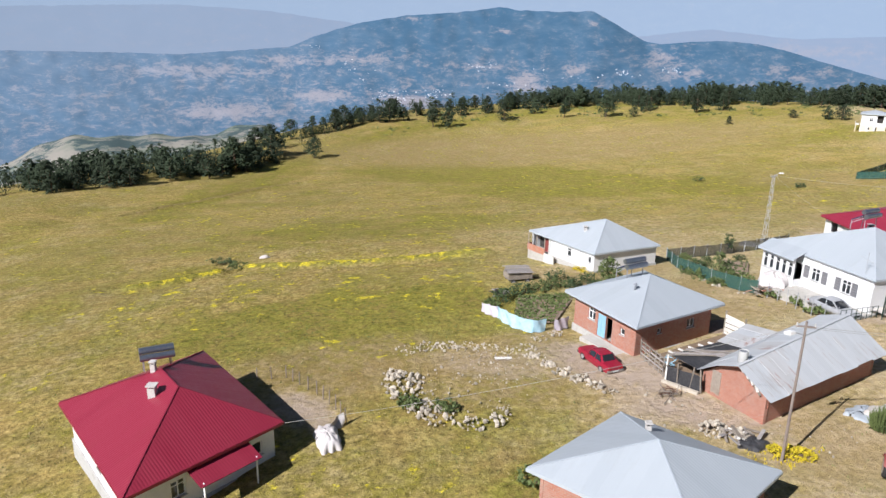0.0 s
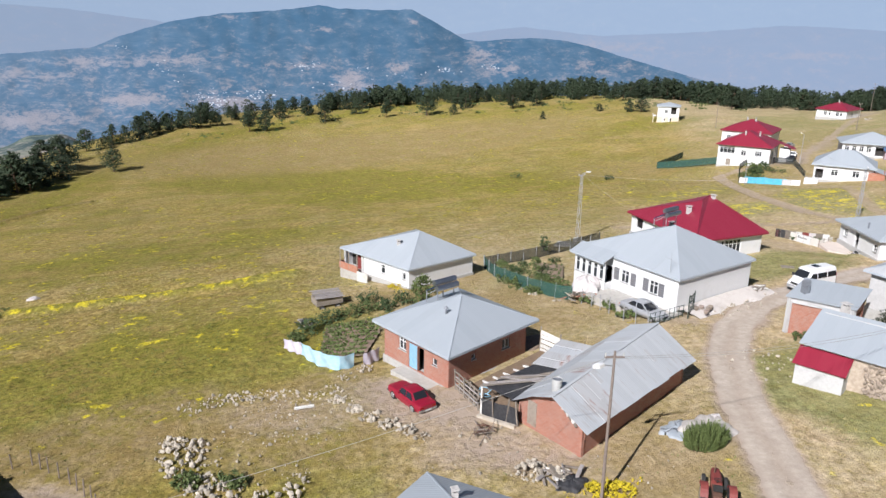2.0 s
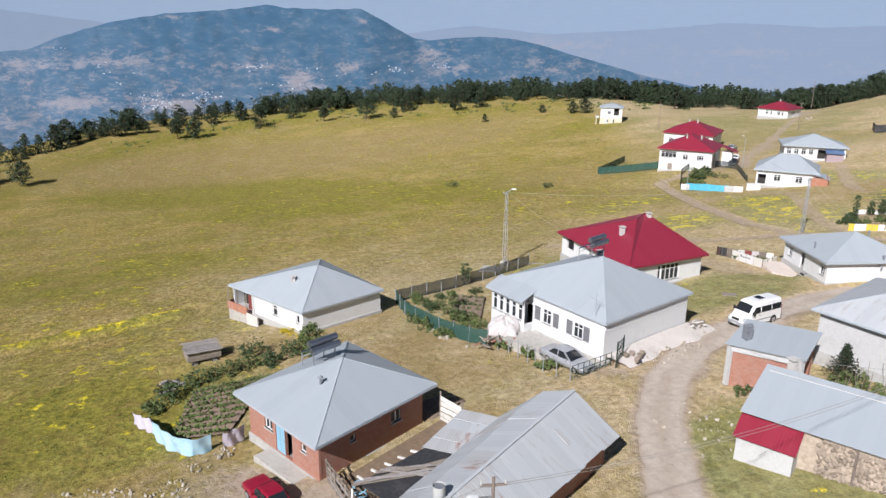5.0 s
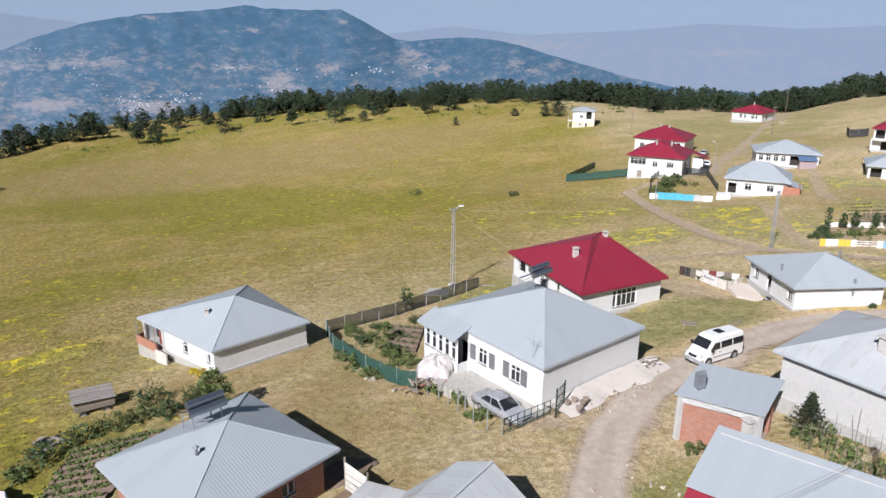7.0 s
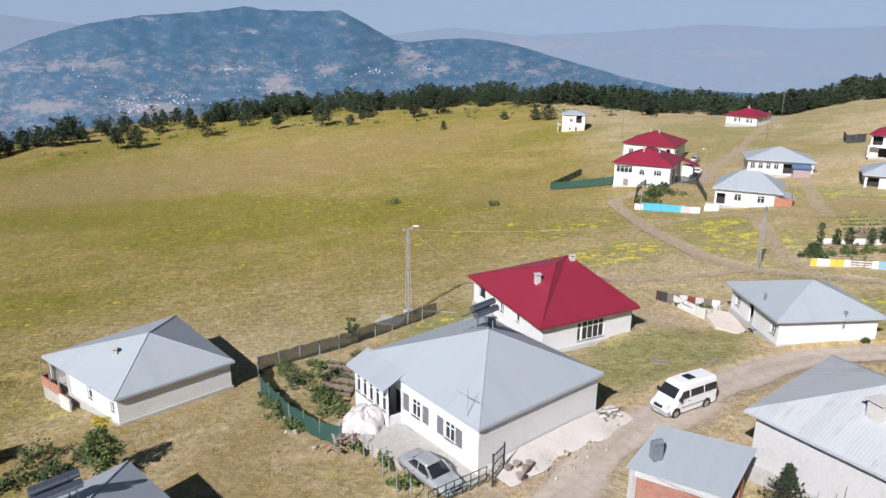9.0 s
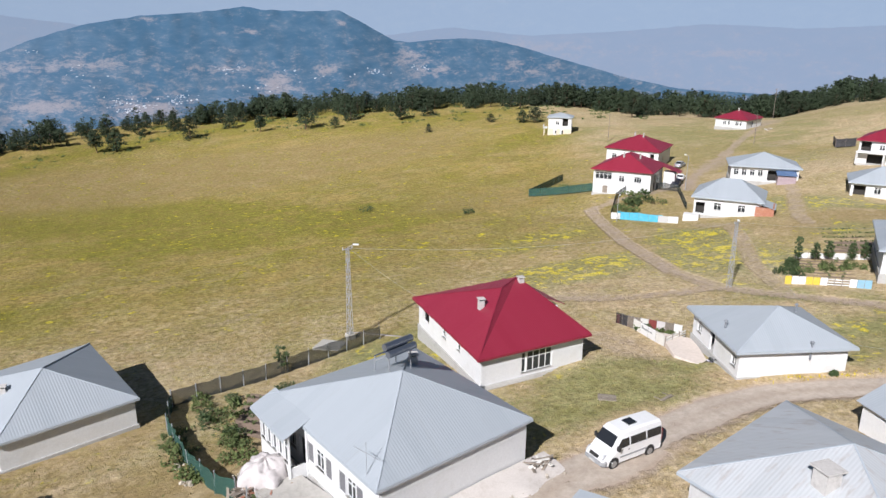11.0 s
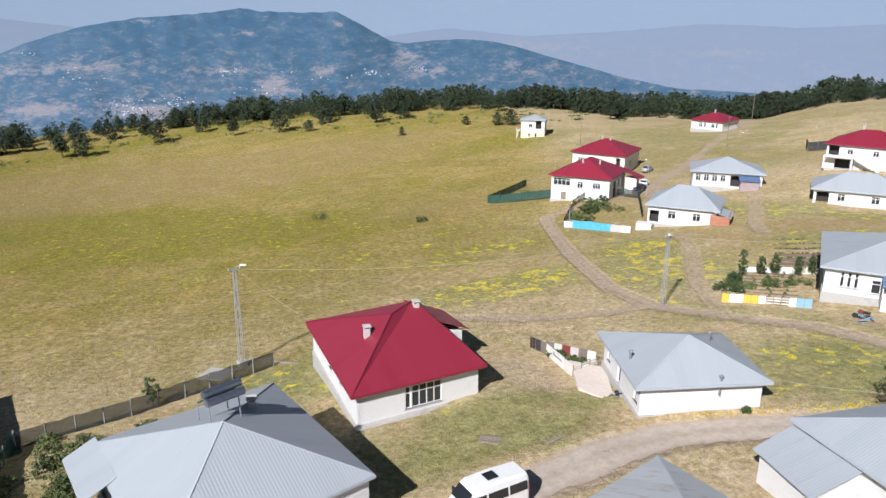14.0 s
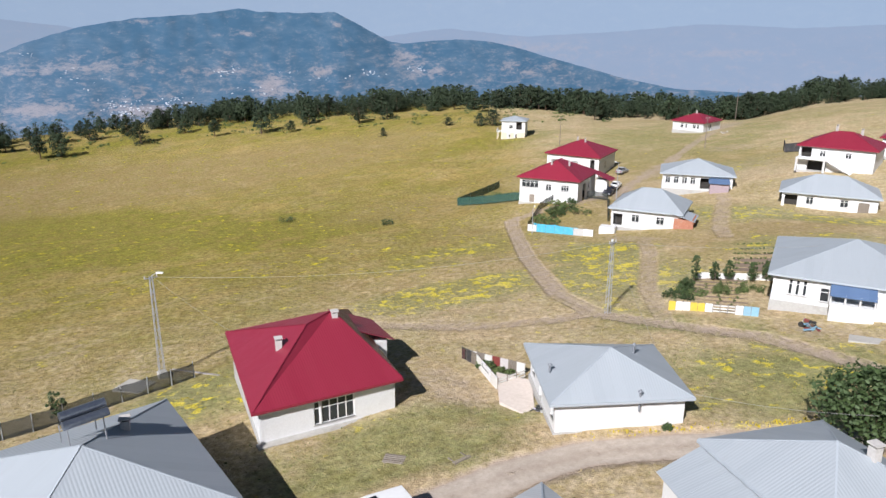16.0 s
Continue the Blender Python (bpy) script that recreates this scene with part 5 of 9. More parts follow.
def slope_walls(hs, o, quad, heights, base, over, materials, openings=()):
    """Four walls under a single slope: heights of the corners above base."""
    q = inset([(x - o.x, y - o.y) for x, y in quad], over)
    for i in range(4):
        p, r = q[i], q[(i + 1) % 4]
        h0, h1 = heights[i], heights[(i + 1) % 4]
        length = (r - p).length
        m = pose(p.x, p.y, 0, 0, 0, math.degrees(math.atan2(r.y - p.y, r.x - p.x)))
        holes = [h[1:5] for h in openings if h[0] == i]
        bm = bmesh.new()
        low = min(h0, h1)
        wall_panel(bm, length, -1.0, low, holes, 0.22)
        if abs(h0 - h1) > 0.05:
            hi = ((0, h0) if h0 > h1 else (length, h1))
            for y in (0.0, 0.22):
                vs = [bm.verts.new((x, y, z)) for x, z in ((0, low), (length, low), hi)]
                uv_face(bm, vs if y == 0 else vs[::-1], [(v.co.x, v.co.z) for v in vs])
        part("wall", place(bm, m), materials[i], hs)
        for h in openings:
            if h[0] == i:
                om = m @ pose(h[1], 0, h[3])
                if h[5] == "w":
                    window_part(hs, om, h[2] - h[1], h[4] - h[3], 2, WINDOW_WHITE)
                elif h[5] == "d":
                    door_part(hs, om, h[2] - h[1], h[4] - h[3], WOOD_OLD)
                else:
                    # Room shade put into the colour of a panel behind the opening.
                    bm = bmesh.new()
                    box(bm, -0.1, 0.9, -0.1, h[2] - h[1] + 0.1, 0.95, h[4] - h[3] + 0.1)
                    part("recess", place(bm, om), INTERIOR_SHADE, hs, "near-black panel painted as the unlit room behind the opening")


def brick_shed():
    quad = ((49.6, 58.6), (53.3, 54.3), (57.2, 56.9), (53.4, 60.9))
    base = 6.65
    o = Vector((53.4, 57.7, base))
    hs = thing("shed", "small brick shed with a pale grey mono-pitch roof", "shed", tuple(o))
    mono_roof(hs, o, ((49.6, 58.6, 9.65), (53.3, 54.3, 9.65), (57.2, 56.9, 10.35), (53.4, 60.9, 10.35)), 5, GREY_ROOF)
    slope_walls(hs, o, quad, (2.95, 2.95, 3.6, 3.6), base, 0.35, (BRICK, BRICK, BRICK, BRICK), ((1, 1.2, 3.2, 0.0, 1.9, "x"),))
    q = inset([(x - o.x, y - o.y) for x, y in quad], 0.33)
    for i in (0, 1):
        bm = bmesh.new()
        beam(bm, (q[i].x, q[i].y, -0.5), (q[i].x, q[i].y, 2.9), 0.34, 0.34)
        part("corner_pillar", bm, GREY_WALL, hs)
    bm = bmesh.new()
    p, r = q[0], q[1]
    beam(bm, (p.x, p.y, 2.62), (r.x, r.y, 2.62), 0.27, 0.4)
    part("ring_beam", bm, GREY_WALL, hs)
    c = Vector((51.5, 58.5, 9.9)) - o
    bm = bmesh.new()
    box(bm, c.x - 0.27, c.y - 0.27, c.z - 0.4, c.x + 0.27, c.y + 0.27, c.z + 0.9)
    ch = part("chimney", bm, SOOT, hs, "square tin-clad chimney")
    bm = bmesh.new()
    tube(bm, (c.x - 0.33, c.y, c.z + 1.0), (c.x + 0.33, c.y, c.z + 1.0), 0.2, sides=12)
    part("cowl", bm, SOOT, ch)
    bm = bmesh.new()
    tube(bm, (q[0].x - 0.15, q[0].y - 0.1, 0.2), (q[0].x - 0.15, q[0].y - 0.1, 2.9), 0.06, sides=8)
    part("downpipe", bm, PIPE, hs)


brick_shed()


def rock_mesh(seed, sides=1):
    bm = bmesh.new()
    bmesh.ops.create_icosphere(bm, subdivisions=sides, radius=0.5)
    r = random.Random(seed)
    sc = Vector((r.uniform(0.8, 1.3), r.uniform(0.7, 1.0), r.uniform(0.5, 0.85)))
    for v in bm.verts:
        k = 1 + 0.28 * noise.noise(v.co * 2.6 + Vector((seed * 3.1, 0, 0))) + r.uniform(-0.1, 0.1)
        v.co = Vector((v.co.x * sc.x, v.co.y * sc.y, v.co.z * sc.z)) * k
    me = bpy.data.meshes.new("stone")
    bm.to_mesh(me)
    bm.free()
    return me


ROCKS = [rock_mesh(k) for k in range(8)]
for me in ROCKS:
    me.materials.append(STONE)
FIELD_ROCKS = [rock_mesh(20 + k) for k in range(6)]
for me in FIELD_ROCKS:
    me.materials.append(FIELD_STONE)


def stone_barn():
    base = 6.75
    nl, nr, fr, fl = Vector((44.2, 50.1, 9.4)), Vector((51.3, 39.1, 9.4)), Vector((55.3, 41.6, 11.0)), Vector((48.15, 52.55, 11.0))
    o = Vector((49.7, 45.8, base))
    hs = thing("barn", "stone barn with a pale grey mono-pitch sheet roof", "barn", tuple(o))
    mono_roof(hs, o, (nl, nr, fr, fl), 8, GREY_ROOF)
    quad = [(p.x, p.y) for p in (nl, nr, fr, fl)]
    slope_walls(hs, o, quad, (2.6, 2.6, 4.1, 4.1), base, 0.35, (FIELD_STONE, GREY_WALL, GREY_WALL, GREY_WALL))
    al = (nr - nl).normalized()
    out_ = Vector((al.y, -al.x, 0))
    q = inset([(x - o.x, y - o.y) for x, y in quad], 0.35)
    r = random.Random(5)
    p0 = Vector((q[0].x, q[0].y, 0)) + al * 4.4
    for k in range(230):
        row = k // 23
        s, z = (k % 23 + 0.5 * (row % 2)) * 0.35 + r.uniform(-0.07, 0.07), -0.25 + row * 0.27 + r.uniform(-0.05, 0.05)
        size = r.uniform(0.34, 0.50)
        share("stone", r.choice(FIELD_ROCKS), hs, Matrix.Translation(p0 + al * s + out_ * 0.02 + Vector((0, 0, z))) @ Euler((r.uniform(0, 6), r.uniform(0, 6), r.uniform(0, 6))).to_matrix().to_4x4() @ Matrix.Diagonal((size, size, size * 0.8, 1)))
    b0 = Vector((q[0].x, q[0].y, 0)) - al * 0.1
    w, dep = 3.4, 1.3
    c = [b0, b0 + out_ * dep, b0 + out_ * dep + al * w, b0 + al * w]
    bm = bmesh.new()
    hull_box(bm, [p + Vector((0, 0, -1)) for p in c] + [c[0] + Vector((0, 0, 2.2)), c[1] + Vector((0, 0, 1.4)), c[2] + Vector((0, 0, 1.4)), c[3] + Vector((0, 0, 2.2))])
    lean = part("lean_to", bm, GREY_WALL, hs, "grey rendered lean-to under red sheeting")
    e0, e1 = c[1] + out_ * 0.2 - al * 0.2 + Vector((0, 0, 1.42)), c[2] + out_ * 0.2 + al * 0.15 + Vector((0, 0, 1.42))
    bm = bmesh.new()
    slope(bm, (e0, e1, c[3] + al * 0.15 + Vector((0, 0, 2.42)), c[0] - al * 0.2 + Vector((0, 0, 2.42))), 0.05)
    part("red_sheet", bm, RED_FASCIA, lean, "bright red corrugated sheet")
    ch = Vector((49.4, 51.6, 10.7)) - o
    chimney_part(hs, ch.x, ch.y, ch.z, 0.5, 0.75, cap=True)
    bm = bmesh.new()
    p = p0 + al * 2.0 + out_ * 0.15
    beam(bm, p + Vector((0, 0, -0.3)), p + Vector((0, 0, 2.6)), 0.12)
    part("prop", bm, WOOD_POLE, hs)


stone_barn()


def lane_wing():
    """The low wing that leans on the white house by the lane."""
    quad = ((77.9, 61.4), (80.9, 61.2), (81.2, 65.8), (78.3, 65.8))
    o = Vector((79.5, 63.5, 7.0))
    hs = thing("outbuilding", "low white lean-to with a ribbed grey roof", "outbuilding", tuple(o))
    mono_roof(hs, o, ((78.3, 65.85, 8.85), (77.7, 60.6, 8.85), (81.6, 60.4, 10.25), (82.0, 65.85, 10.25)), 4, GREY_ROOF)
    slope_walls(hs, o, ((78.3, 65.85), (77.7, 60.6), (81.6, 60.4), (82.0, 65.85)), (1.8, 1.8, 3.1, 3.1), 7.0, 0.35, (WHITE_WALL,) * 4)


lane_wing()


# ---- additions to houses ----
def local(ob, p):
    return Vector(p) - ob.matrix_basis.translation


def add_beam(hs, name, a, b, w, material, label="", h=None):
    bm = bmesh.new()
    beam(bm, local(hs, a), local(hs, b), w, h)
    return part(name, bm, material, hs, label)


def add_box(hs, name, p, u, size, material, label=""):
    """A box at the corner p, along the unit way u, its left side and up."""
    u = Vector((u[0], u[1], 0)).normalized()
    v = Vector((-u.y, u.x, 0))
    p = local(hs, p)
    c = [p, p + u * size[0], p + u * size[0] + v * size[1], p + v * size[1]]
    bm = bmesh.new()
    hull_box(bm, c + [q + Vector((0, 0, size[2])) for q in c])
    return part(name, bm, material, hs, label)


# balcony and stair of the small white house
wl = Vector((20.1 - 13.3, 83.8 - 94.2, 0)).normalized()
wo = Vector((wl.y, -wl.x, 0))
bl = Vector((13.95, 94.0, 3.1))
add_box(white_house, "balcony_floor", bl + wo * 0.9 + Vector((0, 0, -1.2)), wl, (3.4, 1.5, 1.25), CONCRETE)
add_box(white_house, "parapet", bl + wo * 0.95 + Vector((0, 0, 0.05)), wl, (3.4, 0.14, 0.85), TERRACOTTA, "low orange brick parapet")
add_box(white_house, "parapet", bl + wo * 0.95 + Vector((0, 0, 0.05)), -wo, (1.4, 0.14, 0.85), TERRACOTTA, "low orange brick parapet")
for s in (0.05, 1.7, 3.3):
    add_beam(white_house, "post", bl + wo * 0.9 + wl * s + Vector((0, 0, 0)), bl + wo * 0.9 + wl * s + Vector((0, 0, 2.45)), 0.11, WOOD_OLD)
add_box(white_house, "red_panel", bl + wl * 2.0 - wo * 0.3 + Vector((0, 0, 0.1)), wl, (1.5, 0.08, 1.8), TRACTOR_RED, "red painted porch panel")
add_box(white_house, "pier", bl + wl * 3.3 + wo * 0.2 + Vector((0, 0, 0.05)), wl, (0.35, 0.5, 2.2), PIPE, "pale plastered pier")
add_box(white_house, "pier", bl + wo * 0.98 + wl * 3.5 + Vector((0, 0, -1.2)), wl, (1.3, 0.2, 1.5), TERRACOTTA, "orange brick stair cheek")
for k in range(6):
    add_box(white_house, "step", bl + wo * (0.95 + 0.0) + wl * (3.5 + 0.3 * k) + Vector((0, 0, -0.9 - 0.18 * k)), wl, (0.3, 1.1, 0.85), CONCRETE)
add_box(white_house, "stair_wall", bl + wo * 1.1 + wl * 3.45 + Vector((0, 0, -1.5)), wl, (1.9, 0.15, 1.9), PAINT_WHITE_WOOD)

# porch corner of the large white house
bu = Vector((43.4 - 37.3, 65.7 - 77.5, 0)).normalized()
bo = Vector((bu.y, -bu.x, 0))
bp = Vector((38.05, 77.1, 5.75))
# glazed porch under its own strip of roof
q0, q1 = Vector((37.45, 78.5, 8.6)), Vector((39.12, 73.35, 8.6))
pu = (q1 - q0).normalized()
pn = Vector((-pu.y, pu.x, 0))
bm = bmesh.new()
slope(bm, (local(big_house, q0), local(big_house, q1), local(big_house, (41.0, 74.08, 9.42)), local(big_house, (39.3, 79.2, 9.42))), 0.05)
part("porch_roof", bm, GREY_ROOF, big_house)
bm = bmesh.new()
beam(bm, local(big_house, q0 + Vector((0, 0, -0.12))), local(big_house, q1 + Vector((0, 0, -0.12))), 0.05, 0.14)
part("porch_fascia", bm, RIDGE_GREY, big_house)
pw = q0 + pu * 0.45 + pn * 0.45
length = (q1 - q0).length - 0.8
pm = pose(*local(big_house, (pw.x, pw.y, 5.3)), 0, 0, math.degrees(math.atan2(pu.y, pu.x)))
holes = [(length * (k + 0.14) / 5, length * (k + 0.86) / 5, 1.15, 2.75) for k in range(5)]
bm = bmesh.new()
wall_panel(bm, length, -0.6, 3.25, holes, 0.16)
part("porch_wall", place(bm, pm), WHITE_WALL, big_house)
for u0, u1, z0, z1 in holes:
    window_part(big_house, pm @ pose(u0, 0, z0), u1 - u0, z1 - z0, 1, WINDOW_WHITE)
for s in (0.0, 1.25):
    add_beam(big_house, "porch_post", Vector((pw.x, pw.y, 5.0)) + pu * (length + 0.1) + pn * s, Vector((pw.x, pw.y, 8.55 + 0.3 * s)) + pu * (length + 0.1) + pn * s, 0.12, WINDOW_WHITE)
add_box(big_house, "porch_rail", Vector((pw.x, pw.y, 5.2)) + pu * (length + 0.1), pn, (1.2, 0.1, 1.0), WHITE_WALL)
add_box(big_house, "terrace", bp + bo * 2.7 + bu * 3.2 + Vector((0, 0, -1.6)), bu, (9.6, 3.2, 1.3), CONCRETE, "pale concrete terrace")
add_beam(big_house, "aerial", (43.2, 67.2, 9.0), (43.2, 67.2, 11.4), 0.03, STEEL)
add_beam(big_house, "aerial", (43.9, 66.8, 10.3), (42.6, 67.6, 11.0), 0.025, STEEL)
fr_ = Vector((55.15 - 43.4, 70.2 - 65.7, 0)).normalized()
fo_ = Vector((fr_.y, -fr_.x, 0))
add_box(big_house, "white_band", Vector((43.4, 65.7, 8.05)) + fr_ * 0.34 + fo_ * (-0.27), fr_, (11.9, 0.04, 0.95), WHITE_WALL, "whitewashed band under the eave")

# porch gable and corner blocks of the wine-red roof
rx = Vector((68.1 - 56.25, 84.9 - 82.95, 0)).normalized()
ry = Vector((-rx.y, rx.x, 0))
pg = Vector((67.3, 92.6, 4.3))
add_box(red_house, "porch_wall", pg + Vector((0, 0, 0)), rx, (1.5, 4.2, 2.75), WHITE_WALL)
bm = bmesh.new()
e0, e1 = local(red_house, pg + rx * 2.1 - ry * 0.3 + Vector((0, 0, 2.9))), local(red_house, pg + rx * 2.1 + ry * 5.0 + Vector((0, 0, 2.9)))
slope(bm, (e0, e1, e1 - rx * 4.4 + Vector((0, 0, 1.9)), e0 - rx * 4.4 + Vector((0, 0, 1.9))), 0.06)
part("porch_roof", bm, RED_ROOF, red_house)
add_box(red_house, "threshold", Vector((56.6, 82.6, 3.9)) + ry * 0.25, rx, (11.2, 0.8, 0.5), CONCRETE)

# blue awning and terrace of the garden house
gd = Vector((120.6 - 109.4, 79.9 - 91.4, 0)).normalized()
go = Vector((gd.y, -gd.x, 0))
ga = Vector((109.4, 91.4, 9.55)) + gd * 5.9
bm = bmesh.new()
a0, a1 = local(garden_house, ga + go * 1.5 + Vector((0, 0, -0.85))), local(garden_house, ga + gd * 4.1 + go * 1.5 + Vector((0, 0, -0.85)))
slope(bm, (a0, a1, a1 - go * 1.9 + Vector((0, 0, 0.8)), a0 - go * 1.9 + Vector((0, 0, 0.8))), 0.06)
part("awning", bm, BLUE_ROOF, garden_house, "blue corrugated porch roof")
add_box(garden_house, "porch", ga + gd * 0.1 + go * 1.3 + Vector((0, 0, -4.4)), gd, (4.0, 1.7, 2.6), WHITE_WALL)
for s in (0.1, 1.4, 2.7, 4.0):
    add_beam(garden_house, "porch_post", ga + gd * s + go * 1.25 + Vector((0, 0, -1.9)), ga + gd * s + go * 1.25 + Vector((0, 0, -0.75)), 0.12, WINDOW_WHITE)
add_box(garden_house, "lower_wall", ga + gd * 4.2 + go * 0.5 + Vector((0, 0, -4.4)), gd, (3.6, 1.0, 3.5), WHITE_WALL)

# red porch roof of the near red house
nx_ = Vector((-9.1 + 16.4, 43.4 - 34.7, 0)).normalized()
no_ = Vector((nx_.y, -nx_.x, 0))
np_ = Vector((-16.4, 34.7, 5.55)) + nx_ * 4.2
bm = bmesh.new()
a0, a1 = local(near_red_house, np_ + no_ * 1.3 + Vector((0, 0, -0.5))), local(near_red_house, np_ + nx_ * 4.4 + no_ * 1.3 + Vector((0, 0, -0.5)))
slope(bm, (a0, a1, a1 - no_ * 2.2 + Vector((0, 0, 0.75)), a0 - no_ * 2.2 + Vector((0, 0, 0.75))), 0.05)
part("porch_roof", bm, RED_ROOF, near_red_house)
for s in (0.3, 4.1):
    add_beam(near_red_house, "porch_post", np_ + nx_ * s + no_ * 1.1 + Vector((0, 0, -2.9)), np_ + nx_ * s + no_ * 1.1 + Vector((0, 0, -0.4)), 0.1, WINDOW_WHITE)

# brick wing, porch rooms, tanks and stairs of the far houses
vd = Vector((128.9 - 117.9, 126.0 - 136.7, 0)).normalized()
vo = Vector((vd.y, -vd.x, 0))
add_box(valley_house, "wing", Vector((125.6, 129.2, 1.8)), vd, (3.0, 4.5, 3.1), TERRACOTTA, "low brick wing")
bm = bmesh.new()
a0 = local(valley_house, Vector((125.2, 129.3, 5.45)))
slope(bm, (a0 + vd * 3.6 + Vector((0, 0, -0.7)), a0 + vd * 3.6 - vo * 5.2 + Vector((0, 0, -0.7)), a0 - vo * 5.2 + Vector((0, 0, 0.35)), a0 + Vector((0, 0, 0.35))), 0.06)
part("wing_roof", bm, GREY_ROOF, valley_house)
add_box(valley_house, "porch", Vector((117.3, 137.3, 0.8)), vd, (2.6, -1.8, 1.9), WHITE_WALL)
pd = Vector((150.4 - 139.1, 144.5 - 152.8, 0)).normalized()
po = Vector((pd.y, -pd.x, 0))
add_box(porch_house, "annexe", Vector((146.6, 147.2, 3.6)) + po * 1.6, pd, (3.4, 3.0, 2.5), MAUVE_WALL, "small mauve painted annexe")
bm = bmesh.new()
a0 = local(porch_house, Vector((146.4, 147.4, 6.25)) + po * 2.0)
slope(bm, (a0, a0 + pd * 3.8, a0 + pd * 3.8 - po * 4.0 + Vector((0, 0, 0.9)), a0 - po * 4.0 + Vector((0, 0, 0.9))), 0.06)
part("annexe_roof", bm, BLUE_ROOF, porch_house, "blue sheet roof")
ud = Vector((174.8 - 166.9, 135.7 - 147.8, 0)).normalized()
uo = Vector((ud.y, -ud.x, 0))
up_ = Vector((166.9, 147.8, 10.0))
add_box(upper_red_house, "balcony", up_ + ud * 0.4 + uo * 1.2 + Vector((0, 0, -0.2)), ud, (5.6, 2.0, 0.25), WHITE_WALL)
add_beam(upper_red_house, "stair", up_ + ud * 6.0 + uo * 0.9 + Vector((0, 0, 0)), up_ + ud * 10.5 + uo * 0.9 + Vector((0, 0, -2.3)), 0.9, WHITE_WALL, "white outside stair", 0.3)
for s in (0.6, 5.6):
    add_beam(upper_red_house, "post", up_ + ud * s + uo * 1.0 + Vector((0, 0, -2.6)), up_ + ud * s + uo * 1.0 + Vector((0, 0, -0.2)), 0.3, WHITE_WALL)
fd = Vector((124.5 - 114.9, 157.9 - 167.0, 0)).normalized()
add_box(front_red_house, "porch", Vector((131.9, 164.6, 0.0)), (fd.x, fd.y), (2.4, 2.6, 4.2), WHITE_WALL)
bm = bmesh.new()
a0 = local(front_red_house, Vector((131.2, 164.0, 4.3)))
slope(bm, (a0 + fd * 3.6, a0 + fd * 3.6 + Vector((2.6, 2.6, 0)), a0 + Vector((2.6, 2.6, 1.3)), a0 + Vector((0, 0, 1.3))), 0.06)
part("porch_roof", bm, RED_ROOF, front_red_house)


def solar_heater(at, turn, label):
    """A roof water heater: tank, sloping collector and angle-iron stand."""
    hs = thing("solar_water_heater", label, "solar heater", at, turn, "roof water heaters")
    for y, z in ((0.0, 1.45), (0.34, 1.02)):
        bm = bmesh.new()
        tube(bm, (-1.2, y, z), (1.2, y, z), 0.25, sides=16)
        part("tank", bm, SOLAR_TANK, hs, smooth=False)
    for x in (-0.96, 0.0):
        bm = bmesh.new()
        hull_box(bm, [(x, -1.35, 0.28), (x + 0.92, -1.35, 0.28), (x + 0.92, -0.1, 1.0), (x, -0.1, 1.0), (x, -1.4, 0.35), (x + 0.92, -1.4, 0.35), (x + 0.92, -0.15, 1.08), (x, -0.15, 1.08)])
        part("collector", bm, SOLAR_PANEL, hs)
    for x in (-0.95, 0.95):
        for a, b in (((x, 0.25, -0.75), (x, 0.1, 1.05)), ((x, -1.3, -0.75), (x, -1.3, 0.3)), ((x, -1.3, 0.0), (x, 0.2, 0.9))):
            bm = bmesh.new()
            beam(bm, a, b, 0.06)
            part("strut", bm, STEEL, hs)
    return hs


solar_heater((47.1, 74.6, 12.35), 207, "blue-grey solar water heater on a grey roof ridge")
solar_heater((19.65, 64.6, 9.6), 207, "blue-grey solar water heater on a corrugated roof")
solar_heater((-19.3, 48.2, 7.4), 207, "blue-grey solar water heater on a red roof")


# cream lower storey and side balcony of the tower house
td = Vector((158.2 - 150.4, 255.0 - 259.4, 0)).normalized()
to_ = Vector((td.y, -td.x, 0))
tc = Vector((150.4, 259.4, -1.5))
for u0, u1 in ((0.42, 2.4), (3.5, 4.75), (5.75, 8.5)):
    add_box(tower_house, "lower_facing", tc + td * u0 - to_ * 0.40 + Vector((0, 0, -0.3)), td, (u1 - u0, 0.03, 2.9), CREAM_WALL, "cream painted lower storey")
add_box(tower_house, "balcony_slab", tc + td * 0.1 - to_ * 0.6 + Vector((0, 0, 2.6)), -td, (1.2, -4.0, 0.22), WHITE_WALL)
for s in (0.8, 4.2):
    add_beam(tower_house, "balcony_post", tc - td * 0.9 - to_ * s + Vector((0, 0, -0.6)), tc - td * 0.9 - to_ * s + Vector((0, 0, 2.7)), 0.22, CREAM_WALL)
add_box(tower_house, "balcony_parapet", tc - td * 1.05 - to_ * 0.6 + Vector((0, 0, 2.8)), -to_, (4.0, 0.12, 0.8), WHITE_WALL)


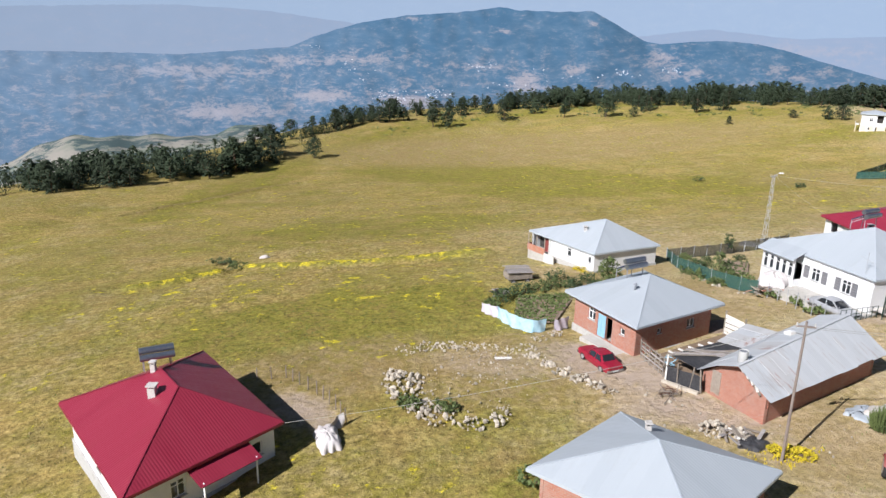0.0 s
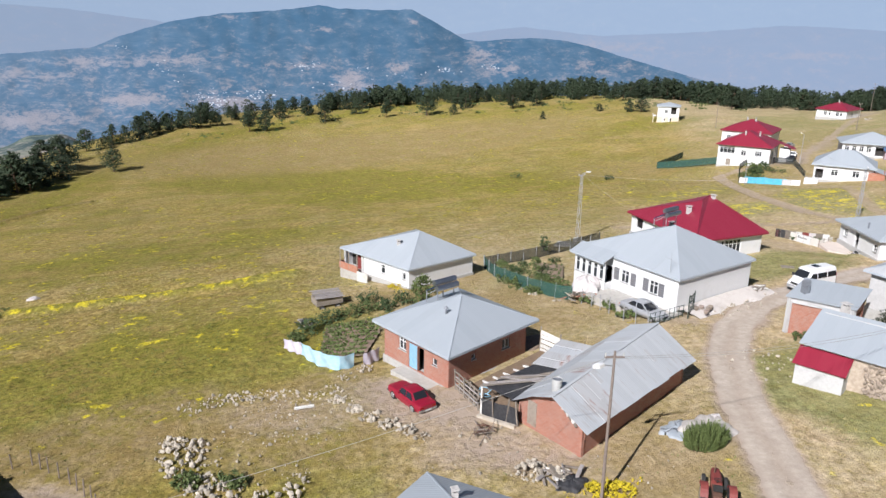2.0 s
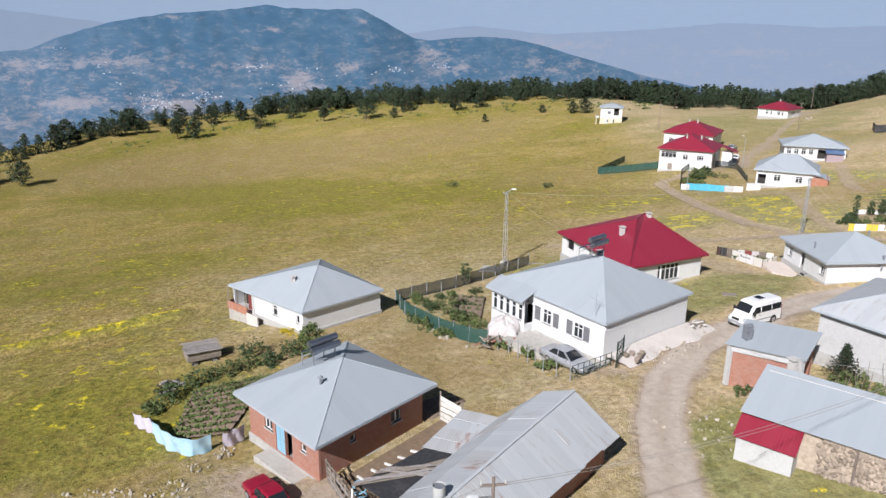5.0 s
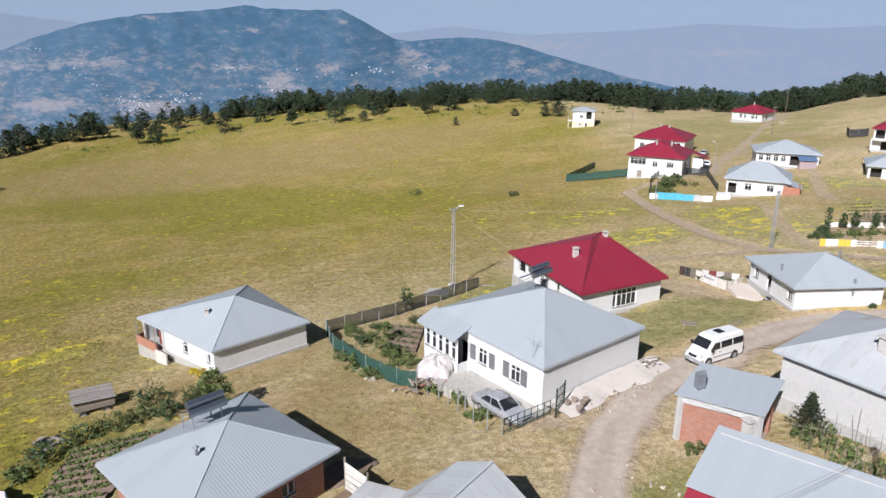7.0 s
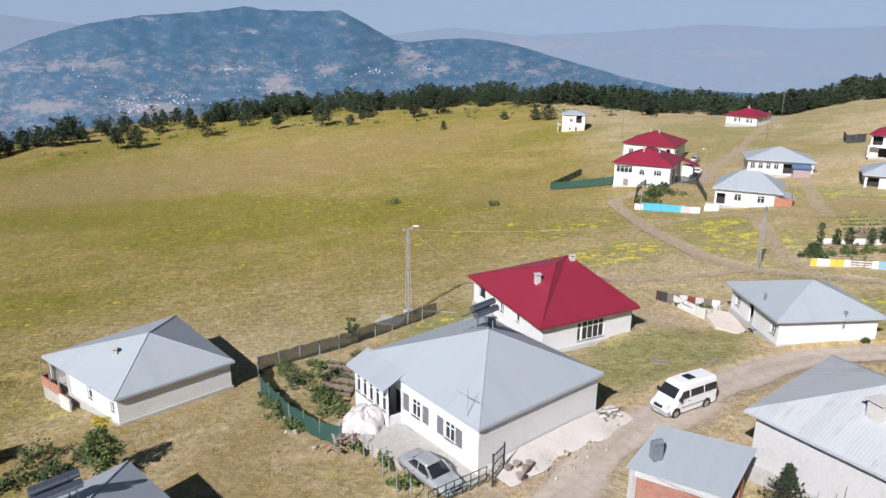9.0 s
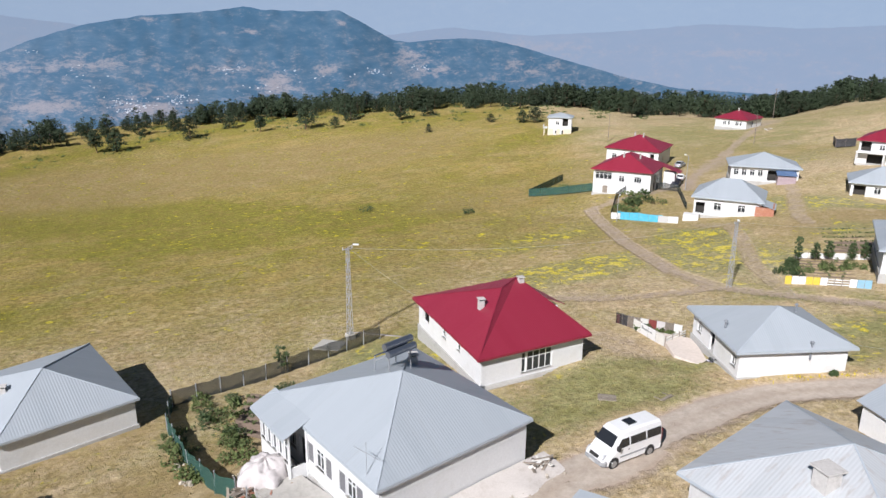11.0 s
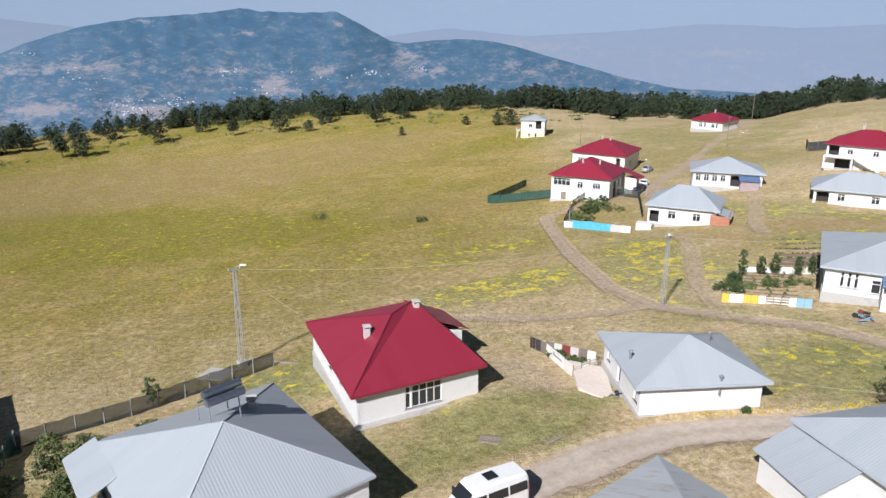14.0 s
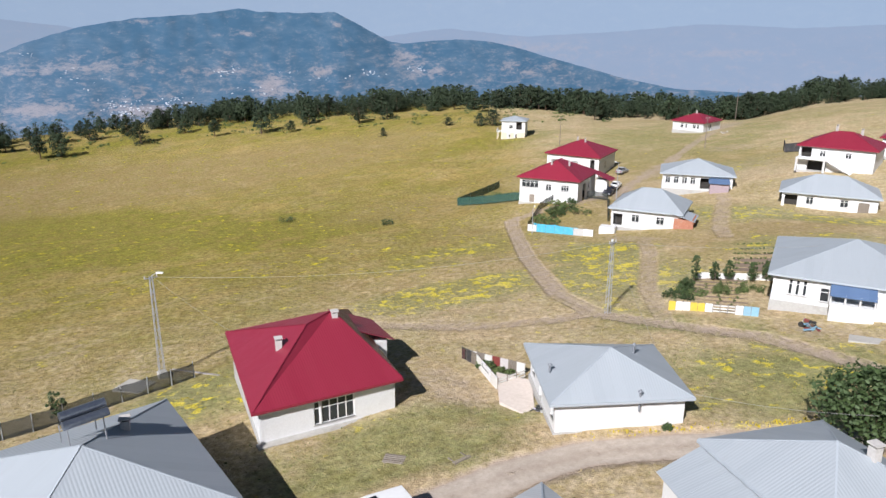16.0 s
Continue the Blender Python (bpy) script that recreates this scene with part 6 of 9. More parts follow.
# ---- vehicles ----
def wheel(parent, x, y, r, w):
    bm = bmesh.new()
    for k, (yy, rr) in enumerate(((-w / 2, r * 0.94), (-w / 2 + 0.03, r), (w / 2 - 0.03, r))):
        nxt = ((-w / 2 + 0.03, r), (w / 2 - 0.03, r), (w / 2, r * 0.94))[k]
        tube(bm, (x, y + yy, r), (x, y + nxt[0], r), rr, nxt[1], 18, cap=k in (0, 2))
    bmesh.ops.remove_doubles(bm, verts=bm.verts, dist=1e-4)
    wh = part("wheel", bm, RUBBER, parent)
    bm = bmesh.new()
    side = 1 if y > 0 else -1
    tube(bm, (x, y + side * (w / 2 - 0.02), r), (x, y + side * (w / 2 + 0.015), r), r * 0.74, r * 0.66, 14)
    part("rim", bm, RIM, wh)


def loft(bm, sections):
    """Skin between rings of equal count, closed at both ends."""
    rings = [[bm.verts.new(p) for p in s] for s in sections]
    n = len(rings[0])
    for a, b in zip(rings, rings[1:]):
        for k in range(n):
            j = (k + 1) % n
            bm.faces.new((a[k], a[j], b[j], b[k]))
    bm.faces.new(rings[0][::-1])
    bm.faces.new(rings[-1])


def car_ring(x, zlow, zbelt, half_low, half_belt, crown=0.03):
    """A body section from sill to bonnet height."""
    return [(x, -half_low, zlow), (x, -half_belt, (zlow + zbelt) / 2), (x, -half_belt * 0.97, zbelt - 0.06), (x, -half_belt * 0.88, zbelt), (x, 0, zbelt + crown), (x, half_belt * 0.88, zbelt), (x, half_belt * 0.97, zbelt - 0.06), (x, half_belt, (zlow + zbelt) / 2), (x, half_low, zlow)]


def cabin_ring(x, z0, z1, half0, half1):
    return [(x, -half0, z0), (x, -half1, z1 - 0.05), (x, -half1 * 0.85, z1), (x, half1 * 0.85, z1), (x, half1, z1 - 0.05), (x, half0, z0)]


def saloon(label, paint, at, turn, length, width, height, style, name="car", group=""):
    """A saloon along +x (its nose), with body, cabin, glass, lamps, bumpers, mirrors and wheels."""
    hs = thing(name, label, "car", at, turn, group)
    h, w, belt = length / 2, width / 2, height * 0.62
    if style == "old":
        body = ((-h, 0.42, belt * 0.92, 0.86), (-h + 0.1, 0.30, belt, 0.95), (-0.55 * h, 0.25, belt * 1.02, 1.0), (0.35 * h, 0.25, belt * 1.02, 1.0), (0.75 * h, 0.26, belt * 0.97, 0.97), (h - 0.08, 0.32, belt * 0.92, 0.93), (h, 0.42, belt * 0.85, 0.86))
        roof = ((-0.62 * h, -0.42 * h), (0.14 * h, 0.38 * h))
    else:
        body = ((-h, 0.45, belt * 0.95, 0.80), (-h + 0.2, 0.28, belt * 1.08, 0.94), (-0.5 * h, 0.24, belt * 1.06, 1.0), (0.3 * h, 0.24, belt * 1.0, 1.0), (0.7 * h, 0.26, belt * 0.90, 0.97), (h - 0.2, 0.30, belt * 0.76, 0.90), (h, 0.40, belt * 0.62, 0.74))
        roof = ((-0.70 * h, -0.34 * h), (0.06 * h, 0.42 * h))
    bm = bmesh.new()
    loft(bm, [car_ring(x, zl, zb, w * k * 0.94, w * k) for x, zl, zb, k in body])
    bmesh.ops.recalc_face_normals(bm, faces=bm.faces)
    part("body", bm, paint, hs, smooth=style != "old")
    (b0, b1), (f1, f0) = roof
    def lerp(a, b, k):
        return a + (b - a) * k

    def pane(name, pts, lift):
        p = [Vector(q) for q in pts]
        n = (p[1] - p[0]).cross(p[2] - p[0]).normalized() * lift
        bm = bmesh.new()
        hull_box(bm, [q + n * 0.2 for q in p] + [q + n for q in p])
        part(name, bm, CAR_GLASS, hs)

    zt, zb = height * 0.955, belt * 1.05
    mid = (b1 + f1) / 2 - 0.05
    if style == "new":
        bm = bmesh.new()
        loft(bm, [cabin_ring(b0, belt * 0.96, belt * 1.05, w * 0.86, w * 0.78), cabin_ring(lerp(b0, b1, 0.6), belt * 0.96, height * 0.90, w * 0.9, w * 0.70), cabin_ring(b1, belt * 0.96, height * 0.97, w * 0.92, w * 0.68), cabin_ring(f1, belt * 0.96, height * 0.965, w * 0.92, w * 0.68), cabin_ring(lerp(f1, f0, 0.45), belt * 0.96, height * 0.86, w * 0.9, w * 0.70), cabin_ring(f0, belt * 0.94, belt * 1.0, w * 0.84, w * 0.76)])
        bmesh.ops.recalc_face_normals(bm, faces=bm.faces)
        part("greenhouse", bm, CAR_GLASS, hs, "dark car windows", smooth=True)
        bm = bmesh.new()
        loft(bm, [[(x, -y * k, z), (x, -y * 0.55 * k, z + 0.035), (x, y * 0.55 * k, z + 0.035), (x, y * k, z), (x, y * k, z - 0.05), (x, -y * k, z - 0.05)] for x, z, y, k in ((lerp(b0, b1, 0.72), height * 0.925, w * 0.70, 0.96), (b1, height * 0.985, w * 0.70, 1.0), ((b1 + f1) / 2, height, w * 0.72, 1.0), (f1, height * 0.98, w * 0.70, 1.0), (lerp(f1, f0, 0.12), height * 0.945, w * 0.70, 0.97))])
        bmesh.ops.recalc_face_normals(bm, faces=bm.faces)
        part("roof", bm, paint, hs, smooth=True)
        for side in (1, -1):
            for x0, x1, z1 in ((f0 - 0.05, lerp(f1, f0, 0.10), height * 0.95), (b0 + 0.05, lerp(b0, b1, 0.75), height * 0.93), (mid, mid - 0.06, height * 0.98)):
                bm = bmesh.new()
                beam(bm, (x0, side * w * 0.87, belt * 1.0), (x1, side * w * 0.705, z1), 0.10 if x0 != mid else 0.06)
                part("pillar", bm, paint, hs)
    else:
        bm = bmesh.new()
        loft(bm, [cabin_ring(b0, belt * 0.98, belt * 1.03, w * 0.84, w * 0.80), cabin_ring(b1, belt * 0.98, height * 0.985, w * 0.9, w * 0.70), cabin_ring((b1 + f1) / 2, belt * 0.98, height, w * 0.92, w * 0.72), cabin_ring(f1, belt * 0.98, height * 0.975, w * 0.9, w * 0.70), cabin_ring(f0, belt * 0.98, belt * 1.02, w * 0.84, w * 0.80)])
        bmesh.ops.recalc_face_normals(bm, faces=bm.faces)
        part("cabin", bm, paint, hs)
        pane("windscreen", ((lerp(f0, f1, 0.12), -w * 0.70, zb), (lerp(f0, f1, 0.12), w * 0.70, zb), (lerp(f0, f1, 0.93), w * 0.62, zt), (lerp(f0, f1, 0.93), -w * 0.62, zt)), 0.035)
        pane("rear_window", ((lerp(b0, b1, 0.12), w * 0.68, zb), (lerp(b0, b1, 0.12), -w * 0.68, zb), (lerp(b0, b1, 0.93), -w * 0.62, zt), (lerp(b0, b1, 0.93), w * 0.62, zt)), 0.035)
        for side in (1, -1):
            for x0, x1, u0, u1 in ((lerp(b0, b1, 0.45), mid - 0.05, b1 + 0.05, mid - 0.05), (mid + 0.05, lerp(f0, f1, 0.45), mid + 0.05, f1 - 0.05)):
                pts = [(x0, side * w * 0.915, zb), (x1, side * w * 0.915, zb), (u1, side * w * 0.745, zt - 0.02), (u0, side * w * 0.745, zt - 0.02)]
                pane("side_window", pts if side < 0 else pts[::-1], 0.03)
    for x, zz, mat_, nm, k in ((h - 0.03, belt * 0.66, LAMP_CLEAR, "headlight", 1), (-h + 0.03, belt * 0.72, LAMP_RED, "tail_light", -1)):
        for side in (1, -1):
            bm = bmesh.new()
            box(bm, x - 0.05, side * w * 0.66 - 0.17, zz - 0.07, x + 0.05, side * w * 0.66 + 0.17, zz + 0.08)
            part(nm, bm, mat_, hs)
    for x, k in ((h, 1), (-h, -1)):
        bm = bmesh.new()
        loft(bm, [[(x + k * 0.05, y, 0.34), (x + k * 0.08, y, 0.42), (x + k * 0.05, y, 0.52), (x - k * 0.1, y, 0.52), (x - k * 0.1, y, 0.34)] for y in (-w * 0.92, -w * 0.5, w * 0.5, w * 0.92)])
        bmesh.ops.recalc_face_normals(bm, faces=bm.faces)
        part("bumper", bm, CHROME if style == "old" else paint, hs)
    bm = bmesh.new()
    box(bm, h + 0.0, -w * 0.42, belt * 0.55, h + 0.03, w * 0.42, belt * 0.75)
    part("grille", bm, RUBBER, hs)
    for x in (h + 0.06, -h - 0.06):
        bm = bmesh.new()
        box(bm, x - 0.03, -0.26, 0.38, x + 0.03, 0.26, 0.49)
        part("number_plate", bm, PIPE, hs)
    for side in (1, -1):
        bm = bmesh.new()
        box(bm, f0 - 0.45, side * (w * 0.95) - 0.02, belt * 1.02, f0 - 0.33, side * (w * 0.95 + 0.17), belt * 1.02 + 0.13)
        part("mirror", bm, paint, hs)
        bm = bmesh.new()
        box(bm, mid - 0.4, side * w - 0.015, belt * 0.82, mid - 0.22, side * w + 0.015, belt * 0.86)
        part("door_handle", bm, CHROME, hs)
        for x in (-0.58 * h, 0.62 * h):
            wheel(hs, x, side * (w - 0.1), 0.31, 0.2)
    return hs


def ground_pose(x, y, lift=0.0):
    return (x, y, gz(x, y) + lift)


saloon("faded red old saloon car parked on bare earth", CAR_RED, (14.9, 55.35, 4.72), 113, 4.4, 1.66, 1.42, "old")
saloon("silver modern saloon car parked beside a terrace", CAR_SILVER, (40.7, 67.0, 5.10), -68, 5.0, 1.92, 1.47, "new")
saloon("dark blue car parked below a red-roofed house", CAR_NAVY, (134.3, 163.2, gz(134.3, 163.2) + 0.05), -135, 4.4, 1.75, 1.5, "new", group="cars by the red-roofed houses")
saloon("white car parked on the earth track", CAR_WHITE, (139.7, 169.0, gz(139.7, 169) + 0.05), 45, 4.4, 1.75, 1.5, "new", group="cars by the red-roofed houses")
saloon("grey car parked beside a white house", CAR_SILVER, (151.0, 184.6, gz(151, 184.6) + 0.05), 35, 4.4, 1.75, 1.5, "new", group="cars by the red-roofed houses")


def minibus(at, turn):
    """A high-roofed white minibus, nose along +x."""
    hs = thing("minibus", "white high-roofed minibus with dark windows on the lane", "minibus", at, turn)
    L, w = 2.68, 0.98

    def ring(x, z0, z1, lo, hi, top):
        return [(x, -lo, z0), (x, -lo, z0 + (z1 - z0) * 0.4), (x, -hi, z0 + (z1 - z0) * 0.62), (x, -top, z1 - 0.1), (x, -top * 0.8, z1), (x, top * 0.8, z1), (x, top, z1 - 0.1), (x, hi, z0 + (z1 - z0) * 0.62), (x, lo, z0 + (z1 - z0) * 0.4), (x, lo, z0)]

    bm = bmesh.new()
    loft(bm, [ring(-L, 0.45, 2.22, w * 0.93, w * 0.92, w * 0.78), ring(-L + 0.12, 0.32, 2.38, w, w * 0.98, w * 0.82), ring(-0.5, 0.30, 2.46, w, w, w * 0.84), ring(0.9, 0.30, 2.42, w, w, w * 0.84), ring(1.22, 0.30, 2.30, w, w * 0.98, w * 0.80), ring(1.9, 0.30, 1.42, w, w * 0.96, w * 0.86), ring(2.1, 0.30, 1.24, w, w * 0.94, w * 0.84), ring(2.52, 0.32, 1.02, w * 0.93, w * 0.88, w * 0.78), ring(L, 0.42, 0.80, w * 0.80, w * 0.76, w * 0.70)])
    bmesh.ops.recalc_face_normals(bm, faces=bm.faces)
    part("body", bm, CAR_WHITE, hs)

    def pane(name, pts, lift=0.03, material=CAR_GLASS):
        p = [Vector(q) for q in pts]
        n = (p[1] - p[0]).cross(p[2] - p[0]).normalized() * lift
        bm = bmesh.new()
        hull_box(bm, [q - n * 0.5 for q in p] + [q + n for q in p])
        part(name, bm, material, hs)

    pane("windscreen", ((1.84, -w * 0.80, 1.50), (1.84, w * 0.80, 1.50), (1.30, w * 0.74, 2.18), (1.30, -w * 0.74, 2.18)))
    for side in (1, -1):
        for x0, x1, k in ((-2.5, -1.22, 0), (-1.08, 0.30, 0), (0.45, 1.22, 1)):
            top1 = x1 if k == 0 else 1.05
            pts = [(x0, side * w * 1.0, 1.42), (x1 + (0.35 if k else 0), side * w * 1.0, 1.36 if k else 1.42), (top1, side * w * 0.915, 1.98), (x0, side * w * 0.915, 1.98)]
            pane("side_window", pts if side < 0 else pts[::-1], 0.035)
    pane("rear_window", ((-L - 0.005, w * 0.74, 1.42), (-L - 0.005, -w * 0.74, 1.42), (-L + 0.03, -w * 0.68, 2.0), (-L + 0.03, w * 0.68, 2.0)))
    pane("roof_hatch", ((-0.75, -0.36, 2.475), (0.0, -0.36, 2.475), (0.0, 0.36, 2.475), (-0.75, 0.36, 2.475)), 0.04)
    bm = bmesh.new()
    loft(bm, [[(x - 0.02, y, 0.30), (x + 0.09, y, 0.40), (x + 0.09, y, 0.62), (x - 0.05, y, 0.74), (x - 0.2, y, 0.30)] for x, y in ((2.42, -0.95), (2.66, -0.72), (2.70, 0), (2.66, 0.72), (2.42, 0.95))])
    bmesh.ops.recalc_face_normals(bm, faces=bm.faces)
    part("front_bumper", bm, PLASTIC_GREY, hs, "grey plastic bumper")
    bm = bmesh.new()
    box(bm, -L - 0.08, -0.9, 0.38, -L + 0.1, 0.9, 0.6)
    part("rear_bumper", bm, PLASTIC_GREY, hs, "grey plastic bumper")
    bm = bmesh.new()
    hull_box(bm, [(2.62, -0.42, 0.80), (2.70, -0.42, 0.78), (2.70, 0.42, 0.78), (2.62, 0.42, 0.80), (2.50, -0.42, 0.98), (2.58, -0.42, 0.98), (2.58, 0.42, 0.98), (2.50, 0.42, 0.98)])
    part("grille", bm, RUBBER, hs)
    for side in (1, -1):
        bm = bmesh.new()
        hull_box(bm, [(2.42, side * 0.66 - 0.17, 0.80), (2.62, side * 0.66 - 0.17, 0.80), (2.62, side * 0.66 + 0.17, 0.80), (2.42, side * 0.66 + 0.17, 0.80), (2.22, side * 0.66 - 0.15, 1.10), (2.44, side * 0.66 - 0.15, 1.06), (2.44, side * 0.66 + 0.15, 1.06), (2.22, side * 0.66 + 0.15, 1.10)])
        part("headlight", bm, LAMP_CLEAR, hs)
        bm = bmesh.new()
        box(bm, -L - 0.03, side * 0.86 - 0.06, 0.9, -L + 0.06, side * 0.86 + 0.06, 1.7)
        part("tail_light", bm, LAMP_RED, hs)
        bm = bmesh.new()
        box(bm, 1.42, side * 1.0 - 0.02, 1.32, 1.56, side * 1.0 + side * 0.24, 1.64)
        part("mirror", bm, RUBBER, hs)
        bm = bmesh.new()
        box(bm, 0.36, side * w - 0.02, 1.08, 0.5, side * w + 0.02, 1.13)
        part("door_handle", bm, RUBBER, hs)
        bm = bmesh.new()
        box(bm, -1.2, side * w - 0.02, 0.66, 1.2, side * w + 0.03, 0.76)
        part("rub_strip", bm, PLASTIC_GREY, hs)
        for x in (-1.55, 1.72):
            bm = bmesh.new()
            tube(bm, (x, side * 0.80, 0.40), (x, side * 0.992, 0.40), 0.44, sides=18)
            part("wheel_arch", bm, RUBBER, hs)
            wheel(hs, x, side * 0.90, 0.35, 0.24)
    bm = bmesh.new()
    box(bm, 2.76, -0.26, 0.44, 2.80, 0.26, 0.55)
    part("number_plate", bm, PIPE, hs)
    return hs


minibus((61.55, 69.1, gz(61.55, 69.1) + 0.05), 191.5)


def tractor(at, turn):
    hs = thing("tractor", "old faded red tractor standing on grass", "tractor", at, turn)
    for x, y, r, w in ((-0.9, 0.75, 0.68, 0.36), (-0.9, -0.75, 0.68, 0.36), (1.05, 0.62, 0.38, 0.2), (1.05, -0.62, 0.38, 0.2)):
        wheel(hs, x, y, r, w)
    bm = bmesh.new()
    loft(bm, [[(x, -hw, z0), (x, -hw, z1 - 0.1), (x, -hw * 0.6, z1), (x, hw * 0.6, z1), (x, hw, z1 - 0.1), (x, hw, z0)] for x, hw, z0, z1 in ((0.0, 0.3, 0.6, 1.22), (0.9, 0.28, 0.6, 1.2), (1.4, 0.25, 0.62, 1.12))])
    bmesh.ops.recalc_face_normals(bm, faces=bm.faces)
    part("bonnet", bm, TRACTOR_RED, hs)
    bm = bmesh.new()
    box(bm, -1.2, -0.25, 0.5, 0.1, 0.25, 0.9)
    part("gearbox", bm, RUSTY_STEEL, hs)
    for side in (1, -1):
        bm = bmesh.new()
        loft(bm, [[(-0.9 + 0.74 * math.cos(a), side * 0.55, 0.68 + 0.74 * math.sin(a)), (-0.9 + 0.74 * math.cos(a), side * 0.98, 0.68 + 0.74 * math.sin(a)), (-0.9 + 0.78 * math.cos(a), side * 0.98, 0.68 + 0.78 * math.sin(a)), (-0.9 + 0.78 * math.cos(a), side * 0.55, 0.68 + 0.78 * math.sin(a))] for a in [radians(20 + 17 * k) for k in range(9)]])
        bmesh.ops.recalc_face_normals(bm, faces=bm.faces)
        part("mudguard", bm, TRACTOR_RED, hs)
    bm = bmesh.new()
    box(bm, -0.95, -0.24, 1.05, -0.5, 0.24, 1.13)
    box(bm, -0.98, -0.24, 1.10, -0.88, 0.24, 1.45)
    part("seat", bm, RUBBER, hs)
    bm = bmesh.new()
    tube(bm, (-0.1, 0, 1.1), (-0.3, 0, 1.42), 0.025)
    for k in range(12):
        a, b = k * math.pi / 6, (k + 1) * math.pi / 6
        beam(bm, (-0.3 + 0.1 * math.cos(a), 0.2 * math.sin(a), 1.42 + 0.05 * math.cos(a)), (-0.3 + 0.1 * math.cos(b), 0.2 * math.sin(b), 1.42 + 0.05 * math.cos(b)), 0.03)
    part("steering_wheel", bm, RUBBER, hs)
    bm = bmesh.new()
    tube(bm, (0.7, 0.12, 1.2), (0.7, 0.12, 1.75), 0.04)
    part("exhaust", bm, RUSTY_STEEL, hs)
    return hs


tractor((29.5, 38.2, gz(29.5, 38.2) + 0.02), 60)


# ---- poles and cables ----
def wooden_pole(at, height, label, lamp=False):
    hs = thing("utility_pole", label, "pole", at, 0, "wooden utility poles")
    bm = bmesh.new()
    tube(bm, (0, 0, -0.6), (0.0, 0, height), 0.105, 0.07, 10)
    part("post", bm, WOOD_POLE, hs)
    bm = bmesh.new()
    beam(bm, (-0.55, 0.1, height - 0.35), (0.55, -0.1, height - 0.35), 0.09)
    arm = part("cross_arm", bm, WOOD_POLE, hs)
    for x in (-0.5, 0.0, 0.5):
        bm = bmesh.new()
        tube(bm, (x, -x * 0.18, height - 0.32), (x, -x * 0.18, height - 0.1), 0.05, 0.035, 8)
        part("insulator", bm, PIPE, arm)
    if lamp:
        bm = bmesh.new()
        beam(bm, (0, 0, height - 0.9), (-0.9, -0.35, height - 0.55), 0.06)
        br = part("bracket", bm, STEEL, hs)
        bm = bmesh.new()
        loft(bm, [[(x, y0, z0), (x, y1, z0), (x, y1, z1), (x, y0, z1)] for x, y0, y1, z0, z1 in ((-0.75, -0.38, -0.22, height - 0.66, height - 0.52), (-1.1, -0.52, -0.2, height - 0.72, height - 0.48), (-1.45, -0.5, -0.34, height - 0.66, height - 0.54))])
        bmesh.ops.recalc_face_normals(bm, faces=bm.faces)
        part("lamp_head", bm, WINDOW_WHITE, br, "white street lamp head")
    return hs


wooden_pole((23.2, 39.9, 5.75), 9.6, "brown wooden utility pole with a street lamp", True)
for x, y, h, lb in ((183.2, 195.5, 8.5, "dark wooden pole beside a far track"), (160.0, 234.4, 9.0, "dark leaning wooden pole on the meadow"), (231.9, 241.8, 11.0, "tall dark pole before the far woods")):
    wooden_pole(ground_pose(x, y), h, lb)


def lattice_pole(at, height, lamp_dir, label):
    hs = thing("lattice_pole", label, "pole", at, 20, "lattice steel poles")
    b, t_ = 0.24, 0.12
    corners = ((1, 1), (-1, 1), (-1, -1), (1, -1))
    for sx, sy in corners:
        bm = bmesh.new()
        beam(bm, (sx * b, sy * b, -0.2), (sx * t_, sy * t_, height), 0.048)
        part("leg", bm, STEEL, hs)
    n = 10
    for k in range(n):
        z0, z1 = height * k / n, height * (k + 1) / n
        w0, w1 = b + (t_ - b) * k / n, b + (t_ - b) * (k + 1) / n
        for i in range(4):
            (ax, ay), (bx, by) = corners[i], corners[(i + 1) % 4]
            if (k + i) % 2:
                ax, ay, bx, by = bx, by, ax, ay
            bm = bmesh.new()
            beam(bm, (ax * w0, ay * w0, z0), (bx * w1, by * w1, z1), 0.026)
            part("brace", bm, STEEL, hs)
    bm = bmesh.new()
    beam(bm, (-0.6, 0, height - 0.15), (0.6, 0, height - 0.15), 0.08)
    arm = part("cross_arm", bm, STEEL, hs)
    for x in (-0.55, 0.55):
        bm = bmesh.new()
        tube(bm, (x, 0, height - 0.12), (x, 0, height + 0.12), 0.05, 0.04, 8)
        part("insulator", bm, PIPE, arm)
    bm = bmesh.new()
    beam(bm, (0, 0, height), (lamp_dir[0] * 0.7, lamp_dir[1] * 0.7, height + 0.35), 0.05)
    br = part("bracket", bm, STEEL, hs)
    bm = bmesh.new()
    d = Vector((lamp_dir[0], lamp_dir[1], 0)).normalized()
    c = d * 0.9 + Vector((0, 0, height + 0.38))
    beam(bm, c - d * 0.3, c + d * 0.3, 0.22, 0.12)
    part("lamp_head", bm, WINDOW_WHITE, br)
    bm = bmesh.new()
    box(bm, -0.4, -0.4, -0.9, 0.4, 0.4, -0.05)
    part("footing", bm, CONCRETE, hs)
    return hs


lattice_pole((49.1, 102.1, 2.75), 9.5, (0.6, -0.6), "grey lattice steel power pole on the meadow")
lattice_pole((95.3, 99.0, 2.85), 9.4, (-0.7, -0.5), "grey lattice steel power pole beside a track")


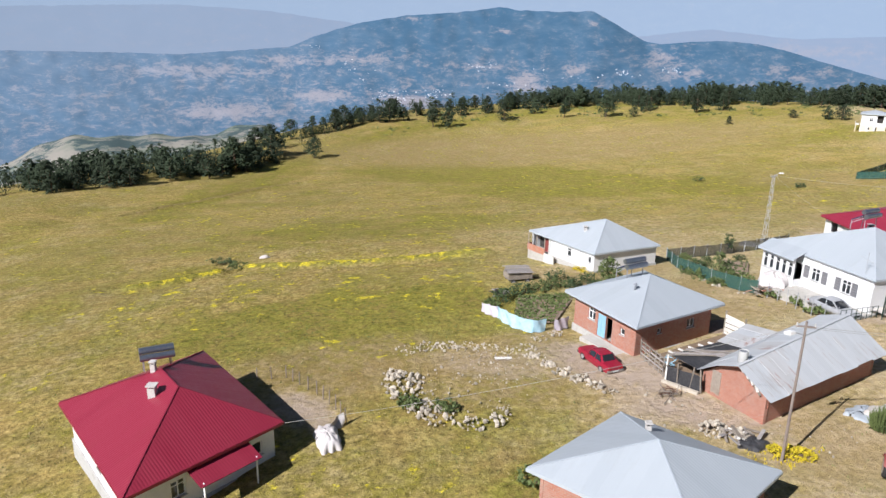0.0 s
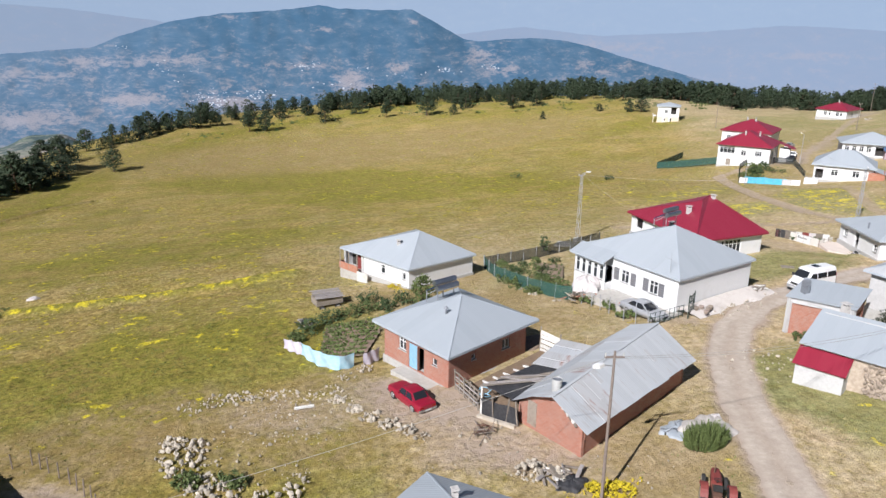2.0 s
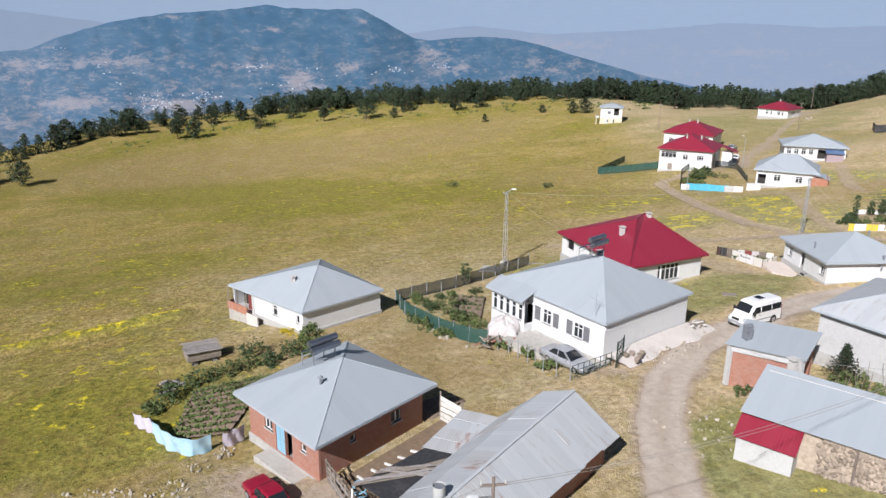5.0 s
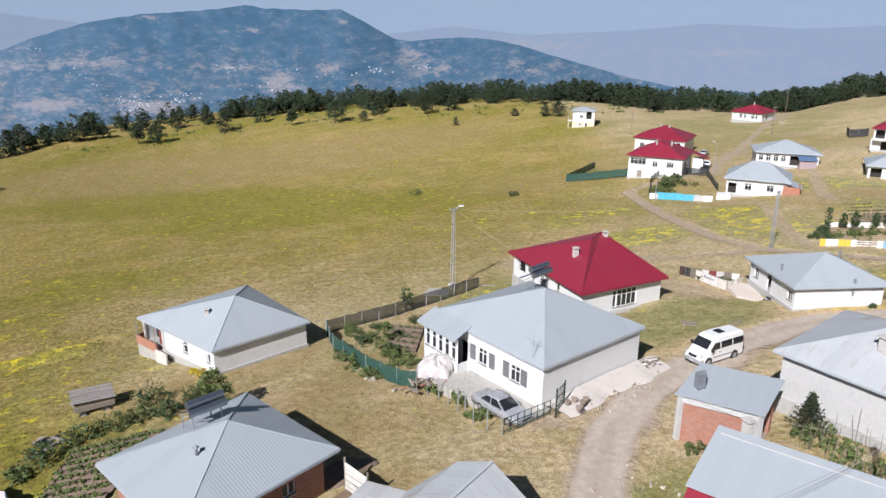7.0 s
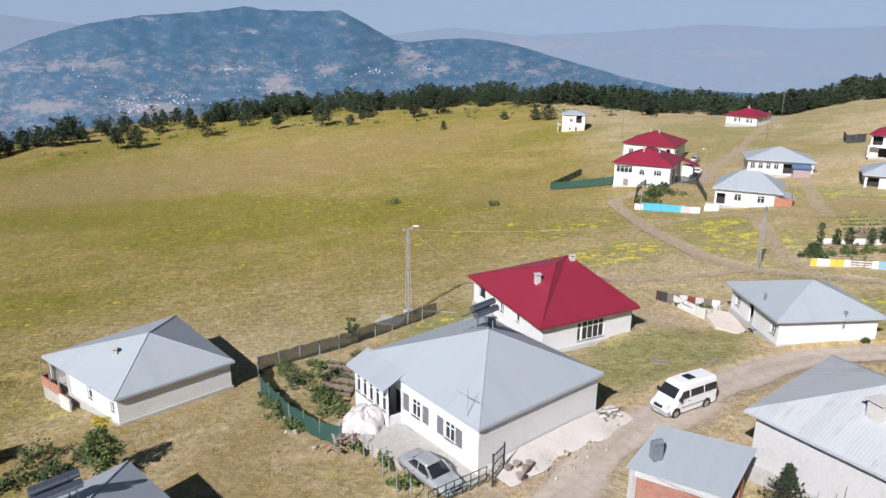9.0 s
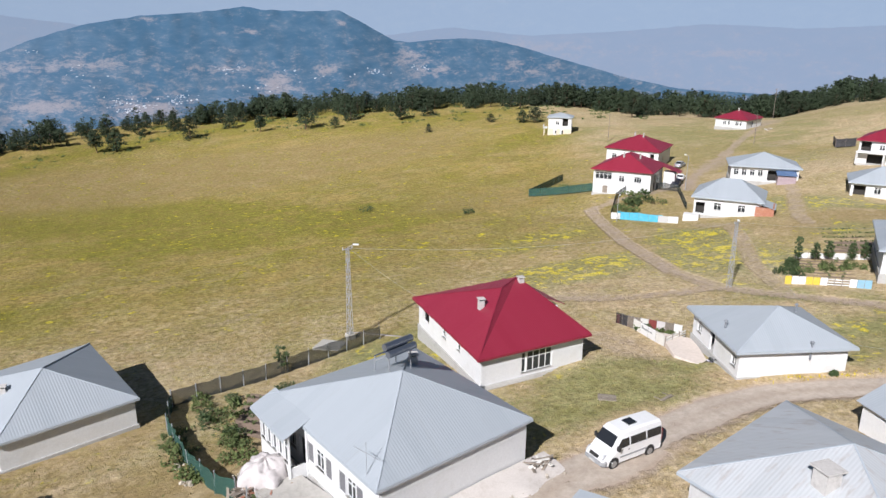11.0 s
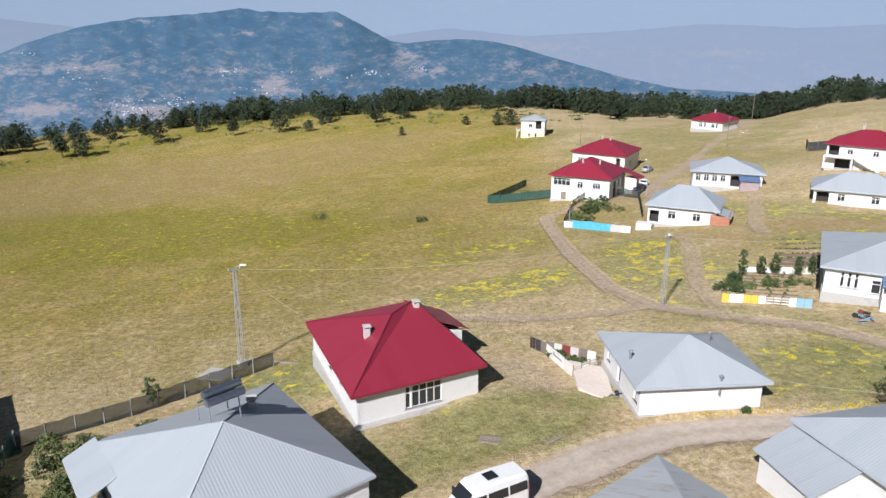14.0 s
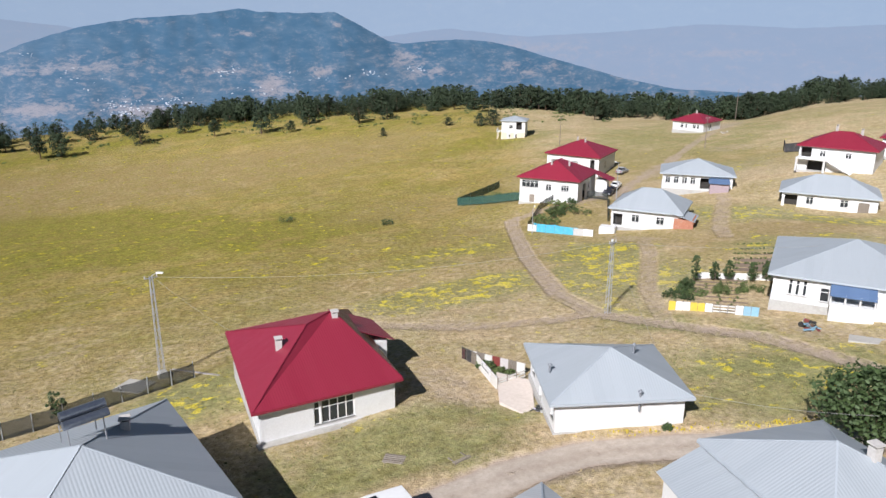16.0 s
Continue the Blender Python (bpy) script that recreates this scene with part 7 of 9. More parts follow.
def steel_lamp(at, height, label, d):
    hs = thing("street_lamp", label, "street lamp", at, 0, "street lamps")
    bm = bmesh.new()
    tube(bm, (0, 0, -0.4), (0, 0, height), 0.08, 0.05, 8)
    part("post", bm, STEEL, hs)
    bm = bmesh.new()
    beam(bm, (0, 0, height), (d[0], d[1], height + 0.25), 0.06)
    arm = part("arm", bm, STEEL, hs)
    bm = bmesh.new()
    loft(bm, [[(d[0] * k, d[1] * k - w, height + 0.2), (d[0] * k, d[1] * k + w, height + 0.2), (d[0] * k, d[1] * k + w, height + 0.34), (d[0] * k, d[1] * k - w, height + 0.34)] for k, w in ((0.7, 0.08), (1.0, 0.18), (1.3, 0.09))])
    bmesh.ops.recalc_face_normals(bm, faces=bm.faces)
    part("lamp_head", bm, WINDOW_WHITE, arm)
    return hs


steel_lamp(ground_pose(133.2, 158.4), 7.2, "slim grey street lamp beside a white house", (-0.6, 0.3))
steel_lamp(ground_pose(107.9, 144.4), 4.6, "slim grey pole at a garden corner", (0.4, 0.2))
# the grey pole with a white meter box behind the stone barn
hs = thing("utility_pole", "grey steel pole carrying a white meter box", "pole", ground_pose(53.6, 46.2), 0)
bm = bmesh.new()
tube(bm, (0, 0, -0.4), (0.5, -0.2, 7.4), 0.09, 0.07, 8)
part("post", bm, STEEL, hs)
bm = bmesh.new()
box(bm, 0.28, -0.36, 6.6, 0.68, -0.02, 7.3)
part("meter_box", bm, WINDOW_WHITE, hs, "white plastic meter box")
bm = bmesh.new()
beam(bm, (0.05, -0.15, 6.0), (0.95, -0.15, 6.0), 0.06)
part("cross_arm", bm, STEEL, hs)
bm = bmesh.new()
tube(bm, (0.75, -0.1, 0.0), (0.55, -0.2, 6.2), 0.02, sides=6)
part("guy_wire", bm, CABLE, hs)


def cable(a, b, sag, label, r=0.012):
    cu = bpy.data.curves.new("cable", "CURVE")
    cu.dimensions = "3D"
    cu.bevel_depth, cu.bevel_resolution = r, 1
    sp = cu.splines.new("POLY")
    n = 20
    sp.points.add(n)
    a, b = Vector(a), Vector(b)
    for k in range(n + 1):
        s = k / n
        p = a.lerp(b, s) - Vector((0, 0, 4 * sag * s * (1 - s)))
        sp.points[k].co = (*p, 1)
    cu.materials.append(CABLE)
    return tagged(new("cable", cu), label, "cable", "overhead cables")


cable((23.2, 39.9, 15.1), (-9.3, 43.5, 5.7), 0.5, "thin pale overhead cable to a red-roofed house", 0.014)
cable((23.5, 39.9, 15.0), (53.9, 46.1, 12.7), 0.8, "thin overhead cable between two poles")
cable((22.9, 39.8, 15.0), (53.8, 46.0, 12.6), 0.9, "thin overhead cable between two poles")
cable((49.1, 102.1, 12.2), (95.3, 99.0, 12.2), 1.3, "dark overhead cable between lattice poles", 0.016)
cable((49.4, 102.0, 12.1), (55.6, 98.6, 7.4), 0.25, "pale service cable to a red-roofed house")
cable((95.3, 99.0, 12.2), (88.0, 79.5, 8.8), 0.3, "pale service cable to a grey-roofed house", 0.014)
cable((87.0, 73.6, 8.5), (93.0, 64.0, 10.9), 0.3, "pale service cable between two roofs", 0.014)
cable((95.6, 99.0, 12.2), (133.2, 158.4, 8.2), 1.5, "dark overhead cable across the meadow", 0.016)
cable((95.6, 98.8, 12.2), (122.0, 92.0, 11.6), 0.6, "dark overhead cable to a white house", 0.014)
cable((53.9, 46.1, 12.7), (50.5, 57.0, 9.8), 0.3, "pale service cable to a brick shed")


# ---- fences, gardens and yards ----
def post_mesh(name, r, h, material, sides=6):
    bm = bmesh.new()
    tube(bm, (0, 0, -0.3), (0, 0, h), r, r * 0.85, sides)
    me = bpy.data.meshes.new(name)
    bm.to_mesh(me)
    bm.free()
    me.materials.append(material)
    return me


def net_fence(label, line, height, net, post_mat, gap=2.2, sag=0.06):
    """A fence along ground points: posts, and a net or cloth panel between each two."""
    o = Vector((*line[0], gz(*line[0])))
    hs = thing("fence", label, "fence", tuple(o))
    pm = post_mesh("post", 0.05, height + 0.15, post_mat)
    pts = []
    for (ax, ay), (bx, by) in zip(line, line[1:]):
        n = max(1, round(math.hypot(bx - ax, by - ay) / gap))
        pts += [(ax + (bx - ax) * k / n, ay + (by - ay) * k / n) for k in range(n)]
    pts.append(line[-1])
    r = random.Random(len(pts))
    p3 = [Vector((x, y, gz(x, y))) for x, y in pts]
    for p in p3:
        share("post", pm, hs, Matrix.Translation(p - o) @ Euler((r.uniform(-0.05, 0.05), r.uniform(-0.05, 0.05), 0)).to_matrix().to_4x4())
    if net:
        for a, b in zip(p3, p3[1:]):
            bm = bmesh.new()
            nrm = Vector((a.y - b.y, b.x - a.x, 0)).normalized()
            rows = []
            n, m = 6, 4
            for i in range(n + 1):
                s = i / n
                col = []
                for j in range(m + 1):
                    z = height * j / m
                    p = a.lerp(b, s) - o + Vector((0, 0, z - (sag * 4 * s * (1 - s) if j == m else 0)))
                    p += nrm * (0.07 * math.sin(s * 9 + j + a.x) + r.uniform(-0.02, 0.02))
                    col.append(p)
                rows.append(col)
            grid = [[(bm.verts.new(p), bm.verts.new(p + nrm * 0.015)) for p in col] for col in rows]
            for i in range(n):
                for j in range(m):
                    q = [grid[i][j], grid[i + 1][j], grid[i + 1][j + 1], grid[i][j + 1]]
                    bm.faces.new([v[0] for v in q])
                    bm.faces.new([v[1] for v in q[::-1]])
            part("net_panel", bm, net, hs, smooth=True)
    return hs


net_fence("green shade-net fence round a kitchen garden", ((36.0, 73.9), (34.7, 75.4), (33.0, 79.4), (31.3, 86.5), (31.5, 91.5)), 1.55, NET_GREEN, STEEL)
net_fence("dark shade-net fence behind a kitchen garden", ((31.5, 91.5), (39.6, 94.2), (46.0, 97.5), (52.0, 100.6)), 1.6, NET_DARK, STEEL)
net_fence("thin wire fence with steel posts before a terrace", ((36.0, 73.9), (37.2, 71.6), (37.9, 69.0), (38.2, 66.5), (39.4, 63.9)), 1.4, None, STEEL, 1.3)
net_fence("green shade-net fence round a far garden plot", ((118.7, 171.5), (107.2, 181.0), (122.5, 193.5)), 1.8, NET_GREEN, DARK_STEEL, 3.0)
net_fence("dark netting fence of a far garden", ((108.3, 147.2), (116.0, 158.0), (127.5, 167.5), (131, 158), (122, 143)), 1.5, NET_DARK, DARK_STEEL, 3.0)
net_fence("black board fence beside a red-roofed house", ((191.0, 169.2), (187.6, 172.0), (192.0, 177.0)), 2.1, TARP_BLACK, WOOD_POLE, 2.0)
net_fence("rough wooden stakes round a small earthen yard", ((-14.1, 55.4), (-11.6, 55.4), (-10.2, 54.0), (-8.4, 52.0), (-6.5, 49.3), (-5.4, 47.2)), 1.1, None, WOOD_POLE, 1.1)


def cloth_wall(name, label, line, heights, material, seed, wave=0.12, category="cloth"):
    """Cloth or plastic hung along stakes, in soft folds."""
    o = Vector((*line[0], gz(*line[0])))
    r = random.Random(seed)
    bm = bmesh.new()
    cols = []
    total = 0
    for i, ((ax, ay), (bx, by)) in enumerate(zip(line, line[1:])):
        n = 10
        for k in range(n + (1 if i == len(line) - 2 else 0)):
            s = k / n
            x, y = ax + (bx - ax) * s, ay + (by - ay) * s
            h = heights[i] + (heights[i + 1] - heights[i]) * s
            nrm = Vector((ay - by, bx - ax, 0)).normalized()
            cols.append([Vector((x, y, gz(x, y))) - o + Vector((0, 0, h * j / 6 - 0.12 * math.sin(math.pi * s) * (j / 6))) + nrm * (wave * math.sin(total * 1.3 + j * 0.5) * (1 - 0.4 * j / 6) + r.uniform(-0.03, 0.03)) for j in range(7)])
            total += 0.5
    grid = [[(bm.verts.new(p), bm.verts.new(p + Vector((0.012, 0.012, 0)))) for p in c] for c in cols]
    for i in range(len(grid) - 1):
        for j in range(6):
            q = [grid[i][j], grid[i + 1][j], grid[i + 1][j + 1], grid[i][j + 1]]
            bm.faces.new([v[0] for v in q])
            bm.faces.new([v[1] for v in q[::-1]])
    me_ob = single(name, bm, material, label, category, tuple(o), smooth=True)
    return me_ob


cloth_wall("cloth_screen", "pale blue cloth screen hung round a garden corner", ((7.2, 68.0), (7.9, 66.0), (8.8, 64.4), (10.2, 63.1), (11.5, 63.5)), (1.3, 1.45, 1.4, 1.35, 1.3), CLOTH_BLUE, 3)
cloth_wall("cloth_screen", "pale lilac cloth screen hung beside a garden", ((5.7, 70.2), (6.4, 69.0), (7.2, 68.0)), (1.1, 1.2, 1.25), CLOTH_LILAC, 4)
cloth_wall("blanket", "pale pink blanket hung on a garden gate", ((12.3, 63.3), (13.1, 63.7), (13.8, 64.3)), (1.25, 1.25, 1.2), CLOTH_LILAC, 5)
cloth_wall("sheeting", "bright cyan plastic sheeting along a garden wall", ((108.9, 146.1), (111.0, 142.0), (113.0, 137.6)), (1.5, 1.45, 1.35), CLOTH_CYAN, 6)
cloth_wall("white_sheet", "crumpled white sheet over a yard fence corner", ((-5.6, 47.0), (-6.6, 45.8), (-7.2, 44.4)), (1.0, 0.8, 0.6), TARP_WHITE, 8, 0.25)


def board_fence(label, line, height, boards, group=""):
    """Boards between ground points, each panel with its own paint."""
    o = Vector((*line[0], gz(*line[0])))
    hs = thing("fence", label, "fence", tuple(o), 0, group)
    (ax, ay), (bx, by) = line
    n = len(boards)
    for k, material in enumerate(boards):
        a = Vector((ax + (bx - ax) * k / n, ay + (by - ay) * k / n, 0))
        b = Vector((ax + (bx - ax) * (k + 1) / n, ay + (by - ay) * (k + 1) / n, 0))
        a.z, b.z = gz(a.x, a.y), gz(b.x, b.y)
        if material == "rails":
            for j in range(4):
                bm = bmesh.new()
                z = Vector((0, 0, 0.15 + j * height / 4))
                beam(bm, a - o + z, b - o + z, 0.05, 0.14)
                part("rail", bm, PAINT_WHITE_WOOD, hs)
        else:
            bm = bmesh.new()
            up = Vector((0, 0, height))
            d = (b - a).normalized() * 0.02
            nrm = Vector((a.y - b.y, b.x - a.x, 0)).normalized() * 0.05
            hull_box(bm, [a - o + d - nrm, b - o - d - nrm, b - o - d + nrm, a - o + d + nrm, a - o + d - nrm + up, b - o - d - nrm + up, b - o - d + nrm + up, a - o + d + nrm + up])
            part("board", bm, material, hs)
        bm = bmesh.new()
        beam(bm, a - o + Vector((0, 0, -0.3)), a - o + Vector((0, 0, height + 0.1)), 0.09)
        part("post", bm, WOOD_OLD, hs)
    return hs


board_fence("yellow and white painted board fence before a garden", ((101.4, 96.6), (107.6, 90.0)), 1.25, (YELLOW_PAINT, WINDOW_WHITE, WINDOW_WHITE, YELLOW_PAINT, YELLOW_PAINT, WINDOW_WHITE, "rails", "rails", "rails", WINDOW_WHITE, BLUE_DOOR, BLUE_DOOR))
board_fence("white board wall at the back of a garden", ((111.6, 105.4), (118.3, 99.6)), 1.0, (WINDOW_WHITE, PAINT_WHITE_WOOD, WINDOW_WHITE, WINDOW_WHITE, PAINT_WHITE_WOOD, WINDOW_WHITE))
board_fence("low white garden wall hung with turquoise sheeting", ((108.2, 146.8), (114.4, 135.0)), 1.2, (WINDOW_WHITE, CLOTH_CYAN, CLOTH_CYAN, CLOTH_CYAN, CLOTH_CYAN, GREY_WALL, WINDOW_WHITE))
board_fence("white boards printed with faint lettering beside a yard", ((76.9, 91.3), (76.4, 85.4)), 1.15, (PAINT_WHITE_WOOD, WINDOW_WHITE, WINDOW_WHITE, PAINT_WHITE_WOOD))
board_fence("dark patched board fence at the yard's corner", ((76.3, 93.6), (76.9, 91.3)), 1.25, (NET_DARK, TARP_BLACK, WOOD_OLD))
board_fence("patched yard fence of painted boards and cloth", ((76.3, 93.6), (79.9, 87.3)), 1.1, (TRACTOR_RED, PAINT_WHITE_WOOD, WOOD_OLD, PAINT_WHITE_WOOD, TRACTOR_RED, TARP_WHITE, WOOD_OLD, PAINT_WHITE_WOOD))
board_fence("white-grey railed gate across a concrete yard", ((76.4, 85.2), (79.4, 86.2)), 1.1, ("rails", "rails", "rails"))
board_fence("low patched fence of boards on the lane", ((136.0, 147.0), (139.5, 153.0)), 1.1, (WOOD_OLD, PAINT_WHITE_WOOD, WOOD_OLD))

# faint mark and bars on the printed boards
bm = bmesh.new()
for k, (s, w_) in enumerate(((0.32, 0.25), (0.40, 0.5), (0.50, 0.5), (0.60, 0.35))):
    p = Vector((76.9 + (76.4 - 76.9) * s, 91.3 + (85.4 - 91.3) * s, 0))
    p.z = gz(p.x, p.y) + 0.62
    box(bm, p.x - 0.075, p.y - w_ / 2, p.z, p.x - 0.06, p.y + w_ / 2, p.z + (0.35 if k == 0 else 0.16))
single("printed_marks", bm, PLASTIC_GREY, "faint grey printed marks on white boards", "sign", kind="stuff")


def slab(name, label, corners, top, thick, material, category="paving"):
    bm = bmesh.new()
    c = Vector((sum(p[0] for p in corners) / len(corners), sum(p[1] for p in corners) / len(corners), 0))
    hull_box(bm, [(x - c.x, y - c.y, -thick) for x, y in corners] + [(x - c.x, y - c.y, 0) for x, y in corners])
    bmesh.ops.bevel(bm, geom=bm.edges[:], offset=0.04, segments=1, affect="EDGES")
    return single(name, bm, material, label, category, (c.x, c.y, top))


slab("yard_slab", "pale concrete yard slab beside a white house", ((75.4, 82.4), (76.9, 78.9), (79.5, 85.0), (77.2, 87.4)), 5.25, 0.9, PALE_CEMENT)
slab("path_slab", "pale cement path before a brick house", ((15.4, 61.6), (17.6, 57.6), (16.4, 56.9), (14.2, 60.9)), 4.83, 0.5, CONCRETE)
slab("cement_patch", "white cement patch before a garden house", ((109.5, 80.8), (113.5, 77.4), (114.6, 78.6), (110.8, 81.9)), gz(112, 79.6) + 0.08, 0.5, CONCRETE)
slab("footing", "pale concrete footing beside a fence", ((44.8, 100.6), (47.2, 99.0), (48.6, 101.0), (46.2, 102.4)), gz(46.6, 100.5) + 0.25, 0.6, CONCRETE)


# the cattle pen between house and byre
def cattle_pen():
    hs = thing("cattle_pen", "ramshackle cattle pen of boards, poles and black sheeting", "pen", (22.0, 54.0, 5.1))
    o = Vector((22.0, 54.0, 5.1))
    r = random.Random(8)

    def pole(name, a, b, w, material, label="", h=None):
        bm = bmesh.new()
        beam(bm, Vector(a) - o, Vector(b) - o, w, h)
        return part(name, bm, material, hs, label)

    # railed gate at the house corner
    g0, g1 = Vector((18.6, 56.2, 4.95)), Vector((19.3, 52.3, 5.15))
    for k in range(6):
        s = k / 5
        p = g0.lerp(g1, s)
        pole("stake", p, p + Vector((r.uniform(-0.1, 0.1), r.uniform(-0.1, 0.1), 1.75)), 0.09, WOOD_OLD)
    for k in range(5):
        z = Vector((0, 0, 0.3 + 0.32 * k))
        pole("rail", g0 + z + Vector((0, 0, r.uniform(-0.12, 0.12))), g1 + z + Vector((r.uniform(-0.2, 0.2), r.uniform(-0.4, 0.2), r.uniform(-0.14, 0.14))), 0.05, WOOD_PALE if k % 2 else WOOD_OLD, h=0.13)
    # black sheeting wall to the byre
    w0, w1 = Vector((19.3, 51.7, 5.2)), Vector((21.3, 49.3, 5.4))
    bm = bmesh.new()
    d = (w1 - w0)
    cols = []
    for i in range(9):
        p = w0 + d * (i / 8) - o
        cols.append([(bm.verts.new(p + Vector((0.08 * math.sin(i * 1.7 + j), 0.06 * math.cos(i), 1.35 * j / 4))), bm.verts.new(p + Vector((0.08 * math.sin(i * 1.7 + j) + 0.02, 0.06 * math.cos(i) + 0.02, 1.35 * j / 4)))) for j in range(5)])
    for i in range(8):
        for j in range(4):
            q = [cols[i][j], cols[i + 1][j], cols[i + 1][j + 1], cols[i][j + 1]]
            bm.faces.new([v[0] for v in q])
            bm.faces.new([v[1] for v in q[::-1]])
    part("sheeting_wall", bm, TARP_BLACK, hs, "black plastic sheeting", smooth=True)
    pole("sill_stone", w0 + Vector((-0.25, -0.2, 0.05)), w1 + Vector((-0.25, -0.2, 0.05)), 0.3, STONE, h=0.3)
    for s in (0.0, 0.35, 0.7, 1.0):
        p = w0.lerp(w1, s)
        pole("stake", p, p + Vector((r.uniform(-0.2, 0.2), r.uniform(-0.2, 0.2), 1.9)), 0.1, WOOD_OLD)
    pole("white_prop", w0 + Vector((0, -0.1, 0)), w0 + Vector((0.1, 0.15, 2.2)), 0.12, PAINT_WHITE_WOOD)
    # flat roof of black sheeting on poles
    bl = [Vector(p) for p in ((19.93, 52.9, 6.92), (21.4, 50.5, 6.85), (26.4, 54.1, 6.98), (24.66, 55.2, 7.05))]
    bm = bmesh.new()
    slope(bm, [p - o for p in (bl[0], bl[1], bl[2], bl[3])], 0.05)
    part("black_roof", bm, TARP_BLACK, hs, "black plastic roof sheeting")
    for k in range(5):
        a, b = bl[0].lerp(bl[3], 0.1 + k * 0.2), bl[1].lerp(bl[2], 0.1 + k * 0.2)
        a = a + (a - b) * 0.25
        pole("roof_pole", a - Vector((0, 0, 0.1)), b - Vector((0, 0, 0.1)), 0.12, PAINT_WHITE_WOOD)
    for k in range(9):
        a = bl[0].lerp(bl[3], r.uniform(-0.1, 0.5)) + Vector((0, 0, 0.1))
        b = bl[1].lerp(bl[2], r.uniform(0.4, 0.9)) + Vector((0, 0, 0.12))
        pole("loose_plank", a, b, r.uniform(0.1, 0.2), WOOD_PALE if k % 2 else WOOD_OLD, h=0.05)
    # rusty sheets between pen and byre
    ru = [Vector(p) for p in ((24.5, 55.25, 7.12), (26.3, 54.0, 7.05), (30.6, 57.0, 7.2), (28.43, 58.85, 7.2))]
    for k in range(4):
        bm = bmesh.new()
        z = Vector((0, 0, 0.02 * (k % 2)))
        slope(bm, [q - o + z for q in (ru[0].lerp(ru[3], k / 4), ru[1].lerp(ru[2], k / 4), ru[1].lerp(ru[2], (k + 1) / 4), ru[0].lerp(ru[3], (k + 1) / 4))], 0.03)
        part("rusty_sheet", bm, RUST_ROOF if k in (0, 1, 3) else OLD_ROOF, hs)
    for p in (ru[0], ru[3], bl[3]):
        pole("stake", Vector((p.x, p.y, 5.0)), p, 0.12, WOOD_OLD)
    # white board screen at the far end
    s0, s1 = Vector((27.6, 61.4, 5.0)), Vector((28.6, 59.4, 5.0))
    for k in range(5):
        z = Vector((0, 0, 0.2 + 0.42 * k))
        pole("screen_board", s0 + z, s1 + z + Vector((0, 0, r.uniform(-0.1, 0.1))), 0.05, PAINT_WHITE_WOOD, h=0.34)
    for p in (s0, s1):
        pole("stake", p, p + Vector((0, 0, 2.4)), 0.1, WOOD_OLD)
    # trampled earth
    bm = bmesh.new()
    c = [Vector(p) for p in ((18.7, 55.6, 5.12), (21.6, 50.5, 5.4), (29.0, 57.0, 5.5), (27.6, 61.2, 5.1))]
    hull_box(bm, [p - o - Vector((0, 0, 0.5)) for p in c] + [p - o + Vector((0, 0, 0.1)) for p in c])
    part("pen_floor", bm, MUD, hs, "dark trampled earth")
    # blue hose
    bm = bmesh.new()
    f = lambda t_: Vector((20.0 + 0.42 * math.cos(t_) + 0.01 * t_, 53.2 + 0.42 * math.sin(t_), 6.0 + 0.35 * math.sin(t_ * 0.5 + 1) + 0.02 * t_)) - o
    rings = []
    for k in range(40):
        p, q = f(k * 0.41), f(k * 0.41 + 0.05)
        out = (Vector((p.x, p.y, 0)) - Vector((20.0 - o.x, 53.2 - o.y, 0))).normalized()
        up = out.cross((q - p).normalized())
        rings.append([bm.verts.new(p + out * 0.04 * math.cos(j * 1.047) + up * 0.04 * math.sin(j * 1.047)) for j in range(6)])
    for k in range(39):
        for j in range(6):
            bm.faces.new((rings[k][j], rings[k][(j + 1) % 6], rings[k + 1][(j + 1) % 6], rings[k + 1][j]))
    part("hose", bm, BLUE_DOOR, hs, "coiled blue hose")


cattle_pen()


# stones, heaps and litter
def stone_field(label, spots, seed, sizes, meshes=None, name="stone_heap", pile=0.0):
    """spots: (x, y, spread, count)."""
    x0, y0 = spots[0][:2]
    hs = thing(name, label, "stones", (x0, y0, gz(x0, y0)))
    o = Vector((x0, y0, gz(x0, y0)))
    r = random.Random(seed)
    for x, y, spread, count in spots:
        for k in range(count):
            a, d = r.uniform(0, 2 * math.pi), spread * math.sqrt(r.random())
            px, py = x + d * math.cos(a), y + d * math.sin(a)
            s = r.uniform(*sizes) * (0.6 + 0.8 * r.random() ** 2)
            z = gz(px, py) + s * 0.12 + pile * max(0, 1 - d / spread) * r.random()
            share("stone", r.choice(meshes or ROCKS), hs, Matrix.Translation(Vector((px, py, z)) - o) @ Euler((r.uniform(0, 6), r.uniform(0, 6), r.uniform(0, 6))).to_matrix().to_4x4() @ Matrix.Diagonal((s, s, s, 1)))
    return hs


stone_field("heap of pale rubble stones in a rough ring", ((-1.6, 53.6, 1.8, 70), (-1.3, 51.6, 1.5, 56), (0.2, 48.7, 1.4, 46), (1.6, 47.2, 1.4, 42), (3.8, 46.0, 1.1, 30), (5.6, 46.4, 0.9, 20), (6.3, 47.6, 0.7, 10), (-2.3, 55.0, 1.2, 26)), 2, (0.12, 0.50), pile=0.35)
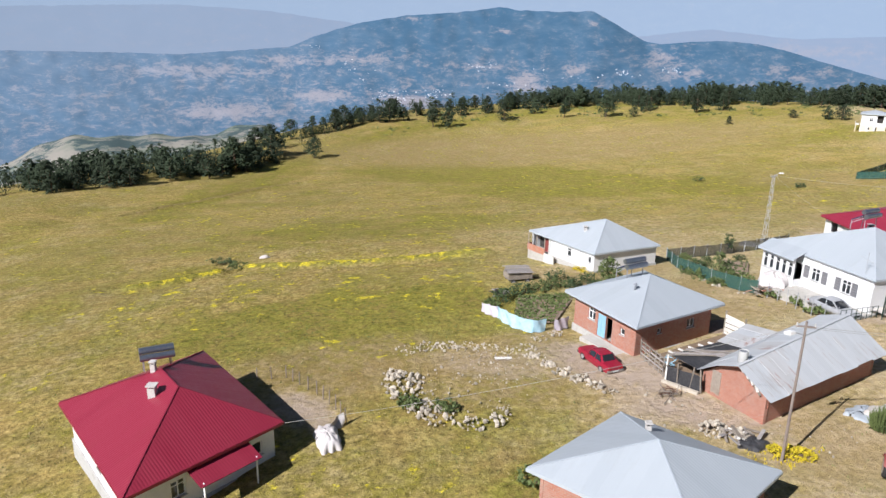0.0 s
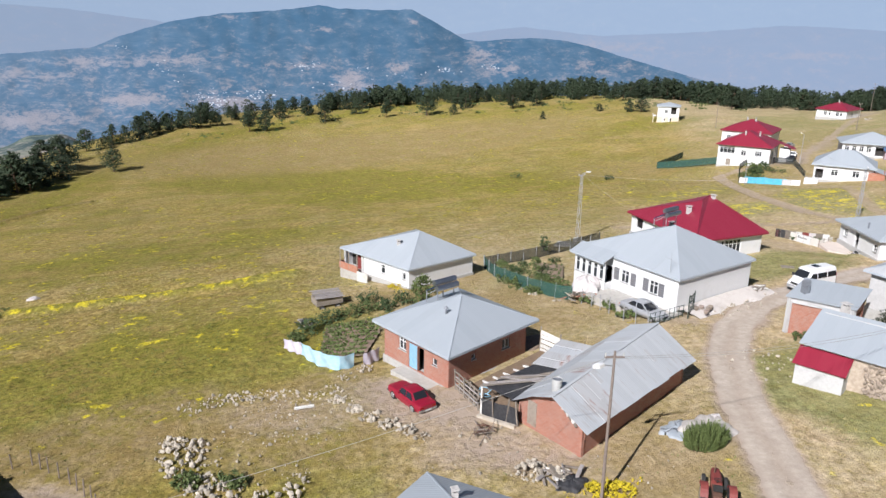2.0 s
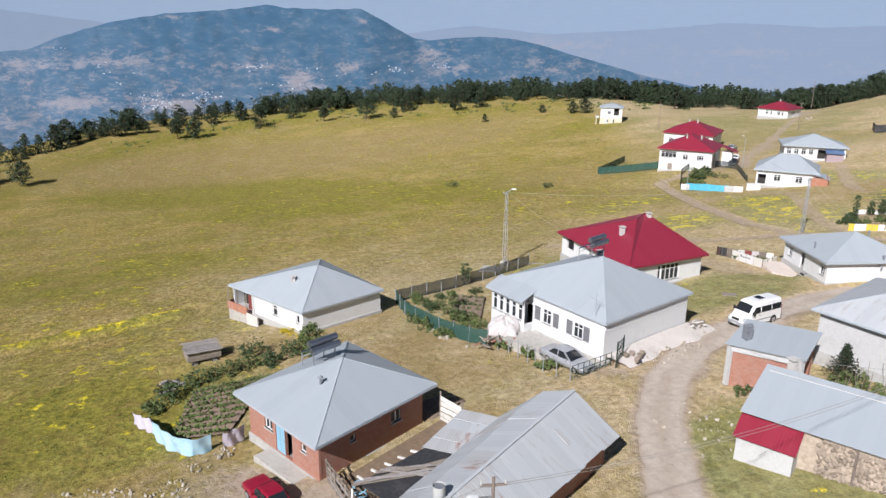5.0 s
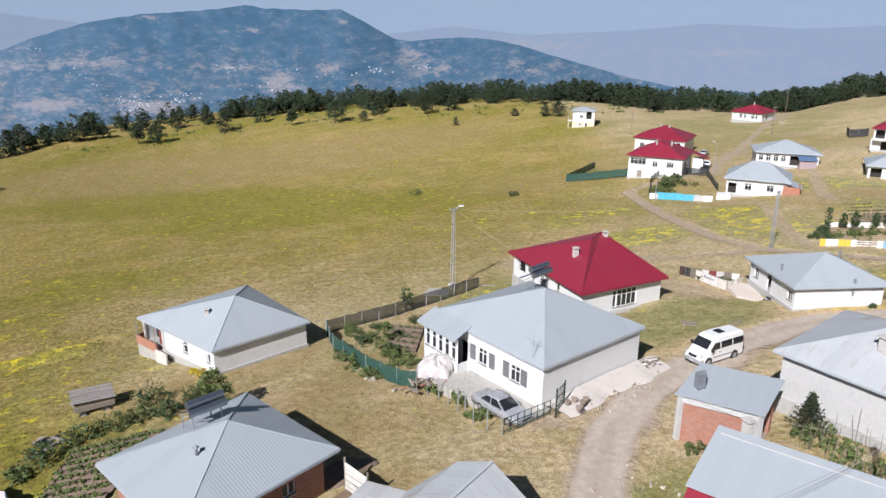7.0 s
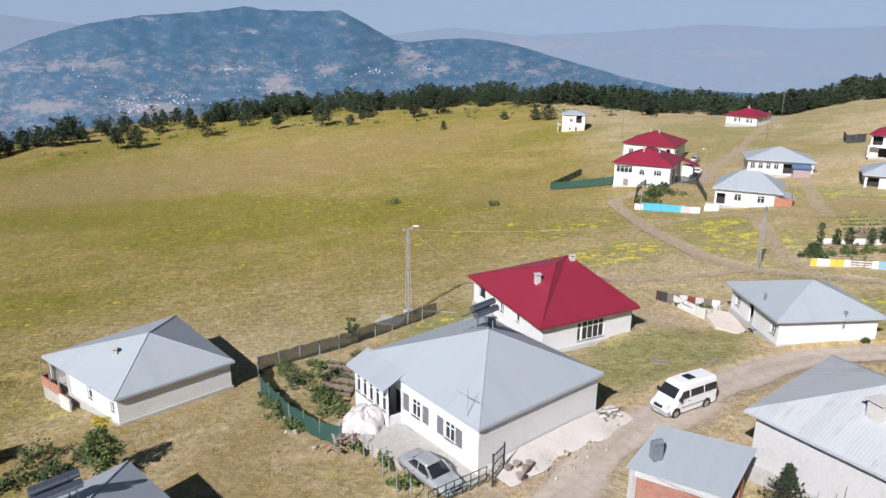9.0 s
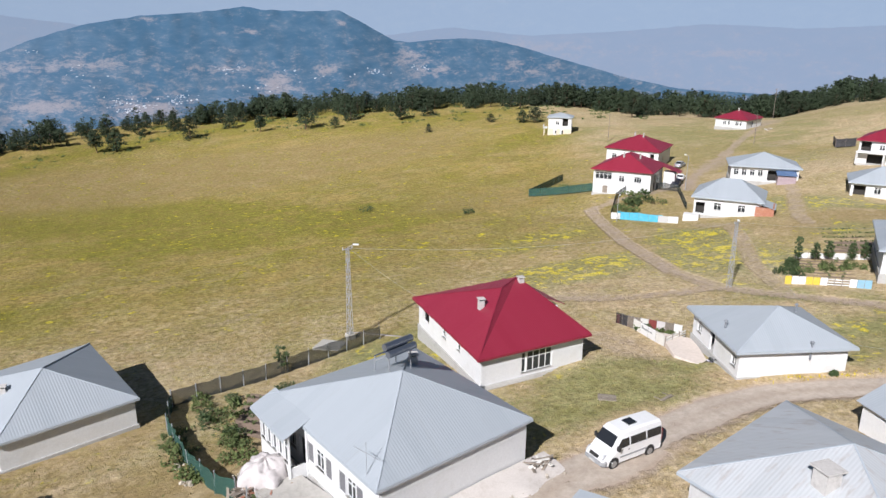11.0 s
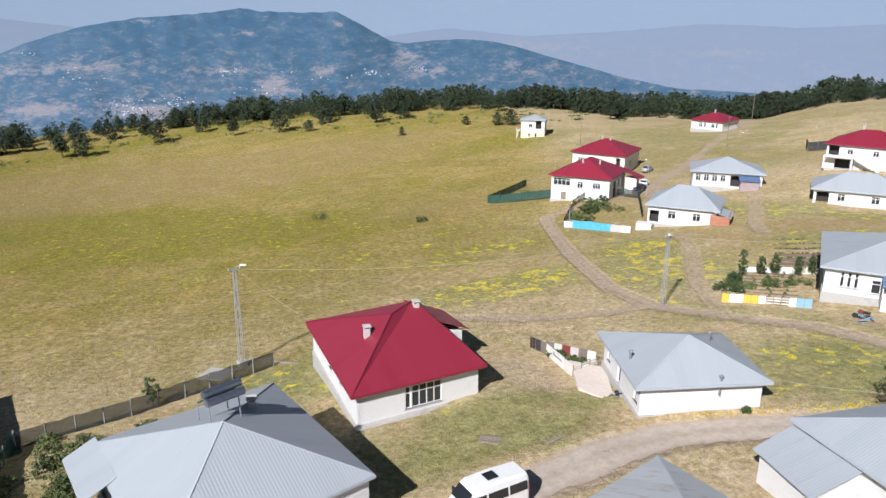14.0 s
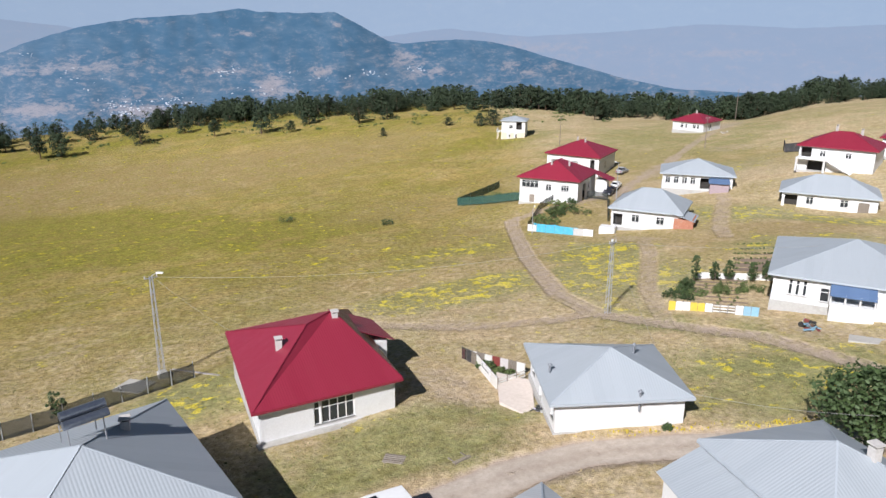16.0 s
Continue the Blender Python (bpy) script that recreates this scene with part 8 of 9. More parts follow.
stone_field("broken row of pale fieldstones on grass", ((-1.5, 60.2, 1.3, 34), (0.2, 60.8, 1.2, 38), (2.0, 60.6, 1.2, 42), (3.8, 60.4, 1.3, 44), (5.6, 59.4, 1.4, 36), (7.6, 59.2, 1.2, 26), (9.2, 59.4, 1.0, 30), (10.6, 61.6, 0.8, 22), (12.4, 62.6, 0.8, 24)), 3, (0.08, 0.34))
stone_field("line of pale stones along a yard edge", ((9.4, 57.4, 0.8, 36), (10.6, 55.6, 0.8, 40), (11.6, 53.9, 0.8, 42), (12.7, 52.4, 0.8, 44), (13.8, 51.2, 0.7, 36), (14.6, 50.0, 0.6, 14)), 4, (0.10, 0.42), pile=0.2)
stone_field("scattered small stones in a rough yard", ((4.0, 52.5, 5.2, 100), (6.5, 56.5, 4.5, 70), (45.2, 53.0, 1.6, 18), (18.0, 47.5, 4.0, 20), (26.5, 42.0, 3.0, 16), (44.0, 55.0, 2.4, 14), (43.0, 51.5, 2.0, 12), (96.0, 101.5, 3.0, 18), (84.0, 71.6, 3.0, 10), (187.0, 187.0, 3.5, 30)), 5, (0.08, 0.26), name="scattered_stones")
stone_field("stone edging along a garden fence", ((33.0, 77.6, 0.5, 10), (32.2, 80.2, 0.5, 8), (34.4, 74.4, 0.5, 7), (36.6, 76.6, 0.9, 12)), 9, (0.2, 0.5))

bm = bmesh.new()
rg = random.Random(12)
gc = Vector((50.0, 66.2, gz(50.0, 66.2)))
rows = []
for i in range(25):
    s = i / 24
    a, b = Vector((43.6, 66.0, 0)).lerp(Vector((56.4, 70.9, 0)), s), Vector((45.0, 64.2, 0)).lerp(Vector((57.2, 68.6, 0)), s) + Vector((0.35, -0.8, 0)) * (0.3 * math.sin(s * 11) + 0.16 * math.sin(s * 27 + 1))
    row = []
    for j in range(7):
        p = a.lerp(b, j / 6)
        hgt = 0.5 * (1 - (j / 6) ** 2) + 0.18 * math.sin(s * 3.1) * (1 - j / 6) + rg.uniform(-0.02, 0.04)
        row.append(bm.verts.new(Vector((p.x, p.y, gz(p.x, p.y) + max(-0.05, hgt if j < 6 else -0.05))) - gc))
    rows.append(row)
for i in range(24):
    for j in range(6):
        bm.faces.new((rows[i][j], rows[i][j + 1], rows[i + 1][j + 1], rows[i + 1][j]))
bmesh.ops.recalc_face_normals(bm, faces=bm.faces)
single("gravel_bank", bm, GRAVEL, "bank of pale gravel and rubble beside a house", "gravel", tuple(gc), smooth=True)
stone_field("rubble stones and clay pots on a gravel bank", ((46.4, 64.7, 0.9, 6), (56.2, 68.9, 1.0, 22), (54.0, 68.4, 1.2, 14), (50.0, 65.8, 1.6, 26), (48.0, 64.9, 1.2, 20), (52.6, 66.6, 1.2, 24)), 13, (0.10, 0.32), name="rubble_heap", pile=0.4)
for k, (x, y) in enumerate(((45.4, 65.4), (46.1, 65.6), (46.4, 64.9), (45.7, 64.2), (46.9, 65.3))):
    bm = bmesh.new()
    for z0, z1, r0, r1 in ((0, 0.3, 0.14, 0.24), (0.3, 0.38, 0.26, 0.26)):
        tube(bm, (0, 0, z0), (0, 0, z1), r0, r1, 12)
    bmesh.ops.remove_doubles(bm, verts=bm.verts, dist=0.02)
    single("clay_pot", bm, BRICK if k % 2 else FIELD_STONE, "round clay flower pot on gravel", "pot", (x, y, gz(x, y) + 0.35), group="clay pots")


def plank_heap(label, at, turn, n, size, seed, materials, name="woodpile", thick=1.0):
    hs = thing(name, label, "woodpile", at, turn)
    r = random.Random(seed)
    for k in range(n):
        bm = bmesh.new()
        x, y, z = r.gauss(0, size * 0.35), r.gauss(0, size * 0.22), 0.05 + 0.5 * r.random() * math.exp(-((k % 5) / 3))
        a, l, tilt = r.uniform(0, 3.14), r.uniform(0.5, 1.6), r.uniform(-0.25, 0.25)
        d = Vector((math.cos(a), math.sin(a), tilt)) * l / 2
        beam(bm, Vector((x, y, z + 0.12)) - d, Vector((x, y, z + 0.12)) + d, r.uniform(0.08, 0.26) * thick, r.uniform(0.04, 0.1) * min(1, thick * 1.6))
        part("plank", bm, r.choice(materials), hs)
    return hs


plank_heap("heap of broken pale boards on rubble", (21.6, 42.7, gz(21.6, 42.7)), 20, 22, 1.5, 3, (WOOD_OLD, PAINT_WHITE_WOOD, WOOD_PALE))
stone_field("heap of pinkish rubble beside a barn", ((20.3, 43.8, 1.1, 60), (21.6, 42.7, 1.0, 54)), 17, (0.16, 0.52), meshes=ROCKS, name="rubble_heap", pile=0.8)
plank_heap("tangle of dry branches on bare earth", (18.6, 48.9, gz(18.6, 48.9)), 0, 26, 1.3, 4, (WOOD_POLE, RUSTY_STEEL, WOOD_OLD), thick=0.32)
plank_heap("small heap of boards and rubble by a wall", (55.2, 69.4, gz(55.2, 69.4) + 0.35), 0, 16, 1.1, 5, (WOOD_OLD, PAINT_WHITE_WOOD))
plank_heap("heap of firewood under a white tarpaulin", (37.8, 73.5, gz(37.8, 73.5) + 0.25), 0, 150, 2.5, 6, (WOOD_OLD, FIELD_STONE, TERRACOTTA))
plank_heap("building rubble and planks beside a far house", (204.9, 214.0, gz(204.9, 214.0)), 0, 24, 5.0, 7, (BRICK, PAINT_WHITE_WOOD, BRICK))
plank_heap("litter of pipes and boards before a white house", (109.2, 85.0, gz(109.2, 85.0)), 0, 18, 1.4, 8, (TRACTOR_RED, RUSTY_STEEL, BLUE_DOOR))
plank_heap("jumble of dark household things beside a door", (78.2, 80.0, 5.12), 0, 22, 1.2, 9, (NET_DARK, PIPE, CLOTH_LILAC))
for x, y, a, lb in ((65.3, 77.3, -30, "grey wooden pallet lying on grass"), (6.9, 57.3, 5, "white plank lying among stones"), (69.5, 75.6, 20, "short dark log lying on grass")):
    hs = thing("pallet" if "pallet" in lb else "plank", lb, "wood", ground_pose(x, y, 0.03), a)
    n = 5 if "pallet" in lb else 2
    for k in range(n):
        bm = bmesh.new()
        box(bm, -0.75, -0.5 + k * 0.22, 0.1, 0.75, -0.33 + k * 0.22, 0.14)
        part("slat", bm, PAINT_WHITE_WOOD if "white" in lb else WOOD_OLD, hs)
    for xx in (-0.6, 0.5):
        bm = bmesh.new()
        box(bm, xx, -0.5, 0, xx + 0.1, 0.55, 0.1)
        part("bearer", bm, WOOD_OLD, hs)


def drape(name, label, at, rx, ry, h, material, seed, category="tarpaulin"):
    """A tarpaulin thrown over a heap: lumps, folds and a ragged hem."""
    bm = bmesh.new()
    n = 44
    rings = []
    for i in range(9):
        s = i / 8
        ring = []
        for k in range(n):
            a = 2 * math.pi * k / n
            fold = 1 + 0.14 * math.sin(4 * a + seed) * s + 0.10 * math.sin(9 * a + seed * 2) * s
            rad = math.sin(min(1, s * 0.98) * math.pi / 2) * fold
            z = h * (0.92 * math.cos(s * math.pi / 2) ** 0.7 + 0.08 * math.cos(3 * a + seed) * math.sin(s * math.pi)) + 0.30 * h * noise.noise(Vector((4.5 * s, 3.2 * math.cos(a), 3.2 * math.sin(a) + seed)))
            ring.append(bm.verts.new((rx * rad * math.cos(a), ry * rad * math.sin(a), max(0.02, z) - (0.25 if i == 8 else 0))))
        rings.append(ring)
    for i in range(8):
        for k in range(n):
            j = (k + 1) % n
            bm.faces.new((rings[i][k], rings[i + 1][k], rings[i + 1][j], rings[i][j]))
    bmesh.ops.remove_doubles(bm, verts=bm.verts, dist=1e-3)
    bmesh.ops.recalc_face_normals(bm, faces=bm.faces)
    return single(name, bm, material, label, category, at, 20, smooth=True)


drape("tarpaulin", "white tarpaulin thrown over a stack of firewood", (38.0, 74.7, gz(38.0, 74.7) + 0.95), 1.75, 1.45, 1.35, TARP_WHITE, 2.0)
drape("tarpaulin", "pale blue-grey sheet over a low earth heap", (31.6, 45.6, gz(31.6, 45.6) - 0.1), 1.4, 1.0, 0.3, SHEET_GREY, 4.0)
drape("earth_mound", "low mound of dark straw and earth", (33.4, 44.9, gz(33.4, 44.9) - 0.1), 2.0, 1.6, 0.6, GRAVEL, 5.0, "heap")
drape("bundle", "small crumpled white bag on grass", (34.6, 46.0, gz(34.6, 46.0)), 0.6, 0.4, 0.4, TARP_WHITE, 6.0, "bag")
drape("bundle", "crumpled white plastic bag beside a garden", (127.0, 168.0, gz(127, 168)), 1.6, 1.2, 1.7, TARP_WHITE, 7.0, "bag")
drape("white_sheet", "crumpled white plastic sheet beside a yard", (-6.4, 44.9, gz(-6.4, 44.9)), 0.9, 1.7, 0.75, TARP_WHITE, 11.0)
drape("white_sack", "white plastic sack lying in the meadow", (-25.0, 102.5, gz(-25, 102.5)), 0.7, 0.4, 0.45, TARP_WHITE, 8.0, "sack")
drape("black_sheet", "crumpled black plastic sheet beside boards", (22.2, 41.9, gz(22.2, 41.9)), 1.0, 0.8, 0.35, TARP_BLACK, 9.0)
drape("soil_mound", "low mound of dark dug earth", (27.6, 63.4, gz(27.6, 63.4) - 0.15), 2.6, 1.2, 0.4, SOIL, 3.0, "mound")


def gate(at, turn):
    hs = thing("gate", "open dark green steel gate before a terrace", "gate", at, turn)
    for x in (0, 1.6):
        bm = bmesh.new()
        beam(bm, (x, 0, -0.2), (x, 0, 2.35), 0.08)
        part("post", bm, DARK_STEEL, hs)
    for z in (0.15, 0.8, 1.5, 2.15):
        bm = bmesh.new()
        beam(bm, (0, 0, z), (1.6, 0, z), 0.05)
        part("rail", bm, DARK_STEEL, hs)
    for k in range(1, 8):
        bm = bmesh.new()
        beam(bm, (k * 0.2, 0, 0.15), (k * 0.2, 0, 2.15), 0.025)
        part("bar", bm, DARK_STEEL, hs)
    bm = bmesh.new()
    beam(bm, (0, 0, 0.2), (1.6, 0, 1.5), 0.03)
    part("brace", bm, DARK_STEEL, hs)
    return hs


gate((44.0, 64.6, gz(44, 64.6)), 40)
hs = thing("fence", "low dark green steel fence beside a parked car", "fence", ground_pose(39.5, 63.8))
o = Vector(ground_pose(39.5, 63.8))
for k in range(8):
    p = Vector((39.5 + 4.3 * k / 7, 63.8 + 1.3 * k / 7, 0))
    p.z = gz(p.x, p.y)
    bm = bmesh.new()
    beam(bm, p - o, p - o + Vector((0, 0, 1.25)), 0.05)
    part("post", bm, DARK_STEEL, hs)
for z in (0.2, 0.7, 1.2):
    bm = bmesh.new()
    beam(bm, Vector((0, 0, z)), Vector((43.8, 65.1, gz(43.8, 65.1) + z)) - o, 0.04)
    part("rail", bm, DARK_STEEL, hs)


def farm_cart(at, turn):
    hs = thing("farm_cart", "old grey wooden farm trailer loaded with bleached planks", "trailer", at, turn)
    for y in (-0.9, 0.85):
        for k in range(3):
            bm = bmesh.new()
            box(bm, -1.5, y, 0.75 + k * 0.24, 1.5, y + 0.05, 0.96 + k * 0.24)
            part("side_board", bm, WOOD_OLD, hs)
    for x in (-1.5, 1.45):
        for k in range(3):
            bm = bmesh.new()
            box(bm, x, -0.85, 0.75 + k * 0.24, x + 0.05, 0.85, 0.96 + k * 0.24)
            part("end_board", bm, WOOD_OLD, hs)
    for k in range(8):
        bm = bmesh.new()
        box(bm, -1.5 + k * 0.375, -0.88, 0.68, -1.14 + k * 0.375, 0.88, 0.74)
        part("floor_board", bm, WOOD_OLD, hs)
    for x in (-0.9, 0.9):
        for y in (-0.95, 0.95):
            wheel(hs, x, y, 0.34, 0.2)
    bm = bmesh.new()
    beam(bm, (1.5, 0, 0.55), (2.7, 0, 0.45), 0.09)
    part("drawbar", bm, RUSTY_STEEL, hs)
    for k in range(7):
        bm = bmesh.new()
        y = -1.0 + k * 0.29
        beam(bm, (-1.75 + 0.12 * (k % 3), y, 1.66 + 0.05 * k), (1.65 - 0.1 * (k % 2), y + 0.05, 1.5 + 0.05 * k), 0.26, 0.04)
        part("load_board", bm, WOOD_PALE, hs, "bleached grey plank")
    return hs


farm_cart((10.6, 81.3, gz(10.6, 81.3)), 15)
plank_heap("heap of grey boards and dark sheeting by a garden", (8.0, 76.0, gz(8.0, 76.0)), 35, 22, 2.2, 8, (WOOD_OLD, TARP_BLACK, WOOD_PALE))


def motorcycle(at, turn):
    hs = thing("motorcycle", "dark parked motorcycle before a white house", "motorcycle", at, turn)
    for x in (-0.62, 0.62):
        wheel(hs, x, 0.0, 0.3, 0.1)
    for nm, a, b, w, m in (("frame", (-0.6, 0, 0.35), (0.45, 0, 0.75), 0.12, RUSTY_STEEL), ("tank", (-0.05, 0, 0.82), (0.4, 0, 0.88), 0.26, TRACTOR_RED), ("seat", (-0.7, 0, 0.78), (-0.05, 0, 0.8), 0.24, RUBBER), ("fork", (0.62, 0, 0.3), (0.42, 0, 1.0), 0.07, STEEL), ("handlebar", (0.4, -0.35, 1.02), (0.4, 0.35, 1.02), 0.04, STEEL), ("engine", (-0.2, 0, 0.4), (0.2, 0, 0.45), 0.28, STEEL)):
        bm = bmesh.new()
        beam(bm, a, b, w)
        part(nm, bm, m, hs)
    return hs


motorcycle(ground_pose(109.4, 85.4), 120)

# stovepipe on the low white house, and small roof vents
def stovepipe(at, h, label):
    hs = thing("stovepipe", label, "stovepipe", at)
    bm = bmesh.new()
    tube(bm, (0, 0, 0), (0, 0, h), 0.09, sides=10)
    part("pipe", bm, SOOT, hs)
    bm = bmesh.new()
    tube(bm, (0, 0, h + 0.05), (0, 0, h + 0.22), 0.2, 0.03, 10)
    part("cap", bm, SOOT, hs)


stovepipe((82.9, 74.45, 7.4), 1.5, "dark stovepipe rising from a white wall")
stovepipe((84.9, 78.6, 9.6), 0.9, "dark stovepipe on a patched grey roof")
stovepipe((19.0, 61.3, 9.3), 0.45, "small dark vent on a corrugated roof")
stovepipe((78.2, 79.5, 8.8), 0.6, "small dark vent on a grey roof")


# ---- plants ----
def leaf_cluster(bm, c, r, n, rs, size, up=0.3):
    """n small leaves round c."""
    for _ in range(n):
        d = Vector((rs.gauss(0, 1), rs.gauss(0, 1), rs.gauss(0, 0.8))).normalized()
        p = c + d * r * rs.uniform(0.35, 1.0)
        u = Vector((rs.uniform(-1, 1), rs.uniform(-1, 1), rs.uniform(-0.6, 0.6))).normalized()
        v = u.cross(d + Vector((0, 0, up)))
        if v.length < 0.1:
            continue
        v.normalize()
        s = size * rs.uniform(0.6, 1.3)
        w = [bm.verts.new(q) for q in (p - u * s, p - v * s * 0.6, p + u * s, p + v * s * 0.6)]
        bm.faces.new((w[0], w[1], w[2]))
        bm.faces.new((w[0], w[2], w[3]))


def to_mesh(name, bm, material):
    me = bpy.data.meshes.new(name)
    bm.to_mesh(me)
    bm.free()
    me.materials.append(material)
    return me


def needle_lobe(bm, c, rx, rz, n, rs, size):
    """A bough's flat cushion of needles: small leaves over an uneven ellipsoid, most of them facing up."""
    for _ in range(n):
        d = Vector((rs.gauss(0, 1), rs.gauss(0, 1), rs.gauss(0.25, 1))).normalized()
        k = rs.uniform(0.55, 1.08)
        p = c + Vector((d.x * rx * k, d.y * rx * k, d.z * rz * k))
        up = (d + Vector((rs.uniform(-0.5, 0.5), rs.uniform(-0.5, 0.5), 0.7))).normalized()
        u = up.orthogonal().normalized()
        u = (Matrix.Rotation(rs.uniform(0, 6.28), 3, up) @ u).normalized()
        v = up.cross(u)
        s = size * rs.uniform(0.6, 1.35)
        w = [bm.verts.new(q) for q in (p - u * s, p - v * s * 0.6, p + u * s * 1.1, p + v * s * 0.6)]
        bm.faces.new((w[0], w[1], w[2]))
        bm.faces.new((w[0], w[2], w[3]))


def pine(seed, height, spread, bare):
    """Meshes of a hill pine: a tapered trunk, bare below, with limbs, and a domed crown of cushions."""
    rs = random.Random(seed)
    trunk, crown = bmesh.new(), bmesh.new()
    lean = Vector((rs.uniform(-0.07, 0.07), rs.uniform(-0.07, 0.07), 1))
    pts = [lean * height * k / 6 + Vector((rs.uniform(-0.15, 0.15), rs.uniform(-0.15, 0.15), 0)) * (k > 0) for k in range(7)]
    for k in range(6):
        tube(trunk, pts[k] - Vector((0, 0, 0.5 if k == 0 else 0)), pts[k + 1], 0.026 * height * (1 - k / 6.6), 0.026 * height * (1 - (k + 1) / 6.6), 7, cap=False)
    n = 22
    for k in range(n):
        s = bare + (0.97 - bare) * (k + rs.random()) / n
        f = (s - bare) / (1 - bare)
        girth = math.sin(math.pi * (0.20 + 0.80 * f)) ** 0.75 if bare > 0.12 else (1 - f) ** 0.75
        a = k * 2.4 + rs.uniform(-0.5, 0.5)
        reach = spread * girth * rs.uniform(0.45, 0.95)
        p0 = lean * height * (s - 0.05)
        p1 = lean * height * s + Vector((math.cos(a) * reach, math.sin(a) * reach, 0))
        tube(trunk, p0, p1, 0.006 * height, 0.002 * height, 4, cap=False)
        r = spread * rs.uniform(0.34, 0.5) * (0.55 + 0.45 * girth)
        needle_lobe(crown, p1, r, r * rs.uniform(0.5, 0.75), 52, rs, height * 0.031)
        if reach > 0.5 * spread:
            needle_lobe(crown, p0.lerp(p1, 0.5) + Vector((0, 0, 0.02 * height)), r * 0.8, r * 0.5, 24, rs, height * 0.031)
    needle_lobe(crown, lean * height * 0.97, spread * 0.22, height * 0.05, 34, rs, height * 0.028)
    return to_mesh("trunk", trunk, BARK), to_mesh("crown", crown, NEEDLES)


PINES = [pine(k, 10.0, 3.5 + 0.35 * (k % 3), (0.26, 0.18, 0.03, 0.32, 0.05, 0.22, 0.15, 0.04)[k]) for k in range(8)]


def plant_pine(x, y, h, k, label, group="hilltop pines", stretch=1.0):
    hs = thing("pine_tree", label, "tree", (x, y, gz(x, y) - 0.2), (k * 77) % 360, group)
    s = h / 10
    for nm, me in zip(("trunk", "crown"), PINES[k % len(PINES)]):
        share(nm, me, hs, Matrix.Diagonal((s * stretch, s * stretch, s, 1)))
    return hs


rt = random.Random(21)
SINGLE = ((78.5, 345, 10.5), (119, 337, 9), (131.5, 338, 8), (204, 289, 9.5), (209, 292, 8), (159.3, 287, 6.5), (155.5, 290, 5.5), (100, 354, 9), (171, 327, 8), (146, 300, 4.0), (120, 300, 3.5), (60, 352, 7), (48, 370, 8), (90, 338, 5))
for k, (x, y, h) in enumerate(SINGLE):
    plant_pine(x, y, h, k, "dark green pine standing alone on the meadow edge", stretch=1.5 if y < 280 else 1.2)
CREST = ((-44, 335, 10.5), (-39.5, 351.5, 7), (-23, 360, 9.5), (-15.6, 353, 2.2), (-26, 346, 2.1), (-12, 366, 7), (-3.3, 337, 9), (3.6, 338, 9.2), (-2, 367, 8.4), (10.4, 368.6, 9), (24.4, 375.6, 9), (31.3, 352, 10), (-46.6, 265.4, 8), (-66.4, 233, 11.5), (-62.4, 266, 12), (-69.6, 269, 10.5), (-63.6, 306, 9), (-56, 317, 8.6), (-47, 325, 10), (-51, 319, 7.4), (-29, 346, 7.9), (-24.6, 349, 9.4), (-18, 352.5, 6.8), (-34, 347, 6.0))
for k, (x, y, h) in enumerate(CREST):
    plant_pine(x, y, h, k * 3 + 1, "dark green pine with a broad crown on the crest", stretch=1.15 if h > 5 else 1.5)
EDGE = ((-60, 205), (-36, 218), (-28, 220), (-24.7, 230), (-21.4, 250), (-18, 284), (-15, 314), (-10, 338), (-4, 352), (2, 362), (8, 356), (14, 350), (20, 342), (26, 338), (32, 330), (38, 318), (44, 318), (50, 322), (58, 330), (75, 330))
spots = []
for k in range(6800):
    az = rt.uniform(-47, 62)
    front = float(np.interp(az, [a for a, d in EDGE], [d for a, d in EDGE]))
    deep = float(np.interp(az, (-40, -26, -22, -4, 6, 25, 34, 62), (45, 40, 24, 30, 65, 65, 60, 60)))
    depth = deep * rt.random() ** 1.1
    close = 0.5 + 0.5 * math.sin(az * 0.83 + 0.6 * math.sin(depth * 0.11)) * math.sin(az * 0.37 + 1 + depth * 0.05)
    dens = 0.22 + 0.70 * close
    if az < -24:
        dens = 0.14 + 0.40 * close
    elif az < 2:
        dens = 0.05 + 0.20 * close
    if az > 28:
        dens = 0.45 + 0.5 * close
    if rt.random() > dens * (0.25 + 0.75 * min(1, depth / 14)) * (deep / 95) ** 0.5:
        continue
    d = front + depth + rt.uniform(-5, 5)
    tall = 3.2 + (3.8 + 3.6 * close) * rt.random() ** 0.9
    spots.append((depth, MID[0] + d * math.sin(radians(az)), MID[1] + d * math.cos(radians(az)), tall * float(np.interp(az, (-28, -20, -10, 20, 32, 42, 60), (0.95, 0.9, 1.0, 1.1, 1.15, 1.0, 0.9)))))
spots.sort()
for depth, x, y, h in spots[:272]:
    plant_pine(x, y, h, rt.randrange(99), "dark green pine at the front of the hilltop wood", stretch=rt.uniform(1.0, 1.35))


def wood_tree(bm, x, y, h, rs, full):
    """A pine of the wood, whose trunk stands hidden among the others."""
    z = gz(x, y)
    tube(bm, (x, y, z - 0.3), (x, y, z + h * 0.9), 0.02 * h, 0.005 * h, 4, cap=False)
    for j in range(full):
        s = (j + rs.random()) / full
        r = h * 0.30 * math.sin(math.pi * (0.25 + 0.75 * s)) ** 0.7 + 0.02 * h
        a = rs.uniform(0, 6.28)
        needle_lobe(bm, Vector((x + r * 0.8 * math.cos(a), y + r * 0.8 * math.sin(a), z + h * (0.14 + 0.8 * s))), r * 0.95, r * 0.55, 12, rs, h * 0.058)


# the rest of the wood and the slopes beyond the crest, too many to count
bm = bmesh.new()
